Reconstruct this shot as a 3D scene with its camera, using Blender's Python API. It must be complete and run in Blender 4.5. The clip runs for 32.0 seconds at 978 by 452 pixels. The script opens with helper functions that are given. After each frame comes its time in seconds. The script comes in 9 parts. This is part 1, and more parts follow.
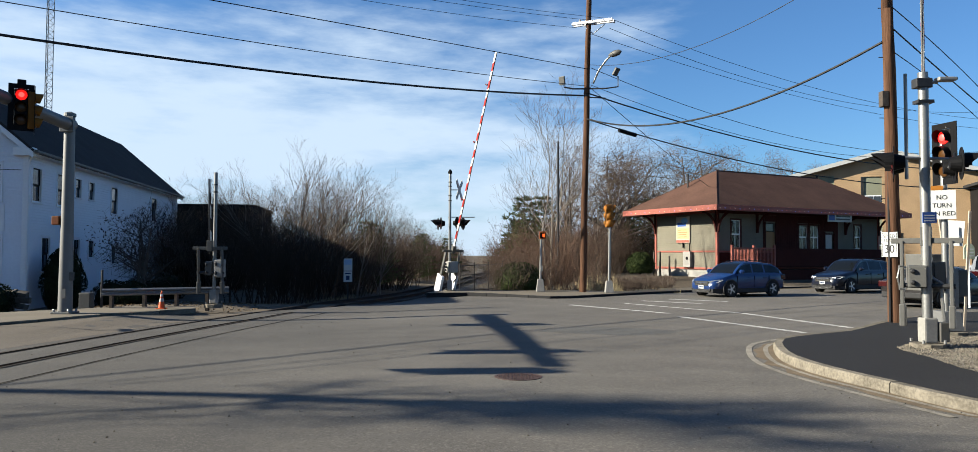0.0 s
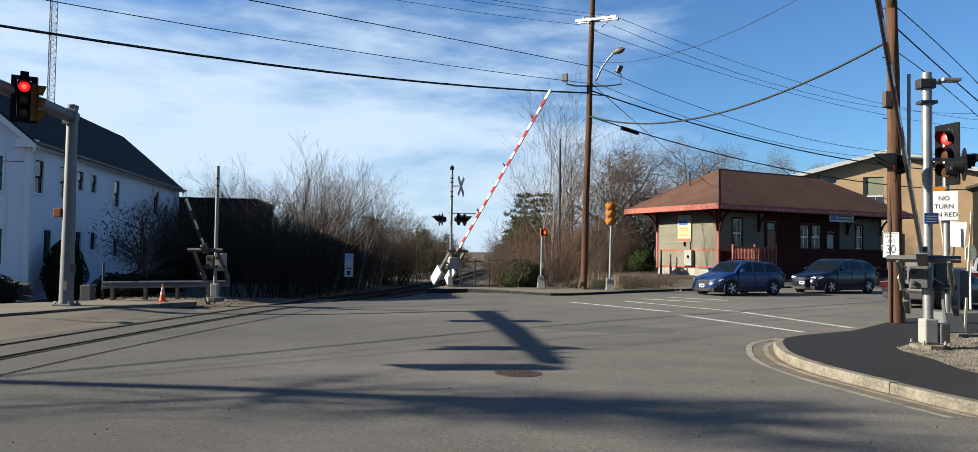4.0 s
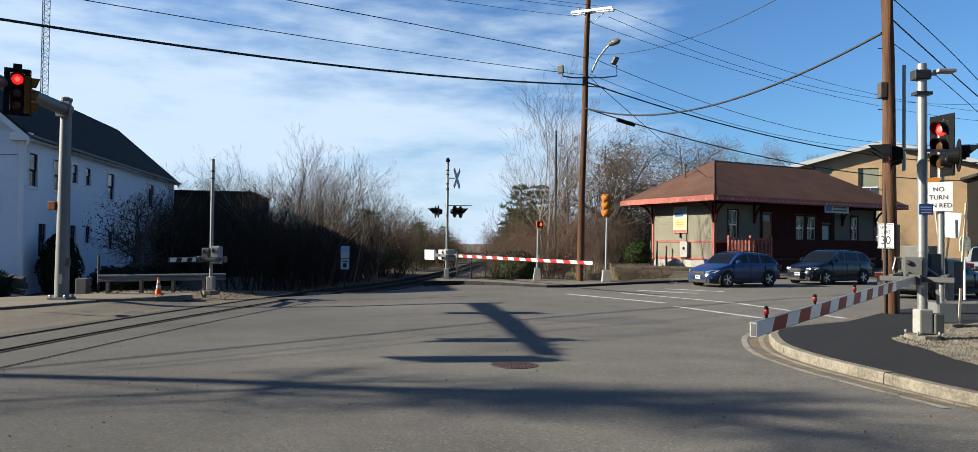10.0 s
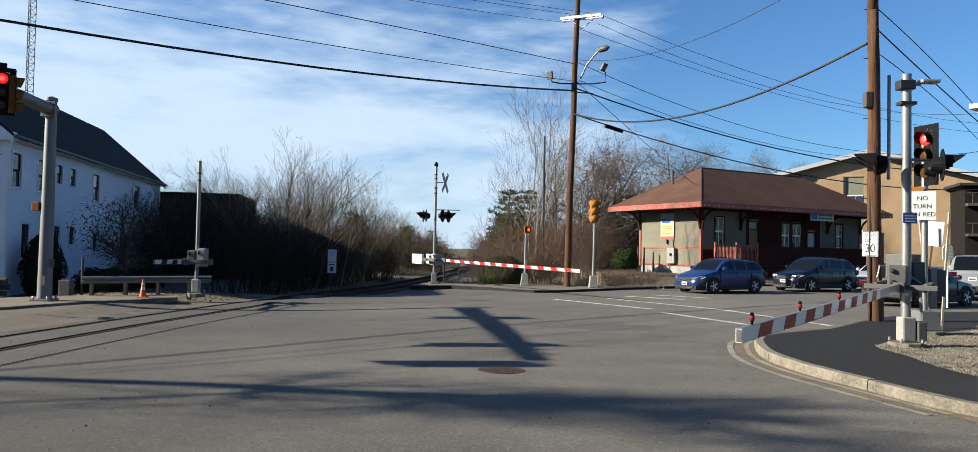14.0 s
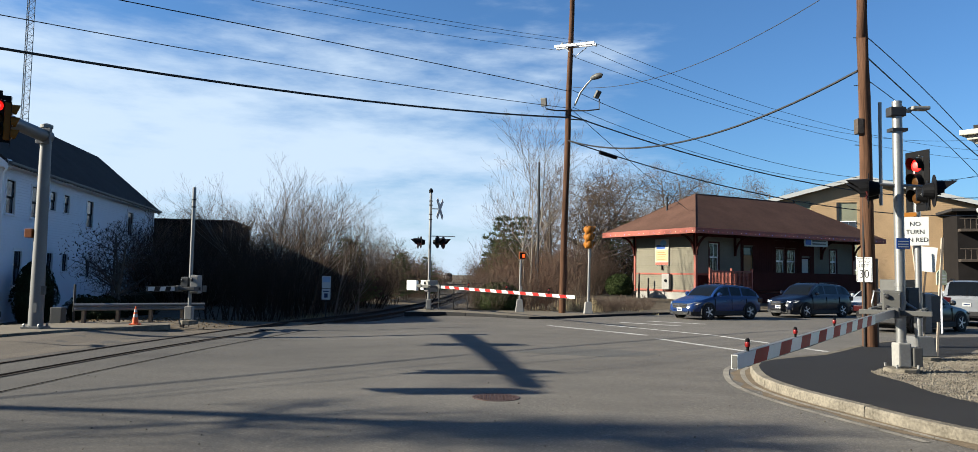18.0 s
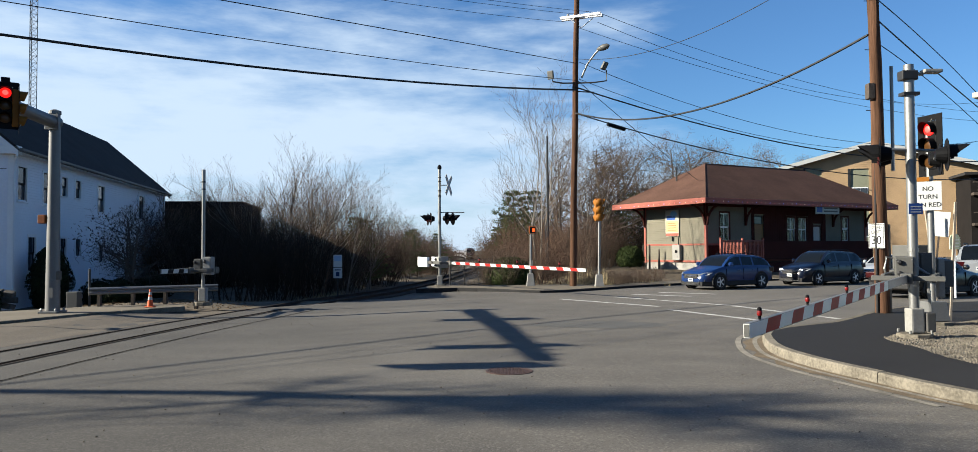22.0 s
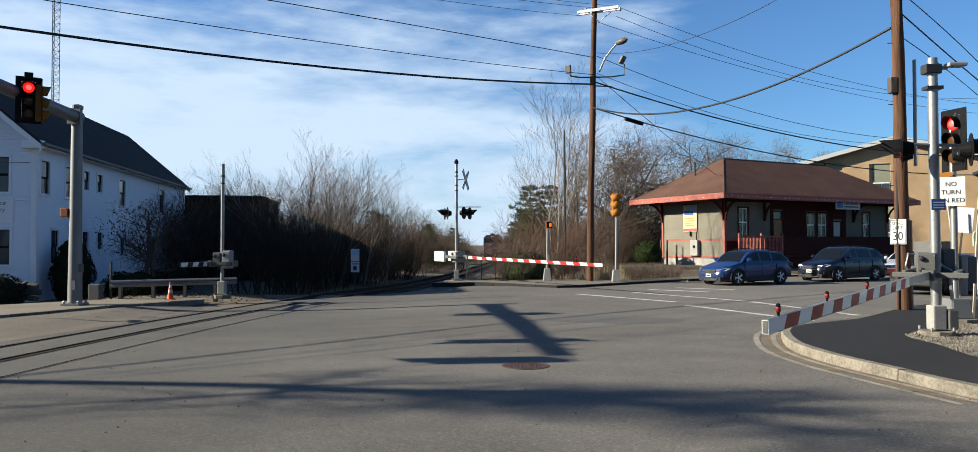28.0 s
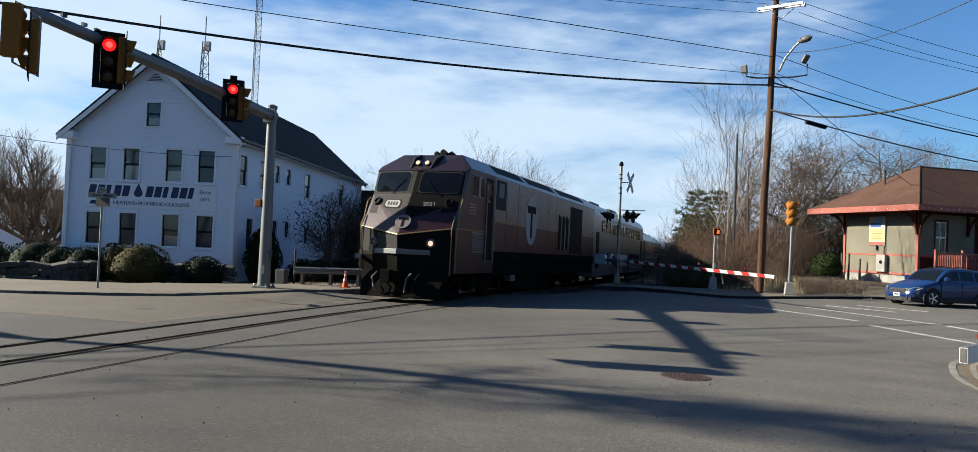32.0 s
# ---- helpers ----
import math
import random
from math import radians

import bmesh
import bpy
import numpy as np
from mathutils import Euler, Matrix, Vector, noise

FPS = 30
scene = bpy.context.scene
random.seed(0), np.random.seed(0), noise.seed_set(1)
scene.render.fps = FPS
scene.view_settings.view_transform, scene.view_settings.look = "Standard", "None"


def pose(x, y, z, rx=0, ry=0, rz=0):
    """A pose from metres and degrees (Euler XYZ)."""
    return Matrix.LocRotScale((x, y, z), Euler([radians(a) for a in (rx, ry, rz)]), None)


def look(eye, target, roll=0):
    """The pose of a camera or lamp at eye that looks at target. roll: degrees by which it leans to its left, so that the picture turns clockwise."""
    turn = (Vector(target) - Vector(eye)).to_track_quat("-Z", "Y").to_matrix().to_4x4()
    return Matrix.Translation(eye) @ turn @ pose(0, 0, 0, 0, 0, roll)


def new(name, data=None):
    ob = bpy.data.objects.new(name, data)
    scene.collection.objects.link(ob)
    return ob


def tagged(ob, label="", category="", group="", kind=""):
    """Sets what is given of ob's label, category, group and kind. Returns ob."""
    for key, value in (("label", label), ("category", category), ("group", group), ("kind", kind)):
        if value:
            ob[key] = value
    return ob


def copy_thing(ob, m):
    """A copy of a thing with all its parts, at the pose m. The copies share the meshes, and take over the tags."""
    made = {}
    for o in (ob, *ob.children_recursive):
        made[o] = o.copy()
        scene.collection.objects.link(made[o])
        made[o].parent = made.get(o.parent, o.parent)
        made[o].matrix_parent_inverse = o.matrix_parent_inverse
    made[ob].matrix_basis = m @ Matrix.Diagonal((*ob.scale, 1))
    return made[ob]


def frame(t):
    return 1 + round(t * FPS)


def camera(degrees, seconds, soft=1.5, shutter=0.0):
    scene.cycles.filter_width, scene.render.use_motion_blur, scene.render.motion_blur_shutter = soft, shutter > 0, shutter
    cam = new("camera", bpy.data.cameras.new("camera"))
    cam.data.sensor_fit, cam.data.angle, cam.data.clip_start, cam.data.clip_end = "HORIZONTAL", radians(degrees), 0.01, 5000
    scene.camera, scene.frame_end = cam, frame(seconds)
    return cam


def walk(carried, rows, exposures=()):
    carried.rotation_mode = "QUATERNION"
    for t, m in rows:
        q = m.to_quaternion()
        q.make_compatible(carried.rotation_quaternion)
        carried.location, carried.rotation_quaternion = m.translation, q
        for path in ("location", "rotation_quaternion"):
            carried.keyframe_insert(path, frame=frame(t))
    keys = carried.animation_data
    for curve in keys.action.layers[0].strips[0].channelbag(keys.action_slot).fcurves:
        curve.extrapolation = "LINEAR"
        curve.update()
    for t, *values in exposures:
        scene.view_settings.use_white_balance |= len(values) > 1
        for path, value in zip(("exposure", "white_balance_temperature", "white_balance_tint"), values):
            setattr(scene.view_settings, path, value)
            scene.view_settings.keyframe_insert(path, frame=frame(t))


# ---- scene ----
EYE = (0.0, 0.0, 1.85)
cam = camera(66.8, 32.0, soft=0.65)
# seconds, tilt, lean, turn
PATH = [
    (0, 92.22, -0.20, -0.01),
    (0.5, 91.96, -0.11, -0.18),
    (1, 92.13, 0.03, 0.02),
    (1.5, 92.03, -0.19, 0.30),
    (2, 92.19, -0.37, 0.79),
    (2.5, 92.03, -0.73, -0.00),
    (4.5, 91.91, -0.80, 0.12),
    (5, 91.86, -0.53, 0.67),
    (5.5, 92.03, -2.02, 0.01),
    (6, 91.59, -2.23, 0.05),
    (6.5, 92.14, -1.03, 0.62),
    (7, 90.81, -1.01, -0.21),
    (7.5, 91.69, -0.53, -0.02),
    (8, 92.27, -0.42, 0.13),
    (8.5, 91.78, 0.39, -0.25),
    (9, 92.16, 0.24, -0.57),
    (9.5, 92.17, -0.02, -0.60),
    (10, 91.34, -0.61, -0.23),
    (10.5, 91.25, -0.52, -0.04),
    (11, 91.23, -0.58, -0.28),
    (11.5, 90.29, 0.41, -2.80),
    (12, 91.10, -0.41, -0.88),
    (12.5, 91.66, -0.84, 0.18),
    (13, 91.45, -1.11, -0.85),
    (13.5, 92.13, -1.27, -1.69),
    (14, 91.72, -1.10, -1.18),
    (14.5, 92.22, -1.58, -1.10),
    (16.5, 92.05, 0.35, -0.86),
    (17, 92.77, -0.62, -0.91),
    (17.5, 93.17, -0.47, -1.15),
    (18, 93.75, -1.00, -1.58),
    (18.5, 93.59, -0.74, -1.43),
    (19, 93.54, -0.96, -1.82),
    (19.5, 93.88, -0.10, -1.85),
    (20, 93.94, -0.08, -1.95),
    (20.5, 93.91, 0.21, -1.88),
    (21, 92.84, 0.35, -1.07),
    (21.5, 92.05, 0.35, -0.87),
    (22, 91.83, 0.33, -0.78),
    (22.5, 91.88, -0.06, -0.58),
    (23, 92.01, -0.12, -0.64),
    (23.5, 92.12, -0.02, -0.87),
    (24, 92.31, 0.05, -0.99),
    (24.5, 92.44, 0.21, -0.92),
    (26.5, 91.67, 1.00, -0.74),
    (27, 91.26, 0.52, -0.32),
    (27.5, 91.44, 0.32, -0.06),
    (28, 91.42, 0.12, 0.51),
    (28.5, 91.39, -0.29, 0.94),
    (29, 91.67, -0.38, 1.35),
    (29.5, 91.69, -0.46, 1.39),
    (30, 91.53, -0.48, 0.78),
    (30.5, 91.72, -0.52, 0.94),
    (31, 92.09, -0.50, 2.60),
    (31.5, 92.08, -1.35, 5.64),
    (31.6, 91.62, -1.37, 6.50),
    (31.8, 91.15, -1.84, 10.03),
    (32, 91.27, -2.41, 12.91),
]
walk(cam, [(t, pose(*EYE, a, b, c)) for t, a, b, c in PATH], exposures=((0, 1.66, 6450, 6), (32, 1.66, 6450, 6)))

# ---- light ----
SUN_ELEV = 24.7
SUN_DIR = Vector((-0.996, -0.09, math.tan(radians(SUN_ELEV)))).normalized()

sun = new("sun", bpy.data.lights.new("sun", "SUN"))
sun.data.energy, sun.data.angle, sun.data.color = 5.0, radians(0.55), (1.0, 0.91, 0.77)
sun.matrix_world = look(SUN_DIR * 100, (0, 0, 0))

world = bpy.data.worlds.new("sky")
scene.world = world
world.use_nodes = True


def build_sky():
    nt = world.node_tree
    nt.nodes.clear()
    N, L = nt.nodes.new, nt.links.new
    out, bg = N("ShaderNodeOutputWorld"), N("ShaderNodeBackground")
    sky = N("ShaderNodeTexSky")
    sky.sky_type, sky.sun_disc = "NISHITA", False
    sky.sun_elevation = radians(SUN_ELEV)
    sky.sun_rotation = math.atan2(SUN_DIR.x, SUN_DIR.y)
    sky.air_density, sky.dust_density, sky.ozone_density = 1.0, 0.6, 2.2
    co = N("ShaderNodeTexCoord")
    sep = N("ShaderNodeSeparateXYZ")
    L(co.outputs["Generated"], sep.inputs[0])
    # cloud veil: flat layers, stretched sideways, seen at a slant
    mp = N("ShaderNodeVectorMath"); mp.operation = "MULTIPLY"; mp.inputs[1].default_value = (2.2, 2.2, 9.0)
    L(co.outputs["Generated"], mp.inputs[0])
    rot = N("ShaderNodeMapping"); rot.inputs["Rotation"].default_value = (0, radians(14), 0)
    rot.inputs["Location"].default_value = (0.4, 0.2, 0.3)
    L(mp.outputs[0], rot.inputs[0])
    n1 = N("ShaderNodeTexNoise"); n1.inputs["Scale"].default_value = 1.0; n1.inputs["Detail"].default_value = 7; n1.inputs["Roughness"].default_value = 0.56
    L(rot.outputs[0], n1.inputs["Vector"])
    n2 = N("ShaderNodeTexNoise"); n2.inputs["Scale"].default_value = 5.5; n2.inputs["Detail"].default_value = 6; n2.inputs["Roughness"].default_value = 0.6
    L(rot.outputs[0], n2.inputs["Vector"])
    mixn = N("ShaderNodeMath"); mixn.operation = "MULTIPLY_ADD"; mixn.inputs[1].default_value = 0.35
    wide = N("ShaderNodeMapRange"); wide.clamp = False
    for key, val in (("From Min", 0.3), ("From Max", 0.7), ("To Min", 0.10), ("To Max", 0.88)):
        wide.inputs[key].default_value = val
    L(n1.outputs[0], wide.inputs["Value"])
    L(n2.outputs[0], mixn.inputs[0]); L(wide.outputs[0], mixn.inputs[2])
    # the cloud bank lies low and thins out towards the east and the zenith
    dotv = N("ShaderNodeVectorMath"); dotv.operation = "DOT_PRODUCT"; dotv.inputs[1].default_value = (-0.52, 0.54, -2.6)
    L(co.outputs["Generated"], dotv.inputs[0])
    low = N("ShaderNodeMath"); low.operation = "MINIMUM"; low.inputs[1].default_value = 0.13
    L(dotv.outputs["Value"], low.inputs[0])
    add = N("ShaderNodeMath"); add.operation = "ADD"
    L(mixn.outputs[0], add.inputs[0]); L(low.outputs[0], add.inputs[1])
    # clear air east of the bank
    east = N("ShaderNodeVectorMath"); east.operation = "DOT_PRODUCT"; east.inputs[1].default_value = (1.0, -0.12, 0)
    L(co.outputs["Generated"], east.inputs[0])
    fade = N("ShaderNodeMapRange"); fade.interpolation_type = "SMOOTHSTEP"
    for key, val in (("From Min", 0.10), ("From Max", 0.36), ("To Min", 0.0), ("To Max", 0.55)):
        fade.inputs[key].default_value = val
    L(east.outputs["Value"], fade.inputs["Value"])
    west = N("ShaderNodeMapRange"); west.interpolation_type = "SMOOTHSTEP"
    for key, val in (("From Min", -0.6), ("From Max", -0.88), ("To Min", 0.0), ("To Max", 0.34)):
        west.inputs[key].default_value = val
    L(east.outputs["Value"], west.inputs["Value"])
    haze = N("ShaderNodeMapRange"); haze.interpolation_type = "SMOOTHSTEP"
    for key, val in (("From Min", 0.0), ("From Max", 0.13), ("To Min", 0.22), ("To Max", 0.0)):
        haze.inputs[key].default_value = val
    L(sep.outputs[2], haze.inputs["Value"])
    hz = N("ShaderNodeMath"); hz.operation = "ADD"
    L(add.outputs[0], hz.inputs[0]); L(haze.outputs[0], hz.inputs[1])
    more = N("ShaderNodeMath"); more.operation = "ADD"
    L(hz.outputs[0], more.inputs[0]); L(west.outputs[0], more.inputs[1])
    thin = N("ShaderNodeMath"); thin.operation = "SUBTRACT"
    L(more.outputs[0], thin.inputs[0]); L(fade.outputs[0], thin.inputs[1])
    ramp = N("ShaderNodeMapRange"); ramp.interpolation_type = "SMOOTHSTEP"
    ramp.inputs["From Min"].default_value, ramp.inputs["From Max"].default_value = 0.40, 1.0
    ramp.inputs["To Max"].default_value = 0.95
    L(thin.outputs[0], ramp.inputs["Value"])
    mix = N("ShaderNodeMixRGB"); mix.inputs[2].default_value = (9.3, 11.15, 13.7, 1)
    hue = N("ShaderNodeMixRGB"); hue.blend_type = "MULTIPLY"; hue.inputs[0].default_value = 1.0; hue.inputs[2].default_value = (1.0, 1.5, 2.08, 1)
    L(sky.outputs[0], hue.inputs[1])
    L(ramp.outputs[0], mix.inputs[0]); L(hue.outputs[0], mix.inputs[1])
    L(mix.outputs[0], bg.inputs[0])
    bg.inputs[1].default_value = 0.0241
    L(bg.outputs[0], out.inputs[0])


build_sky()

# ---- materials ----
PALE = 0.60


def mat(name, col, rough=0.7, metal=0.0, var=0.12, big=0.6, small=14.0, bump=0.15, tint=None, rnd=0.0, spec=0.3, coat=0.0, grain=1.0):
    """Base colour that varies at two scales, in metres; bump by the finer one; rnd: spread from object to object; grain below 1 draws it out upwards."""
    m = bpy.data.materials.new(name)
    m.use_nodes = True
    col, tint = tuple(c * PALE for c in col), tint and tuple(c * PALE for c in tint)
    nt = m.node_tree
    b = nt.nodes["Principled BSDF"]
    N, L = nt.nodes.new, nt.links.new
    b.inputs["Roughness"].default_value, b.inputs["Metallic"].default_value = rough, metal
    b.inputs["Specular IOR Level"].default_value = spec
    b.inputs["Coat Weight"].default_value = coat
    b.inputs["Coat Roughness"].default_value = 0.06
    co = N("ShaderNodeTexCoord")
    n1, n2 = N("ShaderNodeTexNoise"), N("ShaderNodeTexNoise")
    n1.inputs["Scale"].default_value, n2.inputs["Scale"].default_value = big, small
    n1.inputs["Detail"].default_value = n2.inputs["Detail"].default_value = 5
    along_ = N("ShaderNodeMapping"); along_.inputs["Scale"].default_value = (1, 1, grain)
    L(co.outputs["Object"], along_.inputs[0])
    L(along_.outputs[0], n1.inputs["Vector"]); L(along_.outputs[0], n2.inputs["Vector"])
    a = N("ShaderNodeMath"); a.operation = "ADD"
    L(n1.outputs[0], a.inputs[0]); L(n2.outputs[0], a.inputs[1])
    r = N("ShaderNodeMapRange")
    r.inputs["From Min"].default_value, r.inputs["From Max"].default_value = 0.7, 1.3
    L(a.outputs[0], r.inputs["Value"])
    mix = N("ShaderNodeMixRGB")
    lo = tuple(c * (1 - var) for c in col)
    hi = tuple(min(1, c * (1 + var)) for c in (tint or col))
    mix.inputs[1].default_value, mix.inputs[2].default_value = (*lo, 1), (*hi, 1)
    L(r.outputs[0], mix.inputs[0])
    src = mix.outputs[0]
    if rnd:
        info, hsv = N("ShaderNodeObjectInfo"), N("ShaderNodeHueSaturation")
        mr = N("ShaderNodeMapRange")
        mr.inputs["To Min"].default_value, mr.inputs["To Max"].default_value = 1 - rnd, 1 + rnd
        L(info.outputs["Random"], mr.inputs["Value"]); L(mr.outputs[0], hsv.inputs["Value"]); L(src, hsv.inputs["Color"])
        src = hsv.outputs[0]
    L(src, b.inputs["Base Color"])
    rr = N("ShaderNodeMapRange")
    rr.inputs["To Min"].default_value, rr.inputs["To Max"].default_value = max(0.02, rough - 0.08), min(1, rough + 0.08)
    L(n2.outputs[0], rr.inputs["Value"]); L(rr.outputs[0], b.inputs["Roughness"])
    if bump:
        bp = N("ShaderNodeBump")
        bp.inputs["Strength"].default_value, bp.inputs["Distance"].default_value = bump, 0.01
        L(n2.outputs[0], bp.inputs["Height"]); L(bp.outputs[0], b.inputs["Normal"])
    return m


def glow(name, col, strength):
    m = bpy.data.materials.new(name)
    m.use_nodes = True
    b = m.node_tree.nodes["Principled BSDF"]
    b.inputs["Base Color"].default_value = (*col, 1)
    b.inputs["Emission Color"].default_value = (*col, 1)
    b.inputs["Emission Strength"].default_value = strength
    return m


def asphalt(name, dark, light, crack=True, worn=False):
    """Worn asphalt: aggregate speckle, broad stains, long cracks."""
    m = bpy.data.materials.new(name)
    m.use_nodes = True
    nt = m.node_tree
    b = nt.nodes["Principled BSDF"]
    N, L = nt.nodes.new, nt.links.new
    co = N("ShaderNodeTexCoord")
    big, mid, fine = N("ShaderNodeTexNoise"), N("ShaderNodeTexNoise"), N("ShaderNodeTexNoise")
    big.inputs["Scale"].default_value, mid.inputs["Scale"].default_value, fine.inputs["Scale"].default_value = 0.10, 0.9, 70
    big.inputs["Detail"].default_value, mid.inputs["Detail"].default_value, fine.inputs["Detail"].default_value = 4, 6, 3
    st = N("ShaderNodeMapping"); st.inputs["Scale"].default_value = (0.75, 1.25, 1); st.inputs["Rotation"].default_value = (0, 0, radians(-12))
    L(co.outputs["Object"], st.inputs[0])
    dark, light = tuple(c * PALE for c in dark), tuple(c * PALE for c in light)
    L(st.outputs[0], big.inputs["Vector"]); L(st.outputs[0], mid.inputs["Vector"]); L(co.outputs["Object"], fine.inputs["Vector"])
    s1 = N("ShaderNodeMath"); s1.operation = "MULTIPLY_ADD"; s1.inputs[1].default_value = 0.7
    L(mid.outputs[0], s1.inputs[0]); L(big.outputs[0], s1.inputs[2])
    s2 = N("ShaderNodeMath"); s2.operation = "MULTIPLY_ADD"; s2.inputs[1].default_value = 1.5
    L(fine.outputs[0], s2.inputs[0]); L(s1.outputs[0], s2.inputs[2])
    r = N("ShaderNodeMapRange"); r.inputs["From Min"].default_value, r.inputs["From Max"].default_value = 1.22, 1.98
    L(s2.outputs[0], r.inputs["Value"])
    mix = N("ShaderNodeMixRGB"); mix.inputs[1].default_value, mix.inputs[2].default_value = (*dark, 1), (*light, 1)
    L(r.outputs[0], mix.inputs[0])
    src = mix.outputs[0]
    # single stones of the aggregate, paler and darker
    vo = N("ShaderNodeTexVoronoi"); vo.inputs["Scale"].default_value = 48
    L(co.outputs["Object"], vo.inputs["Vector"])
    sx = N("ShaderNodeSeparateColor")
    L(vo.outputs["Color"], sx.inputs[0])
    for chan, lo_, hi_, amt, tone in ((0, 0.72, 1.0, 0.34, tuple(c * 2.0 for c in light)), (1, 0.75, 1.0, 0.45, tuple(c * 0.55 for c in dark))):
        mr = N("ShaderNodeMapRange"); mr.inputs["From Min"].default_value, mr.inputs["From Max"].default_value, mr.inputs["To Max"].default_value = lo_, hi_, amt
        L(sx.outputs[chan], mr.inputs["Value"])
        ag = N("ShaderNodeMixRGB"); ag.inputs[2].default_value = (*tone, 1)
        L(mr.outputs[0], ag.inputs[0]); L(src, ag.inputs[1])
        src = ag.outputs[0]
    if crack:
        wob = N("ShaderNodeTexNoise"); wob.inputs["Scale"].default_value = 0.8; wob.inputs["Detail"].default_value = 5
        L(co.outputs["Object"], wob.inputs["Vector"])
        wm = N("ShaderNodeMixRGB"); wm.blend_type = "ADD"; wm.inputs[0].default_value = 0.9
        L(co.outputs["Object"], wm.inputs[1]); L(wob.outputs["Color"], wm.inputs[2])
        v = N("ShaderNodeTexVoronoi"); v.feature = "DISTANCE_TO_EDGE"; v.inputs["Scale"].default_value = 0.17
        L(wm.outputs[0], v.inputs["Vector"])
        cr = N("ShaderNodeMapRange"); cr.inputs["From Max"].default_value = 0.004; cr.inputs["To Min"].default_value = 0.22; cr.inputs["To Max"].default_value = 0.0
        L(v.outputs["Distance"], cr.inputs["Value"])
        cm = N("ShaderNodeMixRGB"); cm.inputs[2].default_value = (0.02, 0.02, 0.02, 1)
        L(cr.outputs[0], cm.inputs[0]); L(src, cm.inputs[1])
        src = cm.outputs[0]
    if worn:
        # tree shade put into the asphalt colour: darker at the left, paler towards the corner
        xyz = N("ShaderNodeSeparateXYZ")
        L(co.outputs["Object"], xyz.inputs[0])
        wav = N("ShaderNodeMath"); wav.operation = "MULTIPLY_ADD"; wav.inputs[1].default_value = 9.0
        L(big.outputs[0], wav.inputs[0]); L(xyz.outputs[0], wav.inputs[2])
        shade_tone = N("ShaderNodeMapRange"); shade_tone.interpolation_type = "SMOOTHSTEP"
        for key, val in (("From Min", -3.0), ("From Max", 7.0), ("To Min", 0.72), ("To Max", 1.30)):
            shade_tone.inputs[key].default_value = val
        L(wav.outputs[0], shade_tone.inputs["Value"])
        am = N("ShaderNodeMixRGB"); am.blend_type = "MULTIPLY"; am.inputs[0].default_value = 1.0
        L(src, am.inputs[1]); L(shade_tone.outputs[0], am.inputs[2])
        # a second darkening of the colour towards the near left
        near = N("ShaderNodeMath"); near.operation = "MULTIPLY_ADD"; near.inputs[1].default_value = 0.35
        L(xyz.outputs[0], near.inputs[0]); L(xyz.outputs[1], near.inputs[2])
        nw = N("ShaderNodeMath"); nw.operation = "MULTIPLY_ADD"; nw.inputs[1].default_value = 3.0
        L(big.outputs[0], nw.inputs[0]); L(near.outputs[0], nw.inputs[2])
        old = N("ShaderNodeMapRange"); old.interpolation_type = "SMOOTHSTEP"
        for key, val in (("From Min", 6.2), ("From Max", 10.2), ("To Min", 0.72), ("To Max", 1.0)):
            old.inputs[key].default_value = val
        L(nw.outputs[0], old.inputs["Value"])
        om = N("ShaderNodeMixRGB"); om.blend_type = "MULTIPLY"; om.inputs[0].default_value = 1.0
        L(am.outputs[0], om.inputs[1]); L(old.outputs[0], om.inputs[2])
        src = om.outputs[0]
    L(src, b.inputs["Base Color"])
    b.inputs["Roughness"].default_value = 0.82
    b.inputs["Specular IOR Level"].default_value = 0.35
    bp = N("ShaderNodeBump"); bp.inputs["Strength"].default_value, bp.inputs["Distance"].default_value = 0.5, 0.008
    L(fine.outputs[0], bp.inputs["Height"]); L(bp.outputs[0], b.inputs["Normal"])
    return m


def glassy(name, col=(0.03, 0.035, 0.045), rough=0.05, spec=0.42):
    m = bpy.data.materials.new(name)
    m.use_nodes = True
    b = m.node_tree.nodes["Principled BSDF"]
    b.inputs["Base Color"].default_value = (*col, 1)
    b.inputs["Roughness"].default_value = rough
    b.inputs["Specular IOR Level"].default_value = spec
    return m


# worn=True also paints the broad tree shade into the road
A_ROAD = asphalt("road_asphalt", (0.055, 0.049, 0.0415), (0.148, 0.134, 0.115), worn=True)
A_TAN = asphalt("old_tan_asphalt", (0.09, 0.073, 0.054), (0.16, 0.13, 0.096))
A_WALK = asphalt("new_black_asphalt", (0.016, 0.016, 0.0175), (0.03, 0.0295, 0.03), crack=False)
A_WALK.node_tree.nodes["Principled BSDF"].inputs["Specular IOR Level"].default_value = 0.15
A_PANEL = asphalt("crossing_asphalt", (0.075, 0.072, 0.066), (0.13, 0.124, 0.113), crack=False)
CONC = mat("concrete", (0.336, 0.312, 0.272), 0.85, var=0.22, big=1.2, small=30, bump=0.4)
GRANITE = mat("granite_kerb", (0.205, 0.182, 0.145), 0.9, var=0.42, big=3.0, small=26, bump=0.7, rnd=0.16, spec=0.1)
WALKC = mat("concrete_walk", (0.175, 0.148, 0.11), 0.88, var=0.2, big=0.7, small=25, bump=0.3)
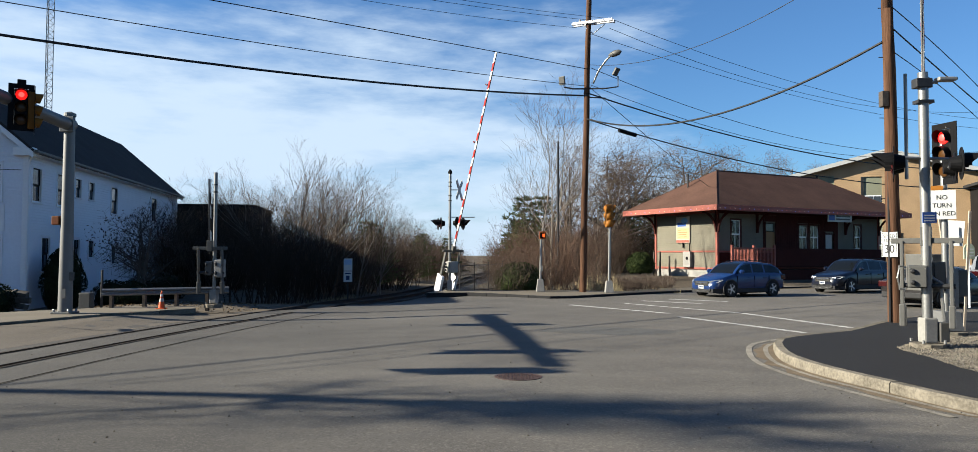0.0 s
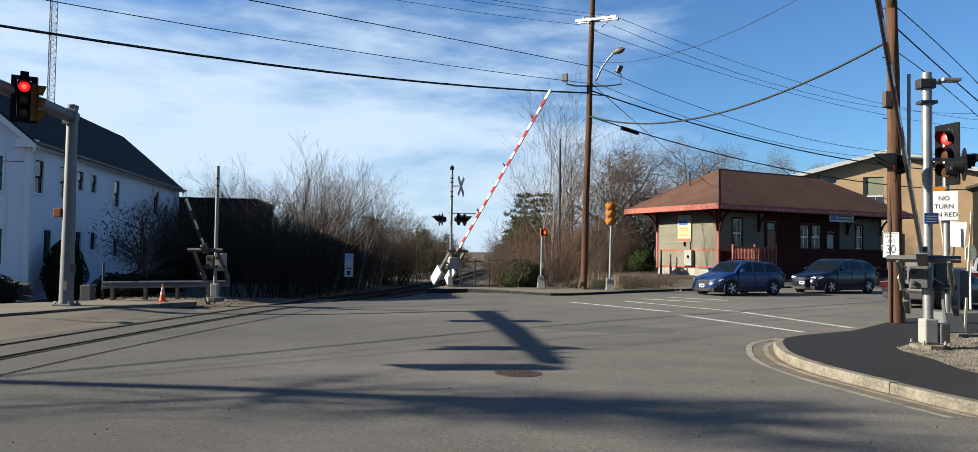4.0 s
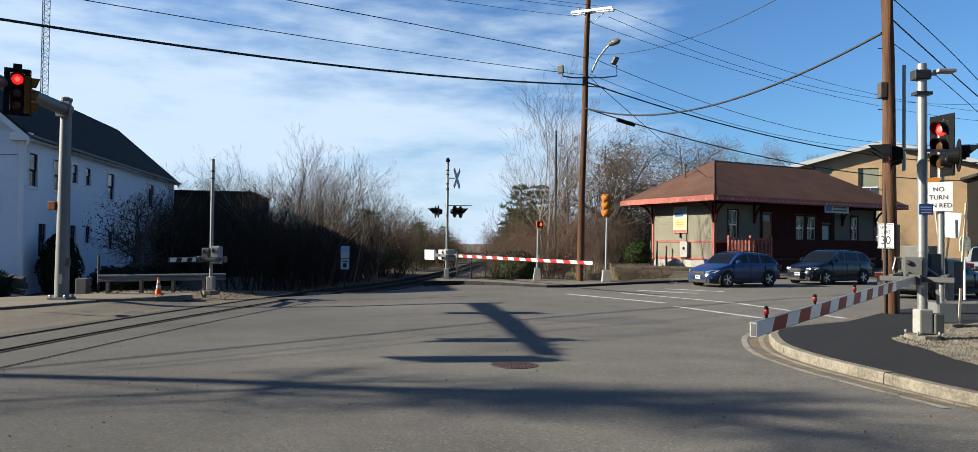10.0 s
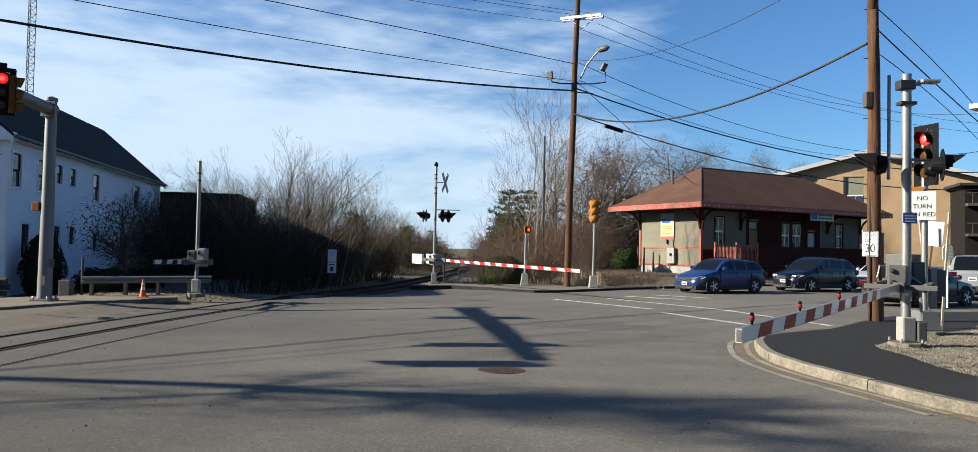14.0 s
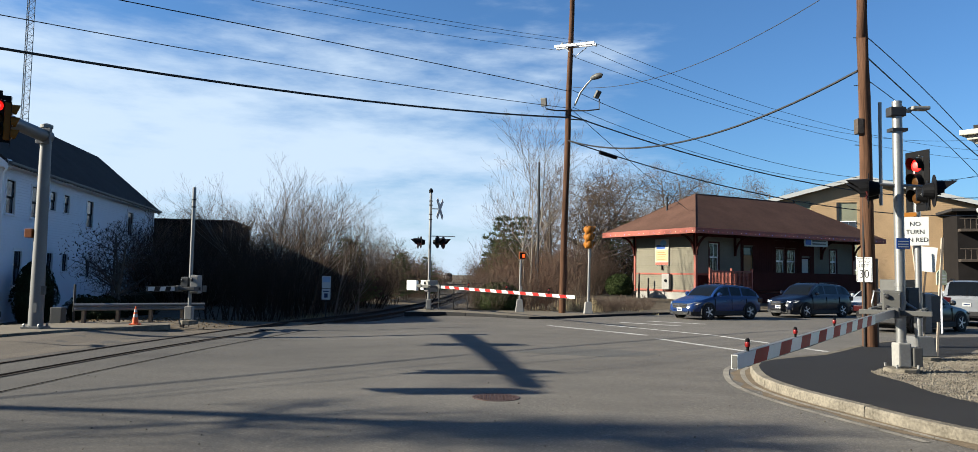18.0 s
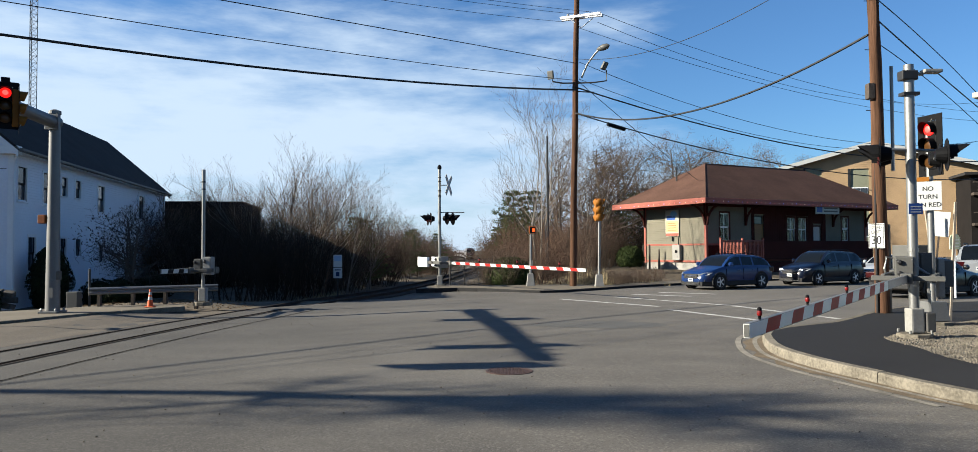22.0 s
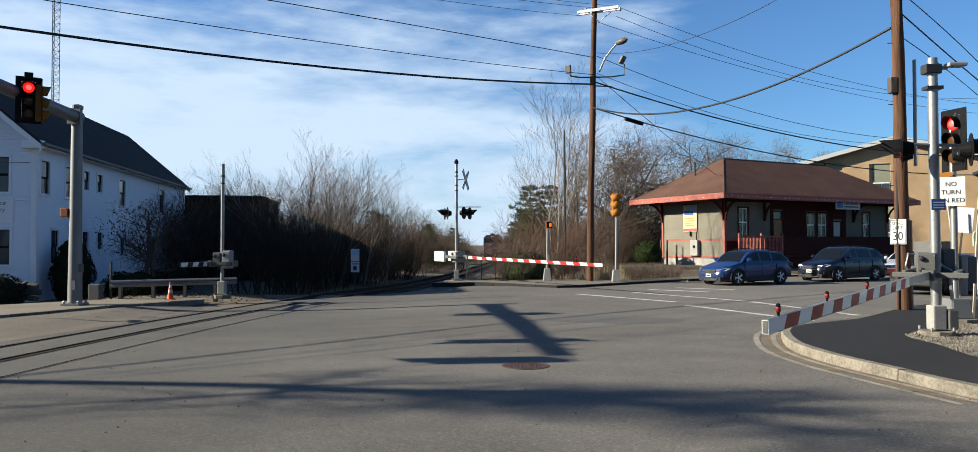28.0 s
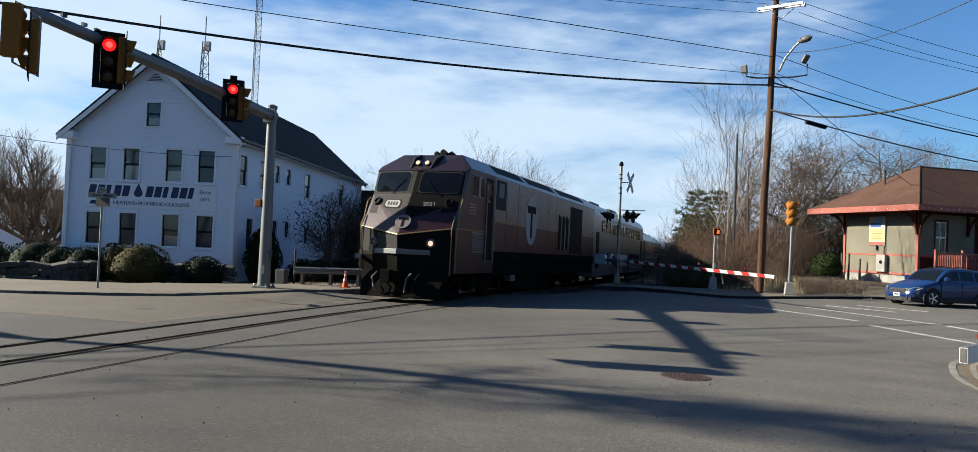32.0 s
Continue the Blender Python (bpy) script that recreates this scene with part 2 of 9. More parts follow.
PAINT = mat("road_paint", (0.55, 0.54, 0.51), 0.8, var=0.5, big=2.5, small=20, bump=0.2)
PAINT_OLD = mat("worn_road_paint", (0.27, 0.245, 0.20), 0.8, var=0.4, big=2.5, small=20, bump=0.2)
DIRT = mat("leaf_litter", (0.085, 0.063, 0.04), 0.95, var=0.4, big=0.5, small=6, bump=0.8, tint=(0.14, 0.108, 0.07))
GRAVEL = mat("gravel", (0.18, 0.157, 0.124), 0.9, var=0.5, big=3, small=45, bump=1.0, rnd=0.1)
BALLAST = mat("ballast", (0.10, 0.092, 0.085), 0.95, var=0.45, big=1.5, small=22, bump=1.0)
GROOVE = mat("groove_black", (0.012, 0.011, 0.011), 1.0, var=0.2, bump=0.2, spec=0.0)
RAILTOP = mat("rail_steel", (0.06, 0.048, 0.042), 0.8, 0.0, spec=0.1, var=0.2, bump=0.1)
TIE = mat("tie_wood", (0.07, 0.055, 0.045), 0.95, var=0.35, big=3, small=20, bump=0.6, rnd=0.25)
IRON = mat("cast_iron", (0.10, 0.06, 0.05), 0.7, 0.4, var=0.3, big=5, small=40, bump=0.5)
SIDING = mat("white_clapboard", (0.97, 1.01, 1.10), 0.55, var=0.05, big=0.5, small=9, bump=0.08)
TRIMW = mat("white_trim", (0.98, 1.0, 1.03), 0.5, var=0.04, big=1, small=12, bump=0.05)
SHINGLE = mat("dark_shingles", (0.036, 0.034, 0.035), 0.95, spec=0.15, var=0.3, big=0.8, small=9, bump=0.5)
BROWNROOF = mat("brown_shingles", (0.115, 0.064, 0.048), 0.95, spec=0.08, var=0.22, big=0.7, small=9, bump=0.5)
GLASS = glassy("window_glass")


def clear_glass(name):
    """Thin clear pane: mostly see-through, with a faint sharp gloss."""
    m = bpy.data.materials.new(name)
    m.use_nodes = True
    nt = m.node_tree
    nt.nodes.remove(nt.nodes["Principled BSDF"])
    tr, gl, mx, fr = (nt.nodes.new(n) for n in ("ShaderNodeBsdfTransparent", "ShaderNodeBsdfGlossy", "ShaderNodeMixShader", "ShaderNodeFresnel"))
    gl.inputs["Roughness"].default_value = 0.03
    nt.links.new(fr.outputs[0], mx.inputs[0]); nt.links.new(tr.outputs[0], mx.inputs[1]); nt.links.new(gl.outputs[0], mx.inputs[2])
    nt.links.new(mx.outputs[0], nt.nodes["Material Output"].inputs["Surface"])
    return m


CLEAR = clear_glass("clear_window_glass")
CURTAIN = mat("pale_blind", (0.62, 0.60, 0.55), 0.8, var=0.1)
CLAP_TAN = mat("tan_clapboard", (0.225, 0.208, 0.162), 0.8, spec=0.08, var=0.12, big=0.8, small=10, bump=0.15)
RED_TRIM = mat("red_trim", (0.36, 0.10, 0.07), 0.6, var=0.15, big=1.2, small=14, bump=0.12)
# the red trim again, darkened to stand in for shade under the depot eaves
RED_SHADED = mat("shaded_red_wood", (0.062, 0.016, 0.013), 0.8, spec=0.08, var=0.2, big=1.2, small=14, bump=0.15)
TANDOOR = mat("ochre_door", (0.36, 0.19, 0.07), 0.6, var=0.12)
STONE = mat("fieldstone", (0.115, 0.10, 0.082), 0.9, var=0.35, big=2.5, small=15, bump=0.8, rnd=0.2)
BRICKT = mat("tan_brick", (0.42, 0.288, 0.165), 0.85, var=0.18, big=0.6, small=16, bump=0.3, rnd=0.12)
POLEW = mat("pole_wood", (0.115, 0.06, 0.036), 0.9, var=0.5, big=5, small=40, bump=0.9, spec=0.1, grain=0.05)
GALV = mat("galvanised_steel", (0.32, 0.32, 0.312), 0.45, 0.65, var=0.12, big=2, small=25, bump=0.08)
ALU = mat("grey_aluminium", (0.22, 0.22, 0.215), 0.5, 0.35, var=0.1, big=2, small=25, bump=0.06)
SAND = mat("kerb_sand", (0.17, 0.127, 0.08), 0.95, var=0.35, big=2.5, small=22, bump=0.5)
OLDRAIL = mat("weathered_guard_rail", (0.24, 0.245, 0.25), 0.55, 0.3, var=0.2, bump=0.1)
BOXGREY = mat("grey_box_paint", (0.115, 0.113, 0.105), 0.55, 0.1, var=0.12, big=3, small=20, bump=0.08)
CASTW = mat("white_casting", (0.34, 0.33, 0.305), 0.55, var=0.14, big=3, small=18, bump=0.15)
YELLOW = mat("signal_yellow", (0.34, 0.125, 0.01), 0.55, var=0.1, big=3, small=20, bump=0.06, spec=0.2)
HYDRANT = mat("hydrant_yellow", (0.48, 0.28, 0.05), 0.7, var=0.3, big=4, small=22, bump=0.1, spec=0.15)
BLACKP = mat("black_plastic", (0.011, 0.011, 0.012), 0.5, var=0.2, bump=0.05, spec=0.05)
DARKM = mat("dark_metal", (0.045, 0.045, 0.047), 0.5, 0.3, var=0.2, bump=0.08)
WIRE = mat("black_cable", (0.012, 0.012, 0.014), 0.6, var=0.1, bump=0)
RED_REFL = mat("gate_red", (0.40, 0.018, 0.014), 0.6, var=0.25, big=2, small=9, bump=0.03, spec=0.12)
WHITE_REFL = mat("gate_white", (0.78, 0.77, 0.74), 0.45, var=0.06, bump=0.03)
SIGNW = mat("sign_white", (0.60, 0.61, 0.60), 0.4, var=0.03, bump=0)
SIGNK = mat("sign_black", (0.015, 0.015, 0.015), 0.4, var=0.05, bump=0)
BLUE = mat("sign_blue", (0.03, 0.10, 0.36), 0.45, var=0.08, bump=0)
NAVY = mat("navy_paint", (0.012, 0.03, 0.10), 0.5, var=0.05, bump=0)
ORANGE = mat("orange_plastic", (0.85, 0.12, 0.02), 0.5, var=0.08, bump=0.05)
LENS_RED = glow("red_lamp", (0.9, 0.012, 0.01), 0.42)
LENS_HOT = glow("red_lamp_core", (1.0, 0.035, 0.03), 1.5)
LENS_DARK = mat("unlit_lens", (0.09, 0.04, 0.012), 0.3, var=0.2, bump=0)
LENS_REDOFF = mat("unlit_red_lens", (0.07, 0.008, 0.008), 0.25, var=0.1, bump=0)
LAMP_RED = mat("red_lamp_plastic", (0.26, 0.012, 0.012), 0.3, var=0.1, bump=0)
HEADLAMP = glow("headlamp", (0.5, 0.36, 0.2), 0.4)
DITCH = glow("ditch_lamp", (0.62, 0.36, 0.25), 0.6)

# ---- mesh helpers ----
class Geo:
    """Collects vertices and faces of one mesh."""

    def __init__(self):
        self.v, self.f = [], []

    def add(self, verts, faces, m=None):
        o = len(self.v)
        self.v += [tuple(m @ Vector(p)) for p in verts] if m is not None else [tuple(p) for p in verts]
        self.f += [tuple(i + o for i in f) for f in faces]
        return self

    def box(self, c, s, m=None):
        x, y, z = (k / 2 for k in s)
        vs = [(c[0] + a * x, c[1] + b * y, c[2] + d * z) for a in (-1, 1) for b in (-1, 1) for d in (-1, 1)]
        return self.add(vs, [(0, 1, 3, 2), (4, 6, 7, 5), (0, 4, 5, 1), (2, 3, 7, 6), (0, 2, 6, 4), (1, 5, 7, 3)], m)

    def span(self, a, b, m=None):
        return self.box([(p + q) / 2 for p, q in zip(a, b)], [abs(q - p) for p, q in zip(a, b)], m)

    def tube(self, p0, p1, r0, r1=None, n=10, caps=True):
        p0, p1 = Vector(p0), Vector(p1)
        r1 = r0 if r1 is None else r1
        d = (p1 - p0)
        if d.length < 1e-6:
            return self
        q = d.to_track_quat("Z", "Y")
        ring = [q @ Vector((math.cos(2 * math.pi * k / n), math.sin(2 * math.pi * k / n), 0)) for k in range(n)]
        vs = [p0 + r * r0 for r in ring] + [p1 + r * r1 for r in ring]
        fs = [(k, (k + 1) % n, n + (k + 1) % n, n + k) for k in range(n)]
        if caps:
            fs += [tuple(reversed(range(n))), tuple(range(n, 2 * n))]
        return self.add(vs, fs)

    def path(self, pts, r, n=6):
        """A tube along points, jointed without gaps."""
        pts = [Vector(p) for p in pts]
        rs = r if isinstance(r, (list, tuple)) else [r] * len(pts)
        vs, fs = [], []
        for i, p in enumerate(pts):
            d = (pts[min(i + 1, len(pts) - 1)] - pts[max(i - 1, 0)])
            q = d.to_track_quat("Z", "Y")
            vs += [p + (q @ Vector((math.cos(2 * math.pi * k / n), math.sin(2 * math.pi * k / n), 0))) * rs[i] for k in range(n)]
        for i in range(len(pts) - 1):
            fs += [(i * n + k, i * n + (k + 1) % n, (i + 1) * n + (k + 1) % n, (i + 1) * n + k) for k in range(n)]
        fs += [tuple(reversed(range(n))), tuple(range(len(vs) - n, len(vs)))]
        return self.add(vs, fs)

    def lathe(self, prof, n=16, m=None):
        """prof: (radius, z) from the bottom up, turned about z."""
        vs = [(r * math.cos(2 * math.pi * k / n), r * math.sin(2 * math.pi * k / n), z) for r, z in prof for k in range(n)]
        fs = [(i * n + k, i * n + (k + 1) % n, (i + 1) * n + (k + 1) % n, (i + 1) * n + k) for i in range(len(prof) - 1) for k in range(n)]
        fs += [tuple(reversed(range(n))), tuple(range(len(vs) - n, len(vs)))]
        return self.add(vs, fs, m)

    def prism(self, poly, z0, z1, m=None):
        """A polygon in xy between two heights."""
        n = len(poly)
        vs = [(x, y, z0) for x, y in poly] + [(x, y, z1) for x, y in poly]
        fs = [(k, (k + 1) % n, n + (k + 1) % n, n + k) for k in range(n)] + [tuple(reversed(range(n))), tuple(range(n, 2 * n))]
        return self.add(vs, fs, m)

    def mesh(self, name, material, bevel=0.0, smooth=False, tri=False):
        me = bpy.data.meshes.new(name)
        me.from_pydata(self.v, [], self.f)
        if bevel or tri:
            bm = bmesh.new()
            bm.from_mesh(me)
            bmesh.ops.recalc_face_normals(bm, faces=bm.faces)
            if tri:
                bmesh.ops.triangulate(bm, faces=bm.faces)
            if bevel:
                ed = [e for e in bm.edges if len(e.link_faces) == 2 and e.calc_face_angle(0) > 0.6]
                bmesh.ops.bevel(bm, geom=ed, offset=bevel, segments=2, affect="EDGES", profile=0.6, clamp_overlap=True)
            bm.to_mesh(me)
            bm.free()
        for mm in (material if isinstance(material, (list, tuple)) else [material]):
            me.materials.append(mm)
        if smooth:
            me.polygons.foreach_set("use_smooth", [True] * len(me.polygons))
            me.set_sharp_from_angle(angle=radians(38))
        me.update()
        return me


def part(name, g, material, parent=None, label="", bevel=0.0, smooth=False, tri=False, m=None):
    """One mesh object under a thing or a part."""
    me = g if isinstance(g, bpy.types.Mesh) else g.mesh(name, material, bevel, smooth, tri)
    ob = new(name, me)
    if parent is not None:
        ob.parent = parent
    if m is not None:
        ob.matrix_basis = m
    if label:
        ob["label"] = label
    return ob


def thing(name, m, label, category, group="", kind=""):
    ob = new(name)
    ob.empty_display_size = 0.2
    ob.matrix_basis = m
    return tagged(ob, label, category, group, kind)


def solid(name, g, material, label, category, group="", kind="", bevel=0.0, smooth=False, tri=False, m=None):
    return tagged(part(name, g, material, None, "", bevel, smooth, tri, m), label, category, group, kind)


def text_mesh(name, body, size, material, depth=0.004, shear=0.0, space=1.0):
    cu = bpy.data.curves.new(name, "FONT")
    cu.body, cu.size, cu.extrude, cu.shear, cu.space_character = body, size, depth, shear, space
    cu.align_x, cu.align_y = "CENTER", "CENTER"
    cu.resolution_u = 3
    ob = bpy.data.objects.new(name, cu)
    scene.collection.objects.link(ob)
    me = bpy.data.meshes.new_from_object(ob.evaluated_get(bpy.context.evaluated_depsgraph_get()))
    me.name = name
    bpy.data.objects.remove(ob)
    me.materials.clear()
    me.materials.append(material)
    return me


def smooth01(a, b, x):
    t = max(0.0, min(1.0, (x - a) / (b - a)))
    return t * t * (3 - 2 * t)


# the centre line of the track: x, y, z
TRACK = [(-9.6, -14, 0), (-9.35, -4, 0), (-9.1, 6, 0), (-8.85, 10, -0.01), (-8.62, 14, -0.045), (-8.35, 18, -0.095), (-7.95, 22, -0.145), (-7.45, 26, -0.185),
         (-6.75, 31, -0.215), (-6.1, 36, -0.31), (-5.35, 43, -0.47), (-4.6, 52, -0.6), (-3.5, 64, -0.68), (-2.4, 80, -0.74), (-1.6, 95, -0.84),
         (-1.1, 110, -1.0), (-0.7, 126, -1.2), (-0.5, 142, -1.4), (-0.45, 175, -1.8), (-0.7, 210, -2.1), (-1.5, 250, -2.3), (-3.2, 300, -2.5), (-6, 360, -2.6), (-14, 450, -2.7), (-40, 600, -2.8), (-90, 760, -2.8), (-170, 950, -2.8), (-280, 1180, -2.8)]


def spline(pts, step):
    """Catmull-Rom through the points, resampled at about even steps."""
    P = [Vector(p) for p in pts]
    out = []
    for i in range(len(P) - 1):
        a, b, c, d = P[max(i - 1, 0)], P[i], P[i + 1], P[min(i + 2, len(P) - 1)]
        n = max(2, int((c - b).length / step))
        for k in range(n):
            t = k / n
            out.append(0.5 * ((2 * b) + (c - a) * t + (2 * a - 5 * b + 4 * c - d) * t * t + (3 * b - a - 3 * c + d) * t ** 3))
    out.append(P[-1])
    return out


RAIL = spline(TRACK, 0.8)
RAIL_S = [0.0]
for _a, _b in zip(RAIL, RAIL[1:]):
    RAIL_S.append(RAIL_S[-1] + (_b - _a).length)


def on_track(s):
    """Place and heading at s metres along the track."""
    i = int(np.searchsorted(RAIL_S, s)) - 1
    i = max(0, min(len(RAIL) - 2, i))
    f = (s - RAIL_S[i]) / (RAIL_S[i + 1] - RAIL_S[i])
    return RAIL[i].lerp(RAIL[i + 1], f), (RAIL[i + 1] - RAIL[i]).normalized()


def track_x(y):
    for a, b in zip(TRACK, TRACK[1:]):
        if a[1] <= y <= b[1]:
            f = (y - a[1]) / (b[1] - a[1])
            return a[0] + f * (b[0] - a[0]), a[2] + f * (b[2] - a[2])
    return (TRACK[0][0], 0) if y < 0 else (TRACK[-1][0], TRACK[-1][2])

# ---- ground, road, pavements ----
# edge of the road, counter-clockwise from behind the camera
ROAD_FAR = [(-9.7, 24.5), (-8.6, 25.6), (-6.6, 28.2), (-4.6, 31.0), (-2.8, 33.6), (-1.0, 34.4), (0.8, 33.0), (2.6, 31.5), (4.0, 32.2), (6.0, 34.0), (8.6, 36.3), (14.0, 40.2),
            (22.0, 44.6), (34.0, 51.0), (60.0, 64.8)]
ROAD_LEFT = [(-60.0, 12.5), (-30.0, 14.6), (-18.5, 15.8), (-16.0, 16.4), (-14.3, 17.2), (-13.0, 18.2), (-12.1, 20.0), (-11.4, 21.8), (-10.3, 23.3)]
CORNER = [(90.0, -34.0), (40.0, -11.5), (20.0, -1.6), (12.0, 3.6), (8.6, 5.6), (6.8, 7.1), (5.78, 8.7), (5.42, 10.1), (5.15, 11.4), (5.1, 12.7), (5.38, 14.0), (5.95, 15.4), (6.95, 16.3), (8.2, 17.15),
          (9.5, 18.6), (11.4, 20.6), (14.5, 22.9), (22.0, 27.2), (40.0, 36.8), (66.0, 50.5)]


def road_z(x, y):
    """The road dips gently towards the rails."""
    tx, tz = track_x(y)
    return tz * smooth01(-3.2, -1.4, x - tx) * smooth01(8.5, 1.8, x - tx) * smooth01(38, 31, y)


def drape(name, poly, lift, material, label, category="road"):
    """A sheet laid on the road: its outline cut into metre cells and bent to the dip."""
    bm = bmesh.new()
    bmesh.ops.triangulate(bm, faces=[bm.faces.new([bm.verts.new((x, y, 0)) for x, y in poly])])
    for ax, lo_, hi_ in ((0, -13, 4), (1, 7, 39)):
        for k in range(lo_, hi_):
            co, no = Vector((0, 0, 0)), Vector((0, 0, 0))
            co[ax], no[ax] = k, 1
            bmesh.ops.bisect_plane(bm, geom=bm.verts[:] + bm.edges[:] + bm.faces[:], plane_co=co, plane_no=no, dist=1e-5)
    for v in bm.verts:
        v.co.z = road_z(v.co.x, v.co.y) + lift
    bmesh.ops.recalc_face_normals(bm, faces=bm.faces)
    if sum(f.normal.z for f in bm.faces) < 0:
        bmesh.ops.reverse_faces(bm, faces=bm.faces)
    me = bpy.data.meshes.new(name)
    bm.to_mesh(me)
    bm.free()
    me.materials.append(material)
    return tagged(part(name, me, material), label, category, kind="structure")


def ground_z(x, y):
    tx, tz = track_x(y)
    z = -0.06 + (road_z(x, y) if y < 31 else 0.0)
    if y > 24:
        # the cutting along the track, and the rise towards the depot
        z += (tz - 0.28) * smooth01(14, 3, abs(x - tx)) * smooth01(26, 38, y)
        z += 0.55 * smooth01(4, 12, x - tx - 2) * smooth01(36, 47, y - 0.35 * max(0, x - 8)) * smooth01(90, 60, y)
    z += -0.42 * smooth01(-13.5, -18, x) * smooth01(17.5, 27, y) * smooth01(120, 60, y)
    z += -1.6 * smooth01(70, 180, y)
    return z + 0.05 * noise.noise(Vector((x * 0.3, y * 0.3, 0))) * smooth01(36, 42, y)


def build_ground():
    g = Geo()
    xs = [-1500, -600, -250, -130, -90, -70] + [-60 + 1.5 * k for k in range(81)] + [70, 90, 130, 250, 600, 1500]
    ys = [-400, -120, -60, -30, -10, 5, 15] + [18 + 1.2 * k for k in range(52)] + [84, 90, 100, 115, 135, 160, 190, 230, 300, 450, 800, 2500]
    nx = len(xs)
    g.v = [(x, y, ground_z(x, y)) for y in ys for x in xs]
    g.f = [(j * nx + i, j * nx + i + 1, (j + 1) * nx + i + 1, (j + 1) * nx + i) for j in range(len(ys) - 1) for i in range(nx - 1)]
    solid("ground", g, DIRT, "brown winter ground of leaf litter and dead grass", "ground", kind="structure", smooth=True)
    poly = [(-60, -60), (90, -60)] + CORNER + [(80, 60), (60.0, 64.8)][:1] + ROAD_FAR[::-1] + ROAD_LEFT[::-1]
    drape("road", poly, 0.0, A_ROAD, "worn grey asphalt road at a level crossing")
    # older, sandy strip beyond the rails
    strip = [(-40, 11.6), (-9.9, 12.8), (-9.3, 18.0), (-8.9, 22.6), (-8.0, 25.2), (-8.6, 25.5), (-9.7, 24.4)] + [(x + 0.12, y - 0.12) for x, y in ROAD_LEFT[::-1][:-1]] + [(-40, 13.6)]
    drape("road_strip", strip, 0.004, A_TAN, "sandy old asphalt beside the rails")


def build_backdrop():
    """A plain dark row of woods and roofs that closes the street behind the viewer."""
    g, rb = Geo(), random.Random(41)
    run = [(-34 + 3.2 * k, -26 - 0.02 * (k - 16) ** 2) for k in range(34)]
    tops = [rb.uniform(6.5, 9.5) for _ in run]
    for (a, b), (c, d), h0, h1 in zip(run, run[1:], tops, tops[1:]):
        g.add([(a, b, -0.2), (c, d, -0.2), (c, d, h1), (a, b, h0), (a, b - 1.5, -0.2), (c, d - 1.5, -0.2), (c, d - 1.5, h1), (a, b - 1.5, h0)],
              [(0, 3, 2, 1), (4, 5, 6, 7), (3, 7, 6, 2), (0, 1, 5, 4)])
    solid("backdrop", g, DIRT, "plain dark backdrop closing the street behind the viewer", "backdrop", kind="structure")


def along(poly, step):
    """Even points along a polyline with their directions."""
    out = []
    for a, b in zip(poly, poly[1:]):
        a, b = Vector((*a, 0)), Vector((*b, 0))
        n = max(1, round((b - a).length / step))
        out += [(a.lerp(b, k / n), (b - a).normalized(), (b - a).length / n) for k in range(n)]
    return out


def kerb(owner, poly, height, w=0.16, length=1.0, material=None, flip=1):
    pts = [Vector((*p, 0)) for p in poly]
    for a, b in zip(pts, pts[1:]):
        n = max(1, round((b - a).length / length))
        for k in range(n):
            p, q = a.lerp(b, k / n), a.lerp(b, (k + 1) / n)
            d = (q - p).normalized()
            L = (q - p).length
            side = Vector((-d.y, d.x, 0)) * flip
            ang = math.degrees(math.atan2(d.y, d.x))
            c = (p + q) / 2 + side * w / 2
            g = Geo().box((0, 0, 0), (L - 0.012, w, height + 0.1))
            part("kerb_stone", g, material or GRANITE, owner, bevel=0.018, m=pose(c.x, c.y, height / 2 - 0.05 + random.uniform(-0.006, 0.006), 0, 0, ang + random.uniform(-0.4, 0.4)))


def long_kerb(owner, poly, height, w, per, material):
    """Long kerb stones, each bent along several points of the line, with a chamfered edge."""
    outer, inner = offset(poly, 0.0), offset(poly, -w)
    for i in range(0, len(poly) - 1, per):
        j = min(i + per, len(poly) - 1)
        g = Geo()
        dz = random.uniform(-0.006, 0.006)
        for k in range(i, j + 1):
            a, b = Vector((*outer[k], 0)), Vector((*inner[k], 0))
            if k in (i, j):
                n = j if k == i else i
                step = (Vector((*outer[k + (1 if n > k else -1)], 0)) - a).normalized() * 0.006
                a, b = a + step, b + step
            c = (b - a) * (0.022 / w)
            wob = random.uniform(-0.004, 0.004)
            g.v += [(a.x, a.y, -0.1), (a.x + wob, a.y, height - 0.03 + dz), (a.x + c.x, a.y + c.y, height + dz), (b.x, b.y, height + dz), (b.x, b.y, -0.1)]
        m = j - i + 1
        g.f = [(5 * k + q, 5 * k + 5 + q, 5 * k + 6 + q, 5 * k + 1 + q) for k in range(m - 1) for q in range(4)]
        g.f += [(0, 1, 2, 3, 4), tuple(5 * m - 1 - q for q in range(5))]
        part("kerb_stone", g, material, owner)


def offset(poly, d):
    out = []
    for i, p in enumerate(poly):
        a, b = Vector(poly[max(i - 1, 0)]), Vector(poly[min(i + 1, len(poly) - 1)])
        t = (b - a).normalized()
        out.append((p[0] - t.y * d, p[1] + t.x * d))
    return out


def round_poly(poly, step=0.7):
    return [(p.x, p.y) for p in spline([(*p, 0) for p in poly], step)]


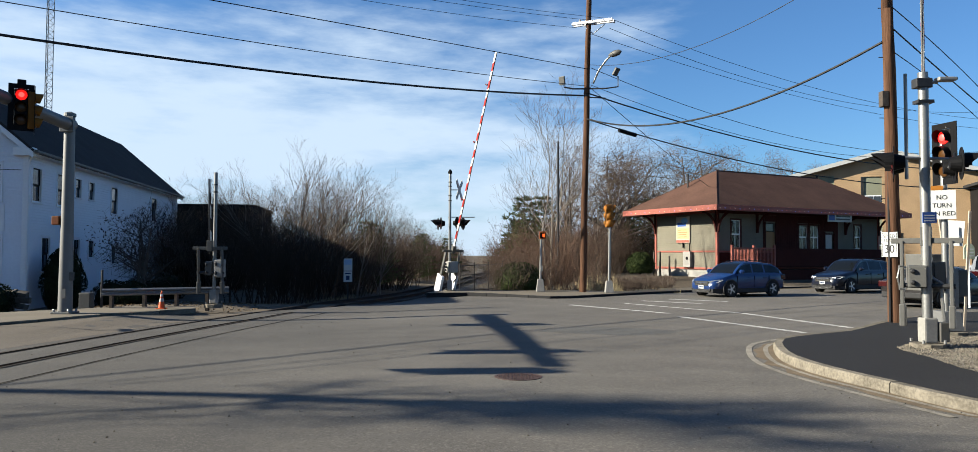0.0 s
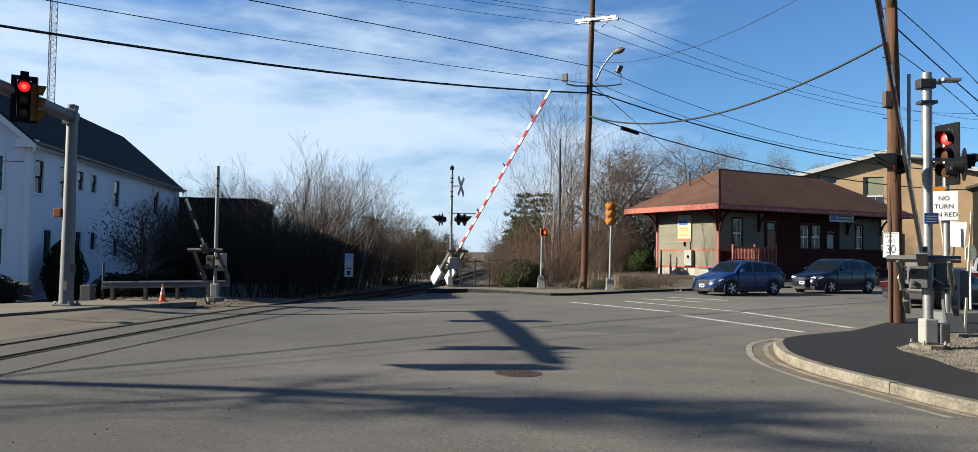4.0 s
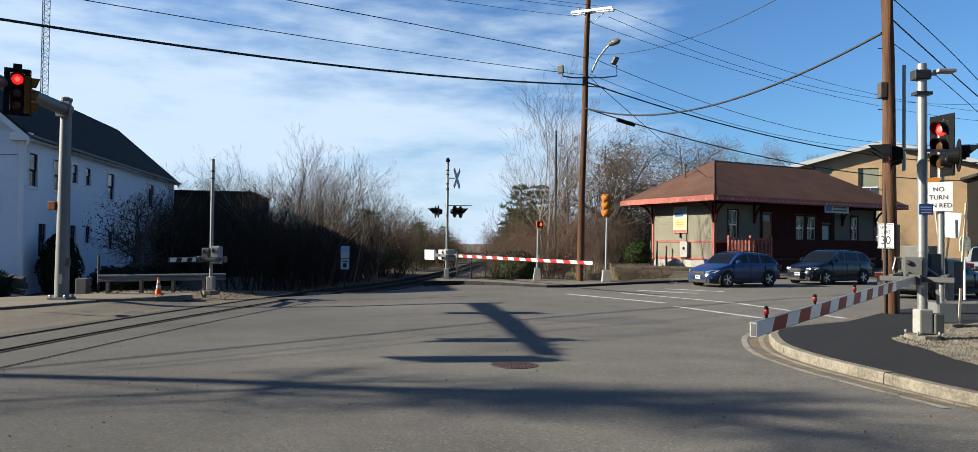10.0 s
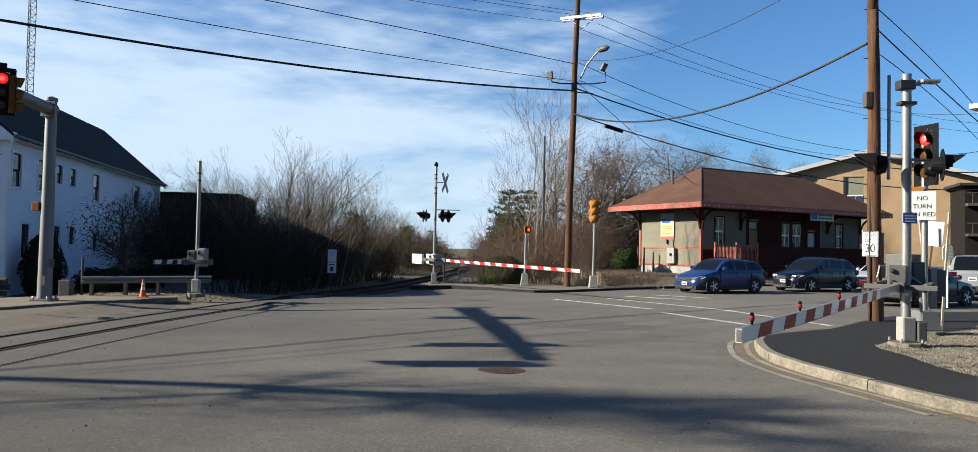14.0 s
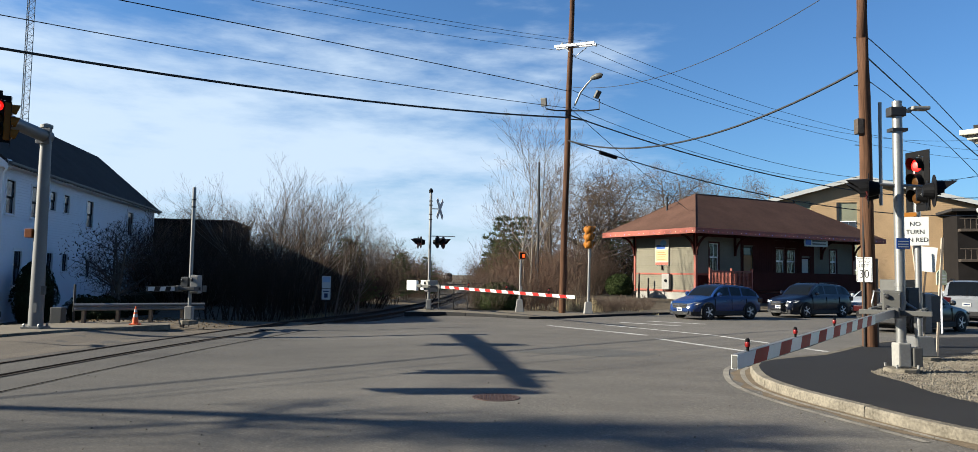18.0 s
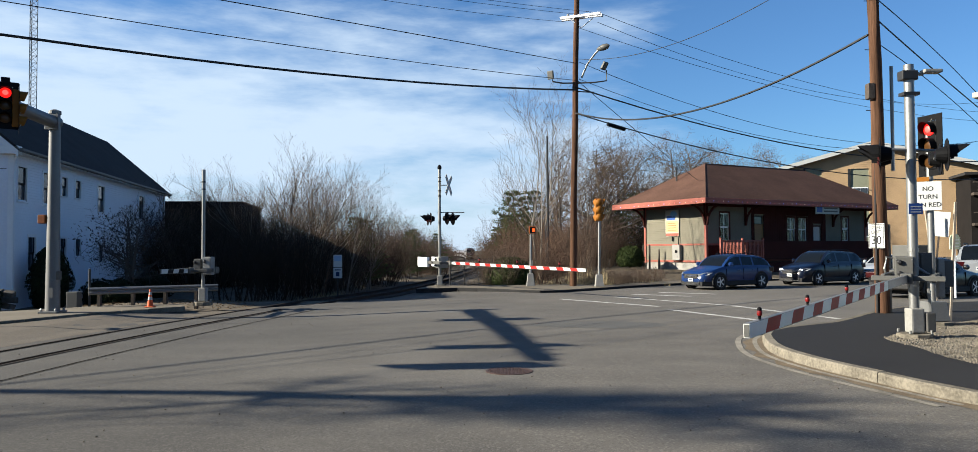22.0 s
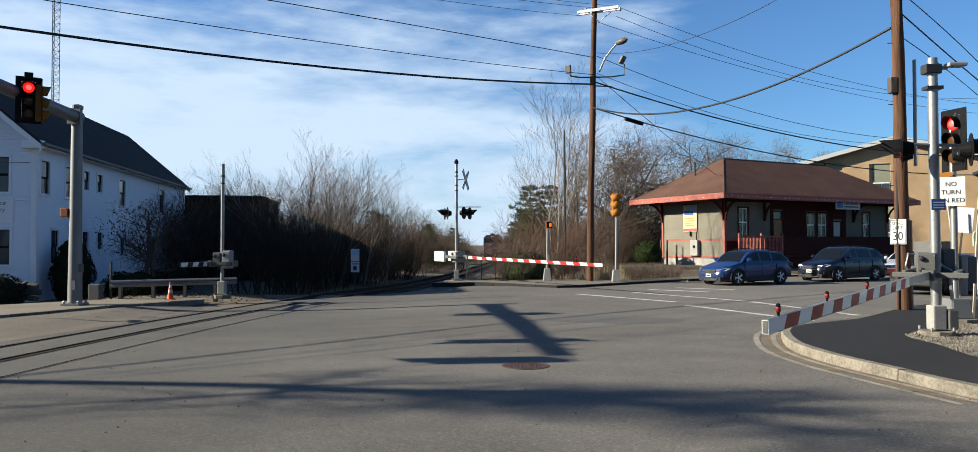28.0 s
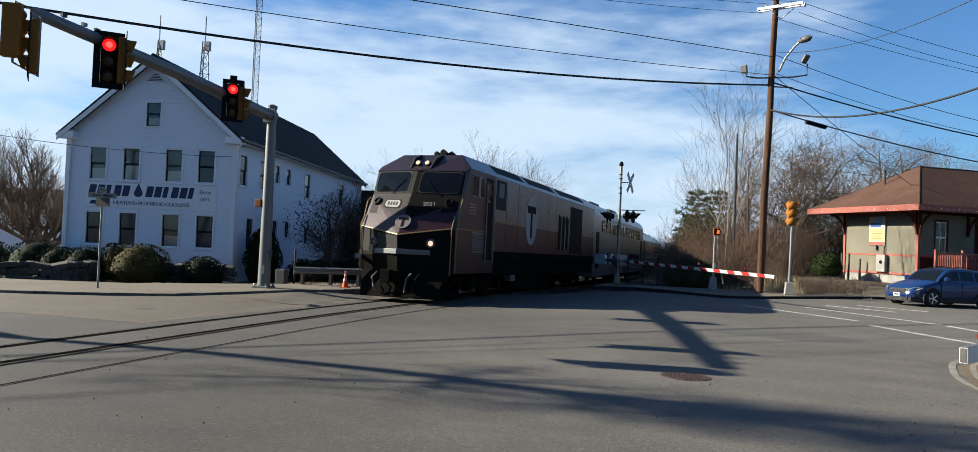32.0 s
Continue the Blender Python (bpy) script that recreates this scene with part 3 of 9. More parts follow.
def sheet(name, poly, z, material, label, category="pavement"):
    g = Geo().add([(x, y, z) for x, y in poly], [tuple(range(len(poly)))])
    return solid(name, g, material, label, category, kind="structure", tri=True)


def build_pavements():
    near = round_poly(CORNER[3:17])
    inner = offset(near, -0.165)
    walk_poly = inner + [(44, 30), (60, 0), (30, -4)]
    pave = sheet("pavement_corner", walk_poly, 0.15, A_WALK, "fresh black asphalt pavement at the street corner")
    long_kerb(pave, near, 0.15, 0.165, 4, GRANITE)
    # sand washed up along the kerb
    g = Geo()
    strip = round_poly(CORNER[5:14], 0.4)
    rs = random.Random(77)
    a, b = offset(strip, 0.0), [offset(strip, rs.uniform(0.2, 0.42))[i] for i in range(len(strip))]
    for i in range(len(strip) - 1):
        g.add([(*a[i], 0.004), (*a[i + 1], 0.004), (*b[i + 1], 0.004), (*b[i], 0.004)], [(0, 1, 2, 3)])
    solid("kerb_sand", g, SAND, "tan sand and grit along the kerb", "sand", kind="structure")
    # worn double line round the corner
    for d, w in ((0.1, 0.09), (0.40, 0.11)):
        line = round_poly(CORNER[6:13], 0.4)
        a, b = offset(line, d), offset(line, d + w)
        g = Geo()
        for i in range(len(a) - 1):
            g.add([(*a[i], 0.006), (*a[i + 1], 0.006), (*b[i + 1], 0.006), (*b[i], 0.006)], [(0, 1, 2, 3)])
        solid("road_line", g, PAINT_OLD, "worn grey line painted round the kerb", "road marking", kind="structure")
    # gravel bed with stones
    bed = round_poly([(7.45, 13.3), (7.4, 12.4), (7.2, 11.4), (7.3, 10.2), (8.0, 8.8), (10.0, 7.4), (15.0, 7.0), (17.5, 12.0), (14.0, 18.7), (11.6, 17.1), (10.5, 16.4), (9.0, 14.95), (8.2, 14.4), (7.6, 13.9), (7.45, 13.3)], 0.5)[:-1]
    sheet("gravel_bed", bed, 0.156, GRAVEL, "bed of pale crushed stone in the black pavement", "gravel")
    rnd = random.Random(3)
    g = Geo()
    k = 0
    while k < 16000:
        x, y = rnd.uniform(7.2, 13.5), rnd.uniform(9.0, 17.5)
        inside = False
        for (ax, ay), (bx, by) in zip(bed, bed[1:] + bed[:1]):
            if (ay > y) != (by > y) and x < ax + (y - ay) * (bx - ax) / (by - ay):
                inside = not inside
        if not inside:
            k += 0.2
            continue
        k += 1
        r = rnd.uniform(0.008, 0.023)
        mm = Matrix.LocRotScale((x, y, 0.156 + r * 0.35), Euler((rnd.uniform(0, 6), rnd.uniform(0, 6), rnd.uniform(0, 6))), (r * 1.3, r, r * 0.8))
        g.add([(1, 0, 0), (-1, 0, 0), (0, 1, 0), (0, -1, 0), (0, 0, 1), (0, 0, -1)], [(0, 2, 4), (2, 1, 4), (1, 3, 4), (3, 0, 4), (2, 0, 5), (1, 2, 5), (3, 1, 5), (0, 3, 5)], mm)
    solid("gravel_stones", g, GRAVEL, "loose pale crushed stones", "gravel", kind="stuff")
    # left corner: kerb, concrete pavement, ramp
    left = round_poly(ROAD_LEFT[1:], 0.8) + [(-9.55, 24.3)]
    walk_l = offset(left, 0.165) + [(-9.9, 25.3), (-12.0, 25.2), (-14.5, 22.6), (-16.5, 20.6), (-19.5, 19.6), (-30, 18.6)]
    pave = sheet("pavement_left", walk_l, 0.07, WALKC, "sandy concrete pavement by the crossing")
    kerb(pave, [p for p in left if p[0] > -31], 0.07, 0.165, 1.6, flip=1)
    # far side kerb and pavement by the depot
    far = round_poly(ROAD_FAR[4:13], 0.8)
    walk_f = offset(far, 0.165) + [(21.0, 46.6), (14.5, 43.4), (9.5, 39.6), (6.0, 37.2), (3.2, 36.9), (0.4, 36.6), (-2.4, 36.6)]
    pave = sheet("pavement_far", walk_f, 0.10, WALKC, "grey pavement in front of the depot")
    kerb(pave, far, 0.10, 0.165, 1.8, material=A_WALK, flip=1)
    # crosswalk and stop lines
    for a, b, w in (((3.0, 27.6), (5.75, 23.7), 0.24), ((5.75, 22.45), (7.6, 17.9), 0.22), ((8.15, 23.8), (9.35, 19.2), 0.22), ((5.2, 28.6), (8.1, 24.0), 0.22),
                    ((6.2, 30.2), (8.2, 28.6), 0.3), ((7.6, 31.4), (9.6, 29.9), 0.3)):
        A, B = Vector((*a, 0)), Vector((*b, 0))
        d = (B - A).normalized()
        s = Vector((-d.y, d.x, 0)) * w / 2
        g = Geo()
        n = 9
        for k in range(n):
            p, q = A.lerp(B, (k + 0.02) / n), A.lerp(B, (k + 0.99) / n)
            g.add([(v.x, v.y, 0.006) for v in (p - s, q - s, q + s, p + s)], [(0, 1, 2, 3)])
        solid("road_line", g, PAINT, "white crosswalk line on the asphalt, worn", "road marking", kind="structure")
    # manhole cover
    cover = thing("manhole_cover", pose(0.45, 11.35, 0), "rusty round iron manhole cover flush with the asphalt", "manhole cover")
    part("rim", Geo().lathe([(0.36, 0), (0.36, 0.008), (0.325, 0.008), (0.325, 0.002)], 32), IRON, cover)
    part("lid", Geo().lathe([(0.315, 0), (0.315, 0.007)], 32), IRON, cover)
    g = Geo()
    for i in range(-5, 6):
        for j in range(-5, 6):
            if i * i + j * j < 27:
                g.box((i * 0.055, j * 0.055, 0.009), (0.035, 0.035, 0.006))
    tagged(part("tread", g, IRON, cover), kind="stuff")
    sheet("road_patch", round_poly([(1.2, 18), (3.4, 17.2), (4.6, 18.0), (3.8, 18.9), (1.9, 19.0), (1.2, 18)], 0.5)[:-1], 0.003, A_PANEL, "darker asphalt patch in the road", "road")


def ribbon(g, pts, half, z, shift=0.0, road=False):
    v = []
    for i, p in enumerate(pts):
        d = (pts[min(i + 1, len(pts) - 1)] - pts[max(i - 1, 0)])
        n = Vector((-d.y, d.x, 0)).normalized()
        c = p + n * shift
        for e in (-half, half):
            q = c + n * e
            v.append((q.x, q.y, (road_z(q.x, q.y) if road else p.z) + z))
    g.add(v, [(2 * i, 2 * i + 2, 2 * i + 3, 2 * i + 1) for i in range(len(pts) - 1)])


def build_track():
    flat = [p for p in RAIL if p.y < 26.4]
    far = [p for p in RAIL if p.y > 25.6]
    tr = thing("railway_track", pose(0, 0, 0), "single railway track curving through a level crossing", "railway track", kind="structure")
    # in the road: black flangeways and worn rail heads
    for s in (-1, 1):
        g = Geo(); ribbon(g, flat, 0.062 if s > 0 else 0.11, 0.011, shift=s * 0.60 - 0.05, road=True)
        part("flangeway", g, GROOVE, tr)
        g = Geo(); ribbon(g, flat, 0.03, 0.014, shift=s * 0.70 - 0.05, road=True)
        part("rail_head", g, RAILTOP, tr)
    g = Geo(); ribbon(g, flat, 0.022, 0.010, shift=-1.85, road=True)
    part("panel_joint", g, GROOVE, tr)
    # beyond: ballast, sleepers, rails
    g = Geo()
    ring = [(-2.6, -0.50), (-1.6, -0.20), (1.6, -0.20), (2.6, -0.50)]
    for i, p in enumerate(far):
        d = (far[min(i + 1, len(far) - 1)] - far[max(i - 1, 0)]).normalized()
        n = Vector((-d.y, d.x, 0)).normalized()
        k = smooth01(25.6, 29, p.y)
        for a, b in ring:
            g.v.append((p.x + n.x * a, p.y + n.y * a, p.z + b * k - 0.02 + random.uniform(-0.015, 0.015)))
    for i in range(len(far) - 1):
        for k in range(3):
            g.f.append((i * 4 + k, i * 4 + k + 1, i * 4 + 4 + k + 1, i * 4 + 4 + k))
    part("ballast_bed", g, BALLAST, tr, "dark crushed-stone ballast")
    for s in (-1, 1):
        g = Geo()
        ribbon(g, far, 0.036, 0.0, shift=(s * 0.70 - 0.05))
        for dz, hw in ((-0.09, 0.012), (-0.15, 0.07)):
            ribbon(g, far, hw, dz, shift=(s * 0.70 - 0.05))
        for e in (-1, 1):
            v = []
            for i, p in enumerate(far):
                d = (far[min(i + 1, len(far) - 1)] - far[max(i - 1, 0)])
                n = Vector((-d.y, d.x, 0)).normalized()
                for off, z in ((0.036, 0), (0.03, -0.04), (0.012, -0.05), (0.012, -0.13), (0.07, -0.15)):
                    c = p + n * ((s * 0.70 - 0.05) + e * off)
                    v.append((c.x, c.y, p.z + z))
            g.add(v, [(5 * i + k, 5 * i + 5 + k, 5 * i + 6 + k, 5 * i + 1 + k) for i in range(len(far) - 1) for k in range(4)])
        part("rail", g, RAILTOP, tr, "rusty steel rail")
    me = Geo().box((0, 0, -0.24), (2.6, 0.23, 0.17)).mesh("sleeper", TIE)
    s, k = RAIL_S[RAIL.index(far[0])] + 1.5, 0
    while k < 160:
        p, d = on_track(s)
        part("sleeper", me, TIE, tr, m=pose(p.x, p.y, p.z, 0, 0, math.degrees(math.atan2(d.y, d.x)) - 90))
        s += 0.54
        k += 1


build_ground()
build_backdrop()

# ---- buildings ----
def clap_wall(length, z1, openings, board=0.115, top=None, depth=0.03, z0=0.0):
    """Lapped boards along x from 0, outward -y; openings (x0, x1, z0, z1) stay free; top(z) gives the row's two ends."""
    g = Geo()
    z = z0
    while z < z1 - 0.01:
        h = min(board, z1 - z)
        a, b = top(z + h / 2) if top else (0.0, length)
        cuts = sorted((o[0], o[1]) for o in openings if o[2] < z + h * 0.5 < o[3])
        segs, x = [], a
        for c0, c1 in cuts:
            if c0 > x:
                segs.append((x, min(c0, b)))
            x = max(x, c1)
        if x < b:
            segs.append((x, b))
        for s0, s1 in segs:
            if s1 - s0 < 0.01:
                continue
            g.add([(s0, -depth, z), (s1, -depth, z), (s1, 0, z + h), (s0, 0, z + h), (s0, 0, z), (s1, 0, z)], [(0, 1, 2, 3), (4, 5, 1, 0)])
        z += h
    # reveals of the openings
    for x0, x1, a, b in openings:
        t = 0.14
        g.add([(x0, 0, a), (x1, 0, a), (x1, 0, b), (x0, 0, b), (x0, t, a), (x1, t, a), (x1, t, b), (x0, t, b)], [(0, 1, 5, 4), (1, 2, 6, 5), (2, 3, 7, 6), (3, 0, 4, 7)])
    return g


def window(parent, m, w, h, trim, muntins=(1, 1), casing=0.09, blind=0.0, sash=None):
    """A double-hung window at m: x along the wall, z up from the opening's foot, outward -y."""
    g = Geo()
    for x0, x1, a, b in ((-w / 2 - casing, -w / 2, -0.02, h + casing), (w / 2, w / 2 + casing, -0.02, h + casing), (-w / 2, w / 2, h, h + casing)):
        g.span((x0, -0.04, a), (x1, 0.02, b))
    fr = part("window", g, trim, parent, m=m)
    g = Geo().span((-w / 2 - casing - 0.03, -0.075, -0.07), (w / 2 + casing + 0.03, 0.03, -0.02))
    part("window_sill", g, trim, fr)
    for k, (a, b, y) in enumerate(((0, h / 2, 0.05), (h / 2, h, 0.025))):
        g = Geo()
        t = 0.045
        g.span((-w / 2, y, a), (-w / 2 + t, y + 0.035, b)).span((w / 2 - t, y, a), (w / 2, y + 0.035, b))
        g.span((-w / 2 + t, y, a), (w / 2 - t, y + 0.035, a + t)).span((-w / 2 + t, y, b - t), (w / 2 - t, y + 0.035, b))
        for i in range(1, muntins[0]):
            x = -w / 2 + w * i / muntins[0]
            g.span((x - 0.012, y + 0.005, a + t), (x + 0.012, y + 0.03, b - t))
        part("sash", g, sash or trim, fr)
        part("pane", Geo().span((-w / 2 + t, y + 0.015, a + t), (w / 2 - t, y + 0.021, b - t)), CLEAR if blind else GLASS, fr)
    if blind:
        part("blind", Geo().span((-w / 2 + 0.05, 0.1, 0.05), (w / 2 - 0.05, 0.105, h * blind)), CURTAIN, fr)
    return fr


def build_house():
    W_, LEN, EAVE, RISE = 7.6, 23.4, 6.5, 3.25
    hs = thing("house", pose(-18.3, 29.25, -0.4, 0, 0, 9.5), "long white clapboard house with a dark gable roof and painted sign", "house")
    fx = lambda x: x + W_
    front = [(fx(c) - 0.36, fx(c) + 0.36, 4.33, 5.77) for c in (-6.25, -4.72, -2.78, -1.3)] + [(fx(c) - 0.37, fx(c) + 0.37, 1.45, 2.92) for c in (-6.28, -4.75, -2.80, -1.25)] + [(fx(-3.82) - 0.32, fx(-3.82) + 0.32, 6.78, 7.86)]

    def gable(z):
        if z < EAVE:
            return 0.0, W_
        k = (z - EAVE) / RISE * W_ / 2
        return k, W_ - k
    mf = pose(-W_, 0, 0)
    part("wall", clap_wall(W_, EAVE + RISE, front, top=gable), SIDING, hs, "white clapboard front wall", m=mf)
    for x0, x1, a, b in front:
        window(hs, mf @ pose((x0 + x1) / 2, 0, a), x1 - x0, b - a, TRIMW, blind=random.choice((0, 0, 0.35, 0.5)), sash=BLACKP)
    side = [(0.49, 1.3, 4.33, 5.7), (2.95, 3.75, 4.33, 5.7), (5.0, 5.66, 4.85, 5.7), (6.7, 7.37, 4.87, 5.7), (9.9, 10.86, 4.33, 5.73), (17.4, 18.5, 4.3, 5.73),
            (1.5, 2.25, 1.5, 2.92), (4.9, 5.6, 2.04, 2.92), (6.8, 7.47, 2.03, 2.9), (10.15, 10.85, 1.74, 2.62), (15.4, 16.5, 0.5, 2.7), (20.6, 21.6, 1.2, 2.7)]
    ms = pose(0, 0, 0, 0, 0, 90)
    part("wall", clap_wall(LEN, EAVE, side), SIDING, hs, "white clapboard side wall", m=ms)
    for x0, x1, a, b in side:
        window(hs, ms @ pose((x0 + x1) / 2, 0, a), x1 - x0, b - a, TRIMW, sash=BLACKP)
    part("wall", clap_wall(LEN, EAVE, []), SIDING, hs, m=pose(-W_, LEN, 0, 0, 0, -90))
    part("wall", clap_wall(W_, EAVE + RISE, [], top=gable), SIDING, hs, m=pose(0, LEN, 0, 0, 0, 180))
    part("foundation", Geo().span((-W_ + 0.02, 0.03, -0.6), (-0.02, LEN - 0.03, 0.0)), CONC, hs)
    part("interior", Geo().span((-W_ + 0.2, 0.2, 0.02), (-0.2, LEN - 0.2, EAVE - 0.05)), DARKM, hs, "dark rooms behind the windows")
    # corner boards, water table, frieze
    for x, y in ((0, 0), (-W_, 0), (0, LEN), (-W_, LEN)):
        part("corner_board", Geo().box((x, y, EAVE / 2), (0.2, 0.2, EAVE)), TRIMW, hs, bevel=0.006)
    part("frieze_board", Geo().span((0.018, 0.1, EAVE - 0.28), (0.05, LEN - 0.1, EAVE)), TRIMW, hs)
    # roof: two thick slopes with overhang
    o, t = 0.38, 0.16
    nrm = math.hypot(W_ / 2, RISE)
    for s in (-1, 1):
        ex, ez = s * (W_ / 2 + o), EAVE - o * RISE / (W_ / 2)
        g = Geo()
        pts = [(-W_ / 2 + ex, ez), (-W_ / 2, EAVE + RISE), (-W_ / 2, EAVE + RISE + t * nrm / (W_ / 2)), (-W_ / 2 + ex, ez + t)]
        vs = [(x, y, z) for y in (-o, LEN + o) for x, z in pts]
        g.add(vs, [(0, 1, 2, 3), (7, 6, 5, 4), (0, 4, 5, 1), (1, 5, 6, 2), (2, 6, 7, 3), (3, 7, 4, 0)])
        part("roof", g, SHINGLE, hs, "dark grey shingle roof slope")
        # rake and eave trim
        for y in (-o - 0.03, LEN + o):
            g = Geo()
            a, b = Vector((-W_ / 2 + ex, 0, ez - 0.2)), Vector((-W_ / 2, 0, EAVE + RISE - 0.2))
            g.add([(a.x, y, a.z), (b.x, y, b.z), (b.x, y, b.z + 0.24), (a.x, y, a.z + 0.24), (a.x, y + 0.03, a.z), (b.x, y + 0.03, b.z), (b.x, y + 0.03, b.z + 0.24), (a.x, y + 0.03, a.z + 0.24)],
                  [(0, 1, 2, 3), (7, 6, 5, 4), (0, 4, 5, 1), (2, 6, 7, 3), (1, 5, 6, 2), (3, 7, 4, 0)])
            part("rake_board", g, TRIMW, hs)
        gx = -W_ / 2 + ex
        part("soffit", Geo().span((min(gx, gx - s * o), -o, ez - 0.02), (max(gx, gx - s * o), LEN + o, ez + 0.04)), TRIMW, hs)
        part("gutter", Geo().span((gx - 0.02 + s * 0.05, -o, ez + 0.02), (gx + s * 0.05 + 0.1, LEN + o, ez + 0.13)), BOXGREY, hs, bevel=0.02)
        # cornice returns on the front
        part("cornice_return", Geo().span((gx - (0.75 if s > 0 else 0), -o, EAVE - 0.42), (gx + (0 if s > 0 else 0.75), -0.02, EAVE - 0.1)), TRIMW, hs, bevel=0.02)
    part("downspout", Geo().path([(0.35, -0.3, EAVE - 0.35), (0.12, -0.12, EAVE - 0.7), (0.12, -0.12, 0.3), (0.35, -0.45, 0.08)], 0.04, 8), TRIMW, hs)
    # gable vent
    g = Geo()
    for k in range(5):
        g.box((-W_ / 2, -0.03, EAVE + RISE - 0.95 + k * 0.07), (0.75 - 0.13 * k, 0.02, 0.035))
    part("gable_vent", g, BOXGREY, hs)
    # painted sign on the wall: firm's name as bars and a drop, then its trades
    sign = part("wall_sign", Geo().span((-6.75, -0.035, 3.12), (-0.75, -0.018, 4.16)), TRIMW, hs, "painted business sign on the clapboards")
    me_bar = lambda a, b, z0, z1: Geo().add([(a, -0.045, z0), (b, -0.045, z0), (b + 0.09, -0.045, z1), (a + 0.09, -0.045, z1), (a, -0.036, z0), (b, -0.036, z0), (b + 0.09, -0.036, z1), (a + 0.09, -0.036, z1)],
                                            [(0, 1, 2, 3), (7, 6, 5, 4), (0, 4, 5, 1), (1, 5, 6, 2), (2, 6, 7, 3), (3, 7, 4, 0)])
    for a0, n, wd in ((-6.62, 5, 0.385), (-4.0, 6, 0.385)):
        for k in range(n):
            part("name_bar", me_bar(a0 + k * wd, a0 + k * wd + wd * (0.55 if k % 3 == 2 else 0.8), 3.62, 4.10), NAVY, sign)
    drop = [(0.2 * math.cos(math.pi * k / 10), -0.2 * math.sin(math.pi * k / 10)) for k in range(11)] + [(-0.13, 0.14), (0.0, 0.42), (0.13, 0.14)]
    part("drop_emblem", Geo().prism(drop, 0.0, 0.012), NAVY, sign, "navy water drop", m=pose(-4.32, -0.036, 3.80, 90))
    for body, cx in (("HEATING", -4.94), ("PLUMBING", -3.72), ("COOLING", -2.52)):
        part("lettering", text_mesh("lettering", body, 0.24, NAVY), NAVY, sign, m=pose(cx, -0.04, 3.32, 90))
    part("name_bar", me_bar(-6.55, -5.75, 3.24, 3.40), NAVY, sign)
    for cx in (-5.6, -4.36, -3.06):
        part("dot", Geo().box((cx, -0.04, 3.32), (0.05, 0.01, 0.05)), NAVY, sign)
    part("lettering", text_mesh("lettering", "Since", 0.26, BOXGREY, shear=0.35), BOXGREY, sign, m=pose(-1.32, -0.04, 3.92, 90))
    part("lettering", text_mesh("lettering", "1871", 0.24, BOXGREY, shear=0.35), BOXGREY, sign, m=pose(-1.32, -0.04, 3.60, 90))
    # side porch landing
    g = Geo()
    for k in range(9):
        g.box((0.75 + 0.0, 14.4 + k * 0.28, 1.0), (0.04, 0.04, 0.9))
    g.span((0.7, 14.3, 1.42), (0.8, 16.8, 1.48)).span((0.0, 14.3, 0.4), (0.8, 16.8, 0.55))
    part("porch_rail", g, BOXGREY, hs)


# near-black brown siding with the shade mixed into its colour
SHADE_WALL = mat("shade_dark_siding", (0.016, 0.014, 0.014), 0.9, var=0.25, big=0.8, small=8, bump=0.2, spec=0.1)


def build_annex():
    """Flat dark building behind the hedge, beyond the house."""
    an = thing("annex_building", pose(-26.5, 56, -0.6, 0, 0, 8), "low dark flat-roofed building behind the brush", "building")
    part("wall", Geo().span((0, 0, 0), (8.4, 9, 6.0)), SHADE_WALL, an, "brown wall darkened for shade")
    part("roof_edge", Geo().span((-0.15, -0.15, 6.0), (8.55, 9.15, 6.25)), SHADE_WALL, an)
    wh = thing("far_house", pose(-58, 41, -3.4, 0, 0, 14), "pale clapboard house behind the bare tree", "house")
    part("wall", clap_wall(18, 6.0, [(2, 2.9, 3.6, 5.0), (5, 5.9, 3.6, 5.0), (8, 8.9, 3.6, 5.0), (5, 5.9, 1.0, 2.4), (8, 8.9, 1, 2.4), (12, 12.9, 1.0, 2.4), (14.6, 15.5, 1.0, 2.4), (14.6, 15.5, 3.6, 5.0)]), SIDING, wh)
    part("interior", Geo().span((0.1, 0.15, 0), (17.9, 8, 5.9)), DARKM, wh)
    for x in (2, 5, 8, 14.6):
        window(wh, pose(x + 0.45, 0, 3.6), 0.9, 1.4, TRIMW)
    for x in (5, 8, 12, 14.6):
        window(wh, pose(x + 0.45, 0, 1.0), 0.9, 1.4, TRIMW)
    part("roof", Geo().add([(-0.4, -0.4, 5.95), (18.4, -0.4, 5.95), (18.4, 4, 7.9), (-0.4, 4, 7.9), (-0.4, 8.4, 5.95), (18.4, 8.4, 5.95)], [(0, 1, 2, 3), (3, 2, 5, 4), (0, 3, 4), (1, 5, 2), (0, 4, 5, 1)]), SHINGLE, wh)


def hip_roof(g, x0, y0, x1, y1, z, rise, t=0.0):
    h = (y1 - y0) / 2
    ym = (y0 + y1) / 2
    vs = [(x0, y0, z), (x1, y0, z), (x1, y1, z), (x0, y1, z), (x0 + h, ym, z + rise), (x1 - h, ym, z + rise)]
    g.add(vs, [(0, 1, 5, 4), (1, 2, 5), (2, 3, 4, 5), (3, 0, 4)])


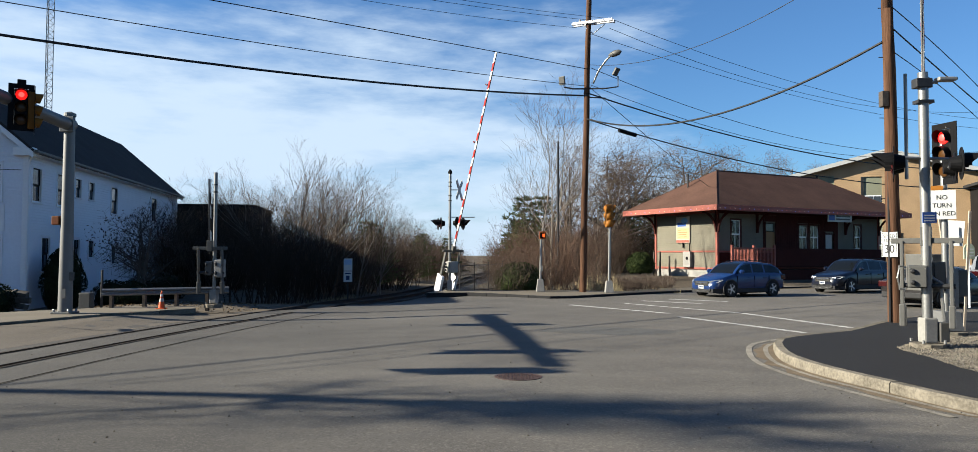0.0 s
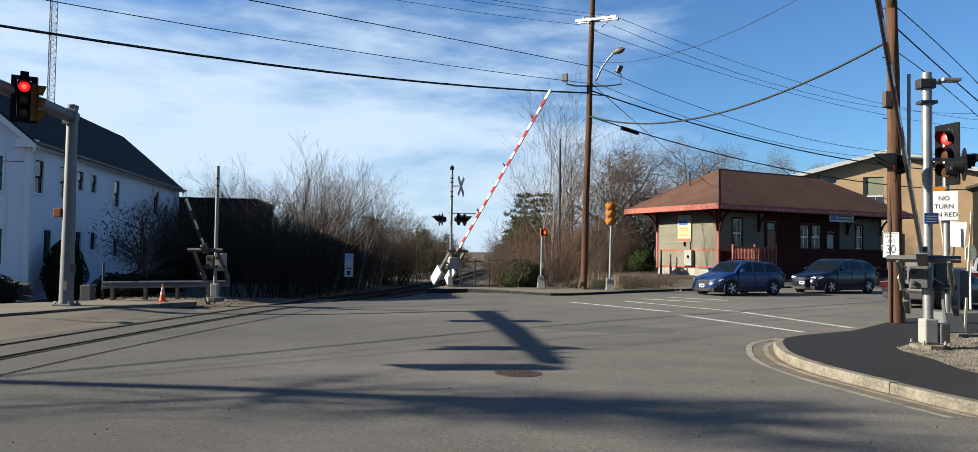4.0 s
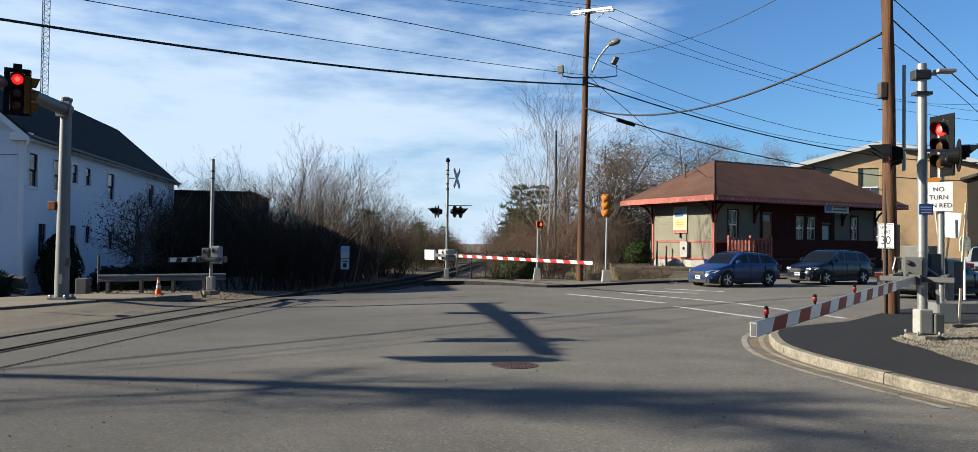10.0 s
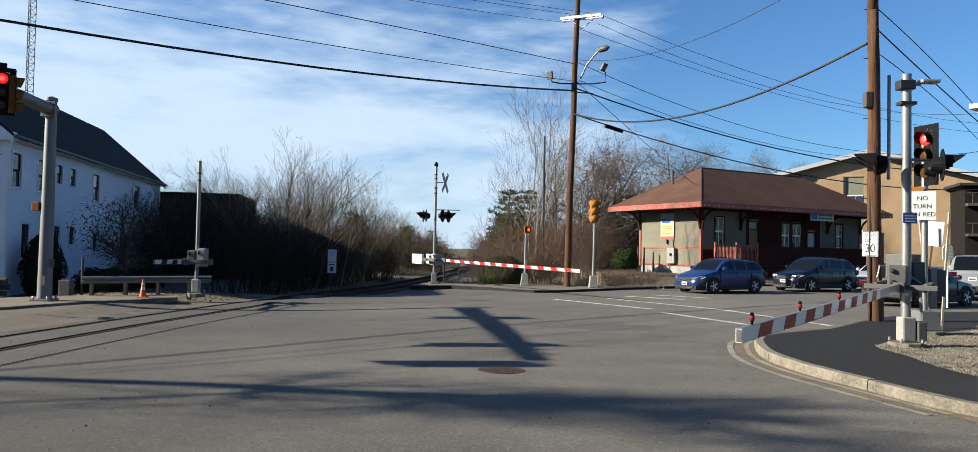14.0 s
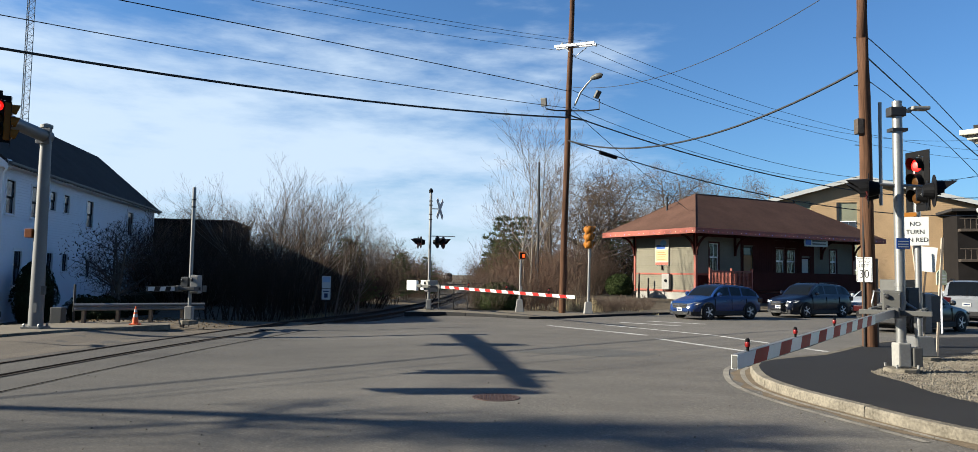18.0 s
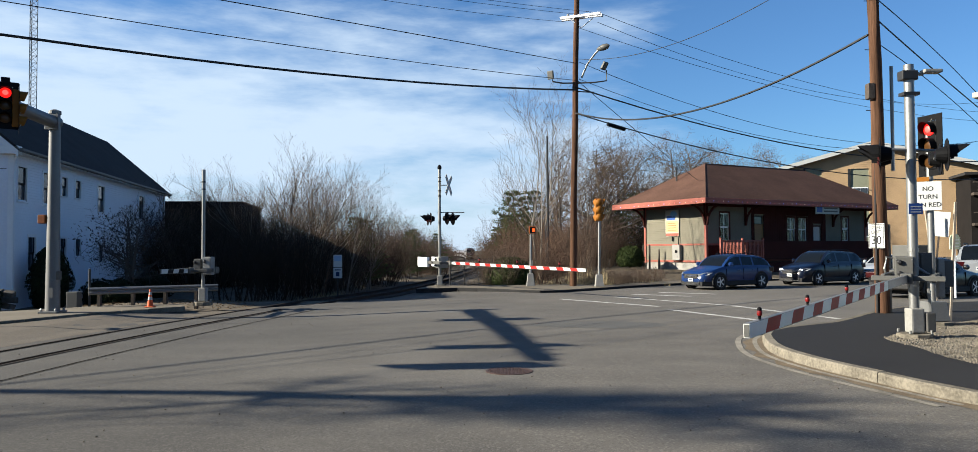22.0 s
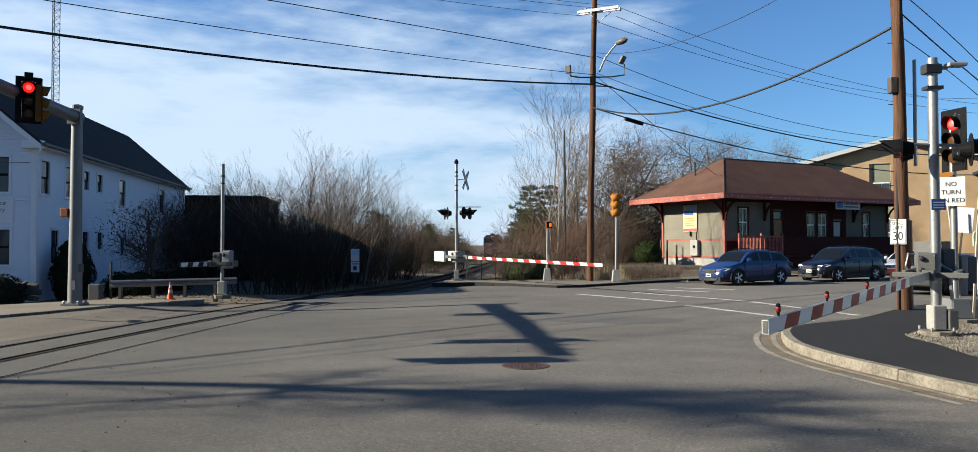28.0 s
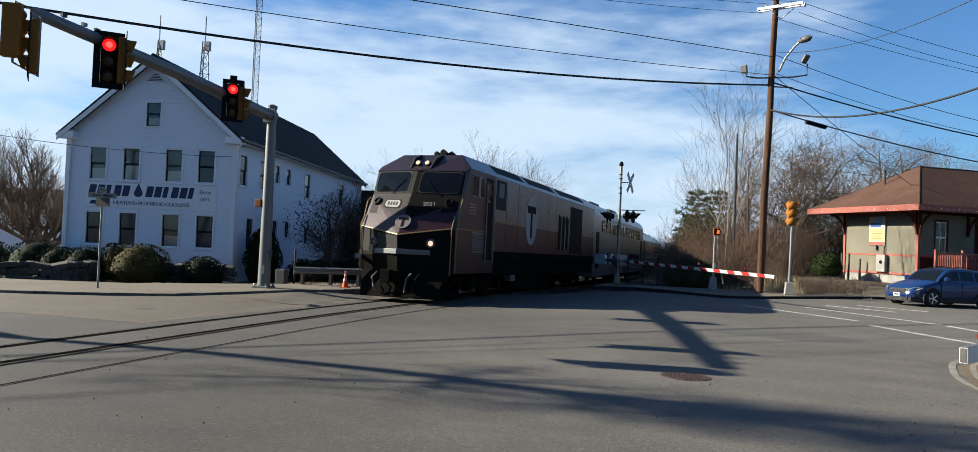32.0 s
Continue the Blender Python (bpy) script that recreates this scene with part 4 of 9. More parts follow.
def build_depot():
    LX, LY, EV = 15.6, 5.6, 3.95
    ang = math.degrees(math.atan2(0.47, 0.88))
    dp = thing("railway_depot", pose(14.1, 45.8, 0.85, 0, 0, ang), "old railway depot with tan clapboards, red trim and brown hip roof", "depot")
    part("foundation", Geo().span((0.03, 0.03, -0.9), (LX - 0.03, LY - 0.03, 0.12)), CASTW, dp, "whitewashed foundation")
    part("interior", Geo().span((0.25, 0.25, 0.1), (LX - 0.25, LY - 0.25, EV - 0.1)), DARKM, dp)
    # long front: x along, outward -y
    ops = [(1.18, 1.97, 1.45, 3.24), (4.22, 5.11, 0.15, 3.1), (7.35, 8.15, 1.45, 3.04), (8.43, 9.3, 1.45, 3.04), (9.95, 10.8, 0.15, 2.55), (13.0, 13.72, 1.5, 3.14)]
    part("wall", clap_wall(LX, EV, ops, z0=0.12), CLAP_TAN, dp, "tan clapboard long wall under the eaves")
    for i, (x0, x1, a, b) in enumerate(ops):
        if i == 1 or i == 4:
            d = part("door", Geo().span((x0, 0.05, a), (x1, 0.1, b - (0.55 if i == 1 else 0))), TANDOOR if i == 1 else RED_SHADED, dp, "ochre panelled door" if i == 1 else "")
            if i == 1:
                part("transom_pane", Geo().span((x0 + 0.05, 0.07, b - 0.5), (x1 - 0.05, 0.08, b - 0.05)), GLASS, d)
            else:
                part("door_pane", Geo().span((x0 + 0.1, 0.04, 1.5), (x1 - 0.1, 0.049, 2.45)), CURTAIN, d)
            for xx in (x0 - 0.1, x1):
                part("door_casing", Geo().span((xx, -0.05, a), (xx + 0.1, 0.02, b + 0.1)), RED_SHADED, d)
        else:
            window(dp, pose((x0 + x1) / 2, 0, a), x1 - x0, b - a, RED_SHADED, muntins=(2, 1), blind=0.55, sash=TRIMW)
    ml = pose(0, LY, 0, 0, 0, -90)
    part("wall", clap_wall(LY, EV, [], z0=0.12, board=0.12), CLAP_TAN, dp, "sunlit tan clapboard end wall", m=ml)
    part("wall", clap_wall(LX, EV, [], z0=0.12), CLAP_TAN, dp, m=pose(LX, LY, 0, 0, 0, 180))
    part("wall", clap_wall(LY, EV, [], z0=0.12), CLAP_TAN, dp, m=pose(LX, 0, 0, 0, 0, 90))
    # trim bands and corner posts; the front's top band takes the shade-darkened red
    for z, h in ((0.12, 0.13), (1.2, 0.11), (EV - 0.32, 0.16)):
        part("trim_band", Geo().span((-0.05, -0.045, z), (LX + 0.04, 0.03, z + h)), RED_SHADED if z > 2 else RED_TRIM, dp)
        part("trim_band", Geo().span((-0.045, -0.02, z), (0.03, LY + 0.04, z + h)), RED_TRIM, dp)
    for x, y in ((0, 0), (LX, 0), (0, LY), (LX, LY)):
        part("corner_post", Geo().box((x, y, EV / 2 + 0.06), (0.17, 0.17, EV)), RED_TRIM, dp, bevel=0.01)
    # wainscot of red boards under the windows of the front, shade in the colour
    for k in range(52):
        part("wainscot_board", Geo().span((0.12 + k * 0.295, -0.035, 0.26), (0.12 + k * 0.295 + 0.28, -0.018, 1.19)), RED_SHADED, dp)
    # red boarding between the doors and windows of the front, darkened for eave shade
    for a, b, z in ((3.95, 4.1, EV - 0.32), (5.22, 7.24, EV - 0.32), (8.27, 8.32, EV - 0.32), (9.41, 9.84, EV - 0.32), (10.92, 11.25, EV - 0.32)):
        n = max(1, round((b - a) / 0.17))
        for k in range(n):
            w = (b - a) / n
            part("bay_board", Geo().span((a + k * w, -0.05, 1.31), (a + (k + 1) * w - 0.008, -0.033, z)), RED_SHADED, dp)
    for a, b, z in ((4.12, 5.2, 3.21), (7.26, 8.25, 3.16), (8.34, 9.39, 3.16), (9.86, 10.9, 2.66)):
        part("lintel_board", Geo().span((a, -0.05, z), (b, -0.033, EV - 0.33)), RED_SHADED, dp)
    # roof
    x0, y0, x1, y1 = -1.5, -1.5, 17.2, 7.3
    g = Geo()
    hip_roof(g, x0, y0, x1, y1, EV + 0.05, 2.72)
    g.add([(x0, y0, EV + 0.02), (x1, y0, EV + 0.02), (x1, y1, EV + 0.02), (x0, y1, EV + 0.02)], [(3, 2, 1, 0)])
    part("roof", g, BROWNROOF, dp, "brown shingle hip roof")
    h = (y1 - y0) / 2
    for a, b in (((x0, y0), (x0 + h, (y0 + y1) / 2)), ((x1, y0), (x1 - h, (y0 + y1) / 2)), ((x0, y1), (x0 + h, (y0 + y1) / 2))):
        part("hip_cap", Geo().tube((*a, EV + 0.03), (*b, EV + 2.75), 0.04, n=6), BROWNROOF, dp)
    part("ridge_cap", Geo().tube((x0 + h, (y0 + y1) / 2, EV + 2.74), (x1 - h, (y0 + y1) / 2, EV + 2.74), 0.07, n=6), BROWNROOF, dp)
    for a, b in (((x0, y0), (x1, y0)), ((x0, y0), (x0, y1)), ((x1, y0), (x1, y1)), ((x0, y1), (x1, y1))):
        g = Geo().span((min(a[0], b[0]) - 0.03, min(a[1], b[1]) - 0.03, EV - 0.25), (max(a[0], b[0]) + 0.03, max(a[1], b[1]) + 0.03, EV + 0.09))
        part("fascia", g, RED_TRIM, dp, "red fascia board", bevel=0.01)
    part("soffit", Geo().span((x0 + 0.04, y0 + 0.04, EV - 0.06), (x1 - 0.04, y1 - 0.04, EV - 0.02)), RED_SHADED, dp)
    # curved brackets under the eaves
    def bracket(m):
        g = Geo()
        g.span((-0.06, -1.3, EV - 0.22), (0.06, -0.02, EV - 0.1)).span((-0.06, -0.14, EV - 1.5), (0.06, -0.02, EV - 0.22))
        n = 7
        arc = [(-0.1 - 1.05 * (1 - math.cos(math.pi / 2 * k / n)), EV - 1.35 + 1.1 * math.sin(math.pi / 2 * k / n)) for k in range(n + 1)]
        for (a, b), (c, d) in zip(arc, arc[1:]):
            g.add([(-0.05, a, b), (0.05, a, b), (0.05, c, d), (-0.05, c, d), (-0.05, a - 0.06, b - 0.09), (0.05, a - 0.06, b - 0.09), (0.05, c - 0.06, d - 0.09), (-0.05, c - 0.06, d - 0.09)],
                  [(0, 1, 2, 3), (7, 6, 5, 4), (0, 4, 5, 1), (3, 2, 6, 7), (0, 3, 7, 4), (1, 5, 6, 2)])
        part("bracket", g, RED_SHADED, dp, m=m)
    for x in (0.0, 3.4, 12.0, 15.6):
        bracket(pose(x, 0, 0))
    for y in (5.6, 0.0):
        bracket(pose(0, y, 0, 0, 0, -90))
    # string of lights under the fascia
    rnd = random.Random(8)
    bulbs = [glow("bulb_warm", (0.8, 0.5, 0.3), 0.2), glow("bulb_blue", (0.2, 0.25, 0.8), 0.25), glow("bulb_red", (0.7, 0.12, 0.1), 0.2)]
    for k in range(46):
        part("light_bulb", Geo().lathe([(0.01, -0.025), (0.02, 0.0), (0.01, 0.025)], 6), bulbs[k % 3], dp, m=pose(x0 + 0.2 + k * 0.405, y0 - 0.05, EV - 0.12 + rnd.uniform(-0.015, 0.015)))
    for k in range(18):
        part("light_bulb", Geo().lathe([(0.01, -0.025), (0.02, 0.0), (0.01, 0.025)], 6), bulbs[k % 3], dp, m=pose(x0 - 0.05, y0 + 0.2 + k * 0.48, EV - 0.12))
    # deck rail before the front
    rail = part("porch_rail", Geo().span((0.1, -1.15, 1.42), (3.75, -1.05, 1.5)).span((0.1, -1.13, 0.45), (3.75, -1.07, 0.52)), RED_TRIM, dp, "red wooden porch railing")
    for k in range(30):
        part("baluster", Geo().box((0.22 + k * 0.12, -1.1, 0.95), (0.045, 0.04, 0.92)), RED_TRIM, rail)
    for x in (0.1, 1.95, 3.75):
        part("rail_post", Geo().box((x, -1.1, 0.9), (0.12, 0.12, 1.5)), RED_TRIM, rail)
    part("porch_rail", Geo().span((3.9, -1.12, 0.3), (14.8, -1.06, 1.45)), RED_SHADED, dp, "boarded porch front, red darkened for shade")
    part("deck", Geo().span((0.0, -1.3, -0.6), (15.4, -0.04, 0.11)), RED_SHADED, dp, "wooden porch deck, red darkened for shade")
    # roof pipe
    part("vent_pipe", Geo().tube((1.0, 3.6, EV + 1.3), (1.0, 3.6, EV + 2.35), 0.06, n=8).tube((1.0, 3.6, EV + 2.3), (1.0, 3.6, EV + 2.5), 0.1, n=8), DARKM, dp)
    # end-wall sign, meter box, spot lamp, utility pipes
    sg = thing("wall_board", pose(14.1, 45.8, 0.85, 0, 0, ang) @ pose(-0.06, 2.9, 1.8, 0, 0, -90), "white and yellow notice board on the depot wall", "sign")
    part("board", Geo().span((-0.62, -0.05, 0), (0.62, 0.0, 1.72)), mat("cream_board", (0.50, 0.47, 0.38), 0.6, var=0.08), sg, bevel=0.01)
    part("stem", Geo().tube((0, -0.03, -0.3), (0, -0.03, 0.02), 0.05, n=8), BLACKP, sg)
    part("lower_field", Geo().span((-0.56, -0.058, 0.28), (0.56, -0.051, 1.0)), mat("pale_yellow", (0.55, 0.44, 0.22), 0.6, var=0.1), sg)
    part("emblem", Geo().span((-0.5, -0.058, 1.08), (0.3, -0.051, 1.34)), BLUE, sg, "blue emblem")
    part("emblem", Geo().prism([(0.3 * math.cos(a * math.pi / 8), 0.2 * math.sin(a * math.pi / 8)) for a in range(16)], 0, 0.006), mat("sky_blue", (0.18, 0.42, 0.72), 0.5, var=0.06), sg, m=pose(0.15, -0.052, 1.45, 90))
    for k in range(4):
        part("text_bar", Geo().span((-0.4, -0.064, 0.38 + k * 0.15), (0.4 - 0.06 * (k % 2), -0.059, 0.425 + k * 0.15)), TANDOOR, sg)
    part("foot_panel", Geo().span((-0.6, -0.056, 0.03), (0.6, -0.051, 0.2)), RED_TRIM, sg)
    mb = thing("meter_box", pose(14.1, 45.8, 0.85, 0, 0, ang) @ pose(-0.06, 2.4, 0.2, 0, 0, -90), "white electric meter box below the notice board", "meter box")
    part("box", Geo().span((-0.33, -0.22, 0.05), (0.33, 0, 1.05)), CASTW, mb, bevel=0.02)
    part("conduit", Geo().tube((0.1, -0.06, 1.0), (0.1, -0.06, 1.6), 0.03, n=6), BLACKP, mb)
    part("dial", Geo().lathe([(0.1, 0), (0.1, 0.04)], 12), BLACKP, mb, m=pose(0.05, -0.22, 0.62, 90))
    for k, (y, h) in enumerate(((4.7, 1.5), (4.1, 1.5), (3.2, 1.2))):
        p = thing("bollard_post", pose(14.1, 45.8, 0.7, 0, 0, ang) @ pose(-1.0, y, 0), "dark wooden post beside the depot wall", "post", "posts by the depot")
        part("post", Geo().tube((0, 0, -0.5), (0, 0, h - 0.1), 0.06, n=8), STONE, p)
    # hanging sign over the porch
    hs = thing("porch_sign", pose(14.1, 45.8, 0.85, 0, 0, ang) @ pose(9.7, -1.35, 3.25), "pale horizontal sign hung under the depot eaves", "sign")
    part("board", Geo().span((-1.2, -0.03, 0), (1.2, 0.03, 0.6)), mat("pale_green_board", (0.52, 0.55, 0.48), 0.6, var=0.08), hs, bevel=0.01)
    part("emblem", Geo().span((-1.1, -0.04, 0.1), (-0.55, -0.031, 0.5)), BLUE, hs)
    for k in range(2):
        part("text_bar", Geo().span((-0.4, -0.04, 0.33 - 0.2 * k), (1.0, -0.031, 0.43 - 0.2 * k)), BOXGREY, hs)
    for x in (-1, 1):
        part("hanger", Geo().tube((x, 0, 0.6), (x, 0, 0.66), 0.02, n=6), DARKM, hs)


def build_apartments():
    ap = thing("apartment_building", pose(29.3, 78.0, 0.9, 0, 0, -18), "tan brick apartment block with a low gable and dark balconies", "building")
    W2, E2, R2 = 22.5, 8.4, 3.0
    # walls as lapped brick courses
    ops = [(5.0, 6.5, 5.4, 9.2), (9.2, 10.9, 1.0, 9.0)]
    g = Geo()

    def top(z):
        if z < E2:
            return 0, W2
        k = (z - E2) / R2 * W2 / 2
        return k, W2 - k
    tagged(part("wall", clap_wall(W2, E2 + R2, ops, board=0.2, top=top, depth=0.012), BRICKT, ap, "tan brick gable wall"), kind="stuff")
    part("interior", Geo().span((0.1, 0.2, 0), (W2 - 0.1, 14, E2)), BRICKT, ap)
    for x0, x1, a, b in ops:
        part("infill_panel", Geo().span((x0, 0.1, a), (x1, 0.14, b)), mat("sage_panel", (0.27, 0.28, 0.20), 0.8, var=0.12), ap)
        for z in ([5.6] if x0 < 8 else [2.0, 5.6]):
            w = part("window", Geo().span((x0 + 0.1, 0.02, z), (x1 - 0.1, 0.09, z + 1.5)), TRIMW, ap)
            for k in range(2):
                part("pane", Geo().span((x0 + 0.2 + k * (x1 - x0 - 0.3) / 2, 0.0, z + 0.1), (x0 + 0.15 + (k + 1) * (x1 - x0 - 0.3) / 2, 0.019, z + 1.4)), GLASS, w)
        part("pilaster", Geo().span((x0 - 0.25, -0.03, 0), (x0 - 0.05, 0.02, b)), DARKM, ap)
    for s in (0, 1):
        a = (-0.6, E2 - 0.16) if s == 0 else (W2 + 0.6, E2 - 0.16)
        g = Geo()
        b = (W2 / 2, E2 + R2)
        g.add([(a[0], -0.7, a[1]), (b[0], -0.7, b[1]), (b[0], -0.7, b[1] + 0.3), (a[0], -0.7, a[1] + 0.3), (a[0], 15, a[1]), (b[0], 15, b[1]), (b[0], 15, b[1] + 0.3), (a[0], 15, a[1] + 0.3)],
              [(0, 1, 2, 3), (7, 6, 5, 4), (0, 4, 5, 1), (2, 6, 7, 3), (1, 5, 6, 2), (3, 7, 4, 0)])
        part("roof", g, SHINGLE, ap, "dark low gable roof")
        fg = Geo().add([(a[0], -0.76, a[1] - 0.1), (b[0], -0.76, b[1] - 0.1), (b[0], -0.76, b[1] + 0.32), (a[0], -0.76, a[1] + 0.32), (a[0], -0.71, a[1] - 0.1), (b[0], -0.71, b[1] - 0.1), (b[0], -0.71, b[1] + 0.32), (a[0], -0.71, a[1] + 0.32)],
                       [(0, 1, 2, 3), (7, 6, 5, 4), (0, 4, 5, 1), (2, 6, 7, 3), (1, 5, 6, 2), (3, 7, 4, 0)])
        part("rake_board", fg, SIGNW, ap, "pale roof edge board")
    # balcony wing at the right, its shade put into the wall colour
    wing = part("balcony_wing", Geo().span((18.6, -4.5, 0), (32, -0.05, 7.6)), SHADE_WALL, ap, "balcony wing darkened for shade")
    part("roof", Geo().span((18.0, -5.2, 7.6), (32.5, 0, 7.85)), SHINGLE, ap)
    for z in (2.9, 5.7):
        part("balcony", Geo().span((18.6, -5.4, z), (26, -4.6, z + 0.25)), TIE, wing)
        for k in range(16):
            part("baluster", Geo().box((19.0 + k * 0.46, -5.3, z + 0.7), (0.05, 0.05, 0.95)), TIE, wing)
        part("balcony_rail", Geo().span((18.6, -5.36, z + 1.15), (26, -5.24, z + 1.25)), TIE, wing)


def build_porch_house():
    """Corner of a cream-white building by the gravel bed, with an awning and a flag."""
    ph = thing("corner_building", pose(13.63, 18.9, 0.1, 0, 0, -52), "cream-white wooden building corner with a heavy cornice by the gravel", "building")
    cream = mat("cream_paint", (0.45, 0.435, 0.375), 0.55, var=0.07, big=0.8, small=10, bump=0.08)
    part("corner_pilaster", Geo().span((-0.06, -0.06, 0), (0.34, 0.34, 5.4)), cream, ph, "cream corner pilaster", bevel=0.012)
    for z0, z1 in ((0.5, 2.5), (3.0, 5.1)):
        for m in (pose(0.14, -0.062, 0), pose(-0.062, 0.14, 0, 0, 0, -90)):
            for x in (-0.13, 0.11):
                part("panel_mould", Geo().span((x, -0.018, z0), (x + 0.03, 0.004, z1)), cream, ph, m=m)
            for z in (z0 - 0.03, z1):
                part("panel_mould", Geo().span((-0.13, -0.018, z), (0.14, 0.004, z + 0.03)), cream, ph, m=m)
    part("plinth", Geo().span((-0.12, -0.12, -0.1), (0.4, 0.4, 0.42)), cream, ph, bevel=0.015)
    part("wall", clap_wall(6, 5.4, [(1.2, 3.4, 0.7, 2.6)]), SIDING, ph, m=pose(0.34, 0.05, 0))
    part("shop_window", Geo().span((1.54, 0.1, 0.7), (3.74, 0.14, 2.6)), GLASS, ph)
    part("wall", clap_wall(6, 5.4, []), SIDING, ph, m=pose(0.05, 6.34, 0, 0, 0, -90))
    part("interior", Geo().span((0.3, 0.3, 0), (6.3, 6.3, 5.3)), DARKM, ph)
    for o, z0, z1 in ((0.22, 5.4, 5.5), (0.36, 5.5, 5.62), (0.5, 5.62, 5.76)):
        part("cornice", Geo().span((-0.06 - o, -0.06 - o, z0), (6.4, 6.4, z1)), cream, ph, "stepped cream cornice", bevel=0.02)
    part("roof", Geo().span((-0.3, -0.3, 5.76), (6.3, 6.3, 5.9)), SHINGLE, ph)
    g = Geo().add([(0.5, -0.02, 3.5), (6.2, -0.02, 3.5), (6.2, -1.0, 2.85), (0.5, -1.0, 2.85), (0.5, -1.0, 2.65), (6.2, -1.0, 2.65), (0.5, -0.02, 2.65), (6.2, -0.02, 2.65)],
                  [(0, 1, 2, 3), (3, 2, 5, 4), (0, 3, 4, 6), (1, 7, 5, 2), (0, 6, 7, 1), (4, 5, 7, 6)])
    part("awning", g, BLACKP, ph, "black canvas awning")
    fl = thing("flag", pose(13.33, 18.78, 0.1), "striped red and white flag hanging from a short staff", "flag")
    part("staff", Geo().tube((0.12, 0.05, 2.75), (-0.22, -0.06, 3.62), 0.014, n=6).lathe([(0.03, 3.6), (0.03, 3.66), (0.01, 3.68)], 8, pose(-0.22, -0.06, 0)), TRIMW, fl, "white staff")
    red, blue = mat("flag_red", (0.30, 0.03, 0.035), 0.85, var=0.1), mat("flag_blue", (0.02, 0.03, 0.10), 0.85, var=0.1)
    for k in range(7):
        x, y = -0.22 + k * 0.042, -0.05 + (0.03 if k % 2 else -0.02)
        top, foot = 3.5 - k * 0.12, 2.35 + 0.05 * (k % 3)
        part("fold", Geo().add([(x, y, foot), (x + 0.05, y + 0.03, foot + 0.03), (x + 0.05, y + 0.03, top - 0.12), (x, y, top), (x, y + 0.012, foot), (x + 0.05, y + 0.042, foot + 0.03), (x + 0.05, y + 0.042, top - 0.12), (x, y + 0.012, top)],
                                [(0, 1, 2, 3), (7, 6, 5, 4), (0, 4, 5, 1), (2, 6, 7, 3), (1, 5, 6, 2), (3, 7, 4, 0)]), blue if k == 6 else (red if k % 2 else WHITE_REFL), fl)

# ---- poles, wires, signals, gates ----
ORANGE_D = mat("faded_orange", (0.32, 0.085, 0.012), 0.5, var=0.12, big=3, small=20, bump=0.05)

def wire(name, a, b, sag, r, label, n=22):
    a, b = Vector(a), Vector(b)
    pts = []
    for k in range(n + 1):
        t = k / n
        p = a.lerp(b, t)
        p.z -= 4 * sag * t * (1 - t)
        pts.append(p)
    return solid(name, Geo().path(pts, r, 5), WIRE, label, "cable", "overhead wires", smooth=True)


U, UR = Vector((4.46, 35.3, 0.05)), Vector((10.50, 19.22, 0.15))
PL, PR = Vector((-33.24, -0.24, 0)), Vector((44, 56.5, 1.0))


def upole(base, top, r0, r1, label):
    p = thing("utility_pole", pose(*base), label, "utility pole", "utility poles")
    d = Vector(top) - Vector(base)
    g = Geo()
    pts = [d * (k / 8) + Vector((0.015 * math.sin(k * 2.1), 0.015 * math.cos(k * 1.3), 0)) * (k > 0) for k in range(9)]
    pts[0] = Vector((0, 0, -0.3))
    g.path(pts, [r0 + (r1 - r0) * k / 8 for k in range(9)], 14)
    part("pole", g, POLEW, p, "weathered brown wooden pole", smooth=True)
    return p


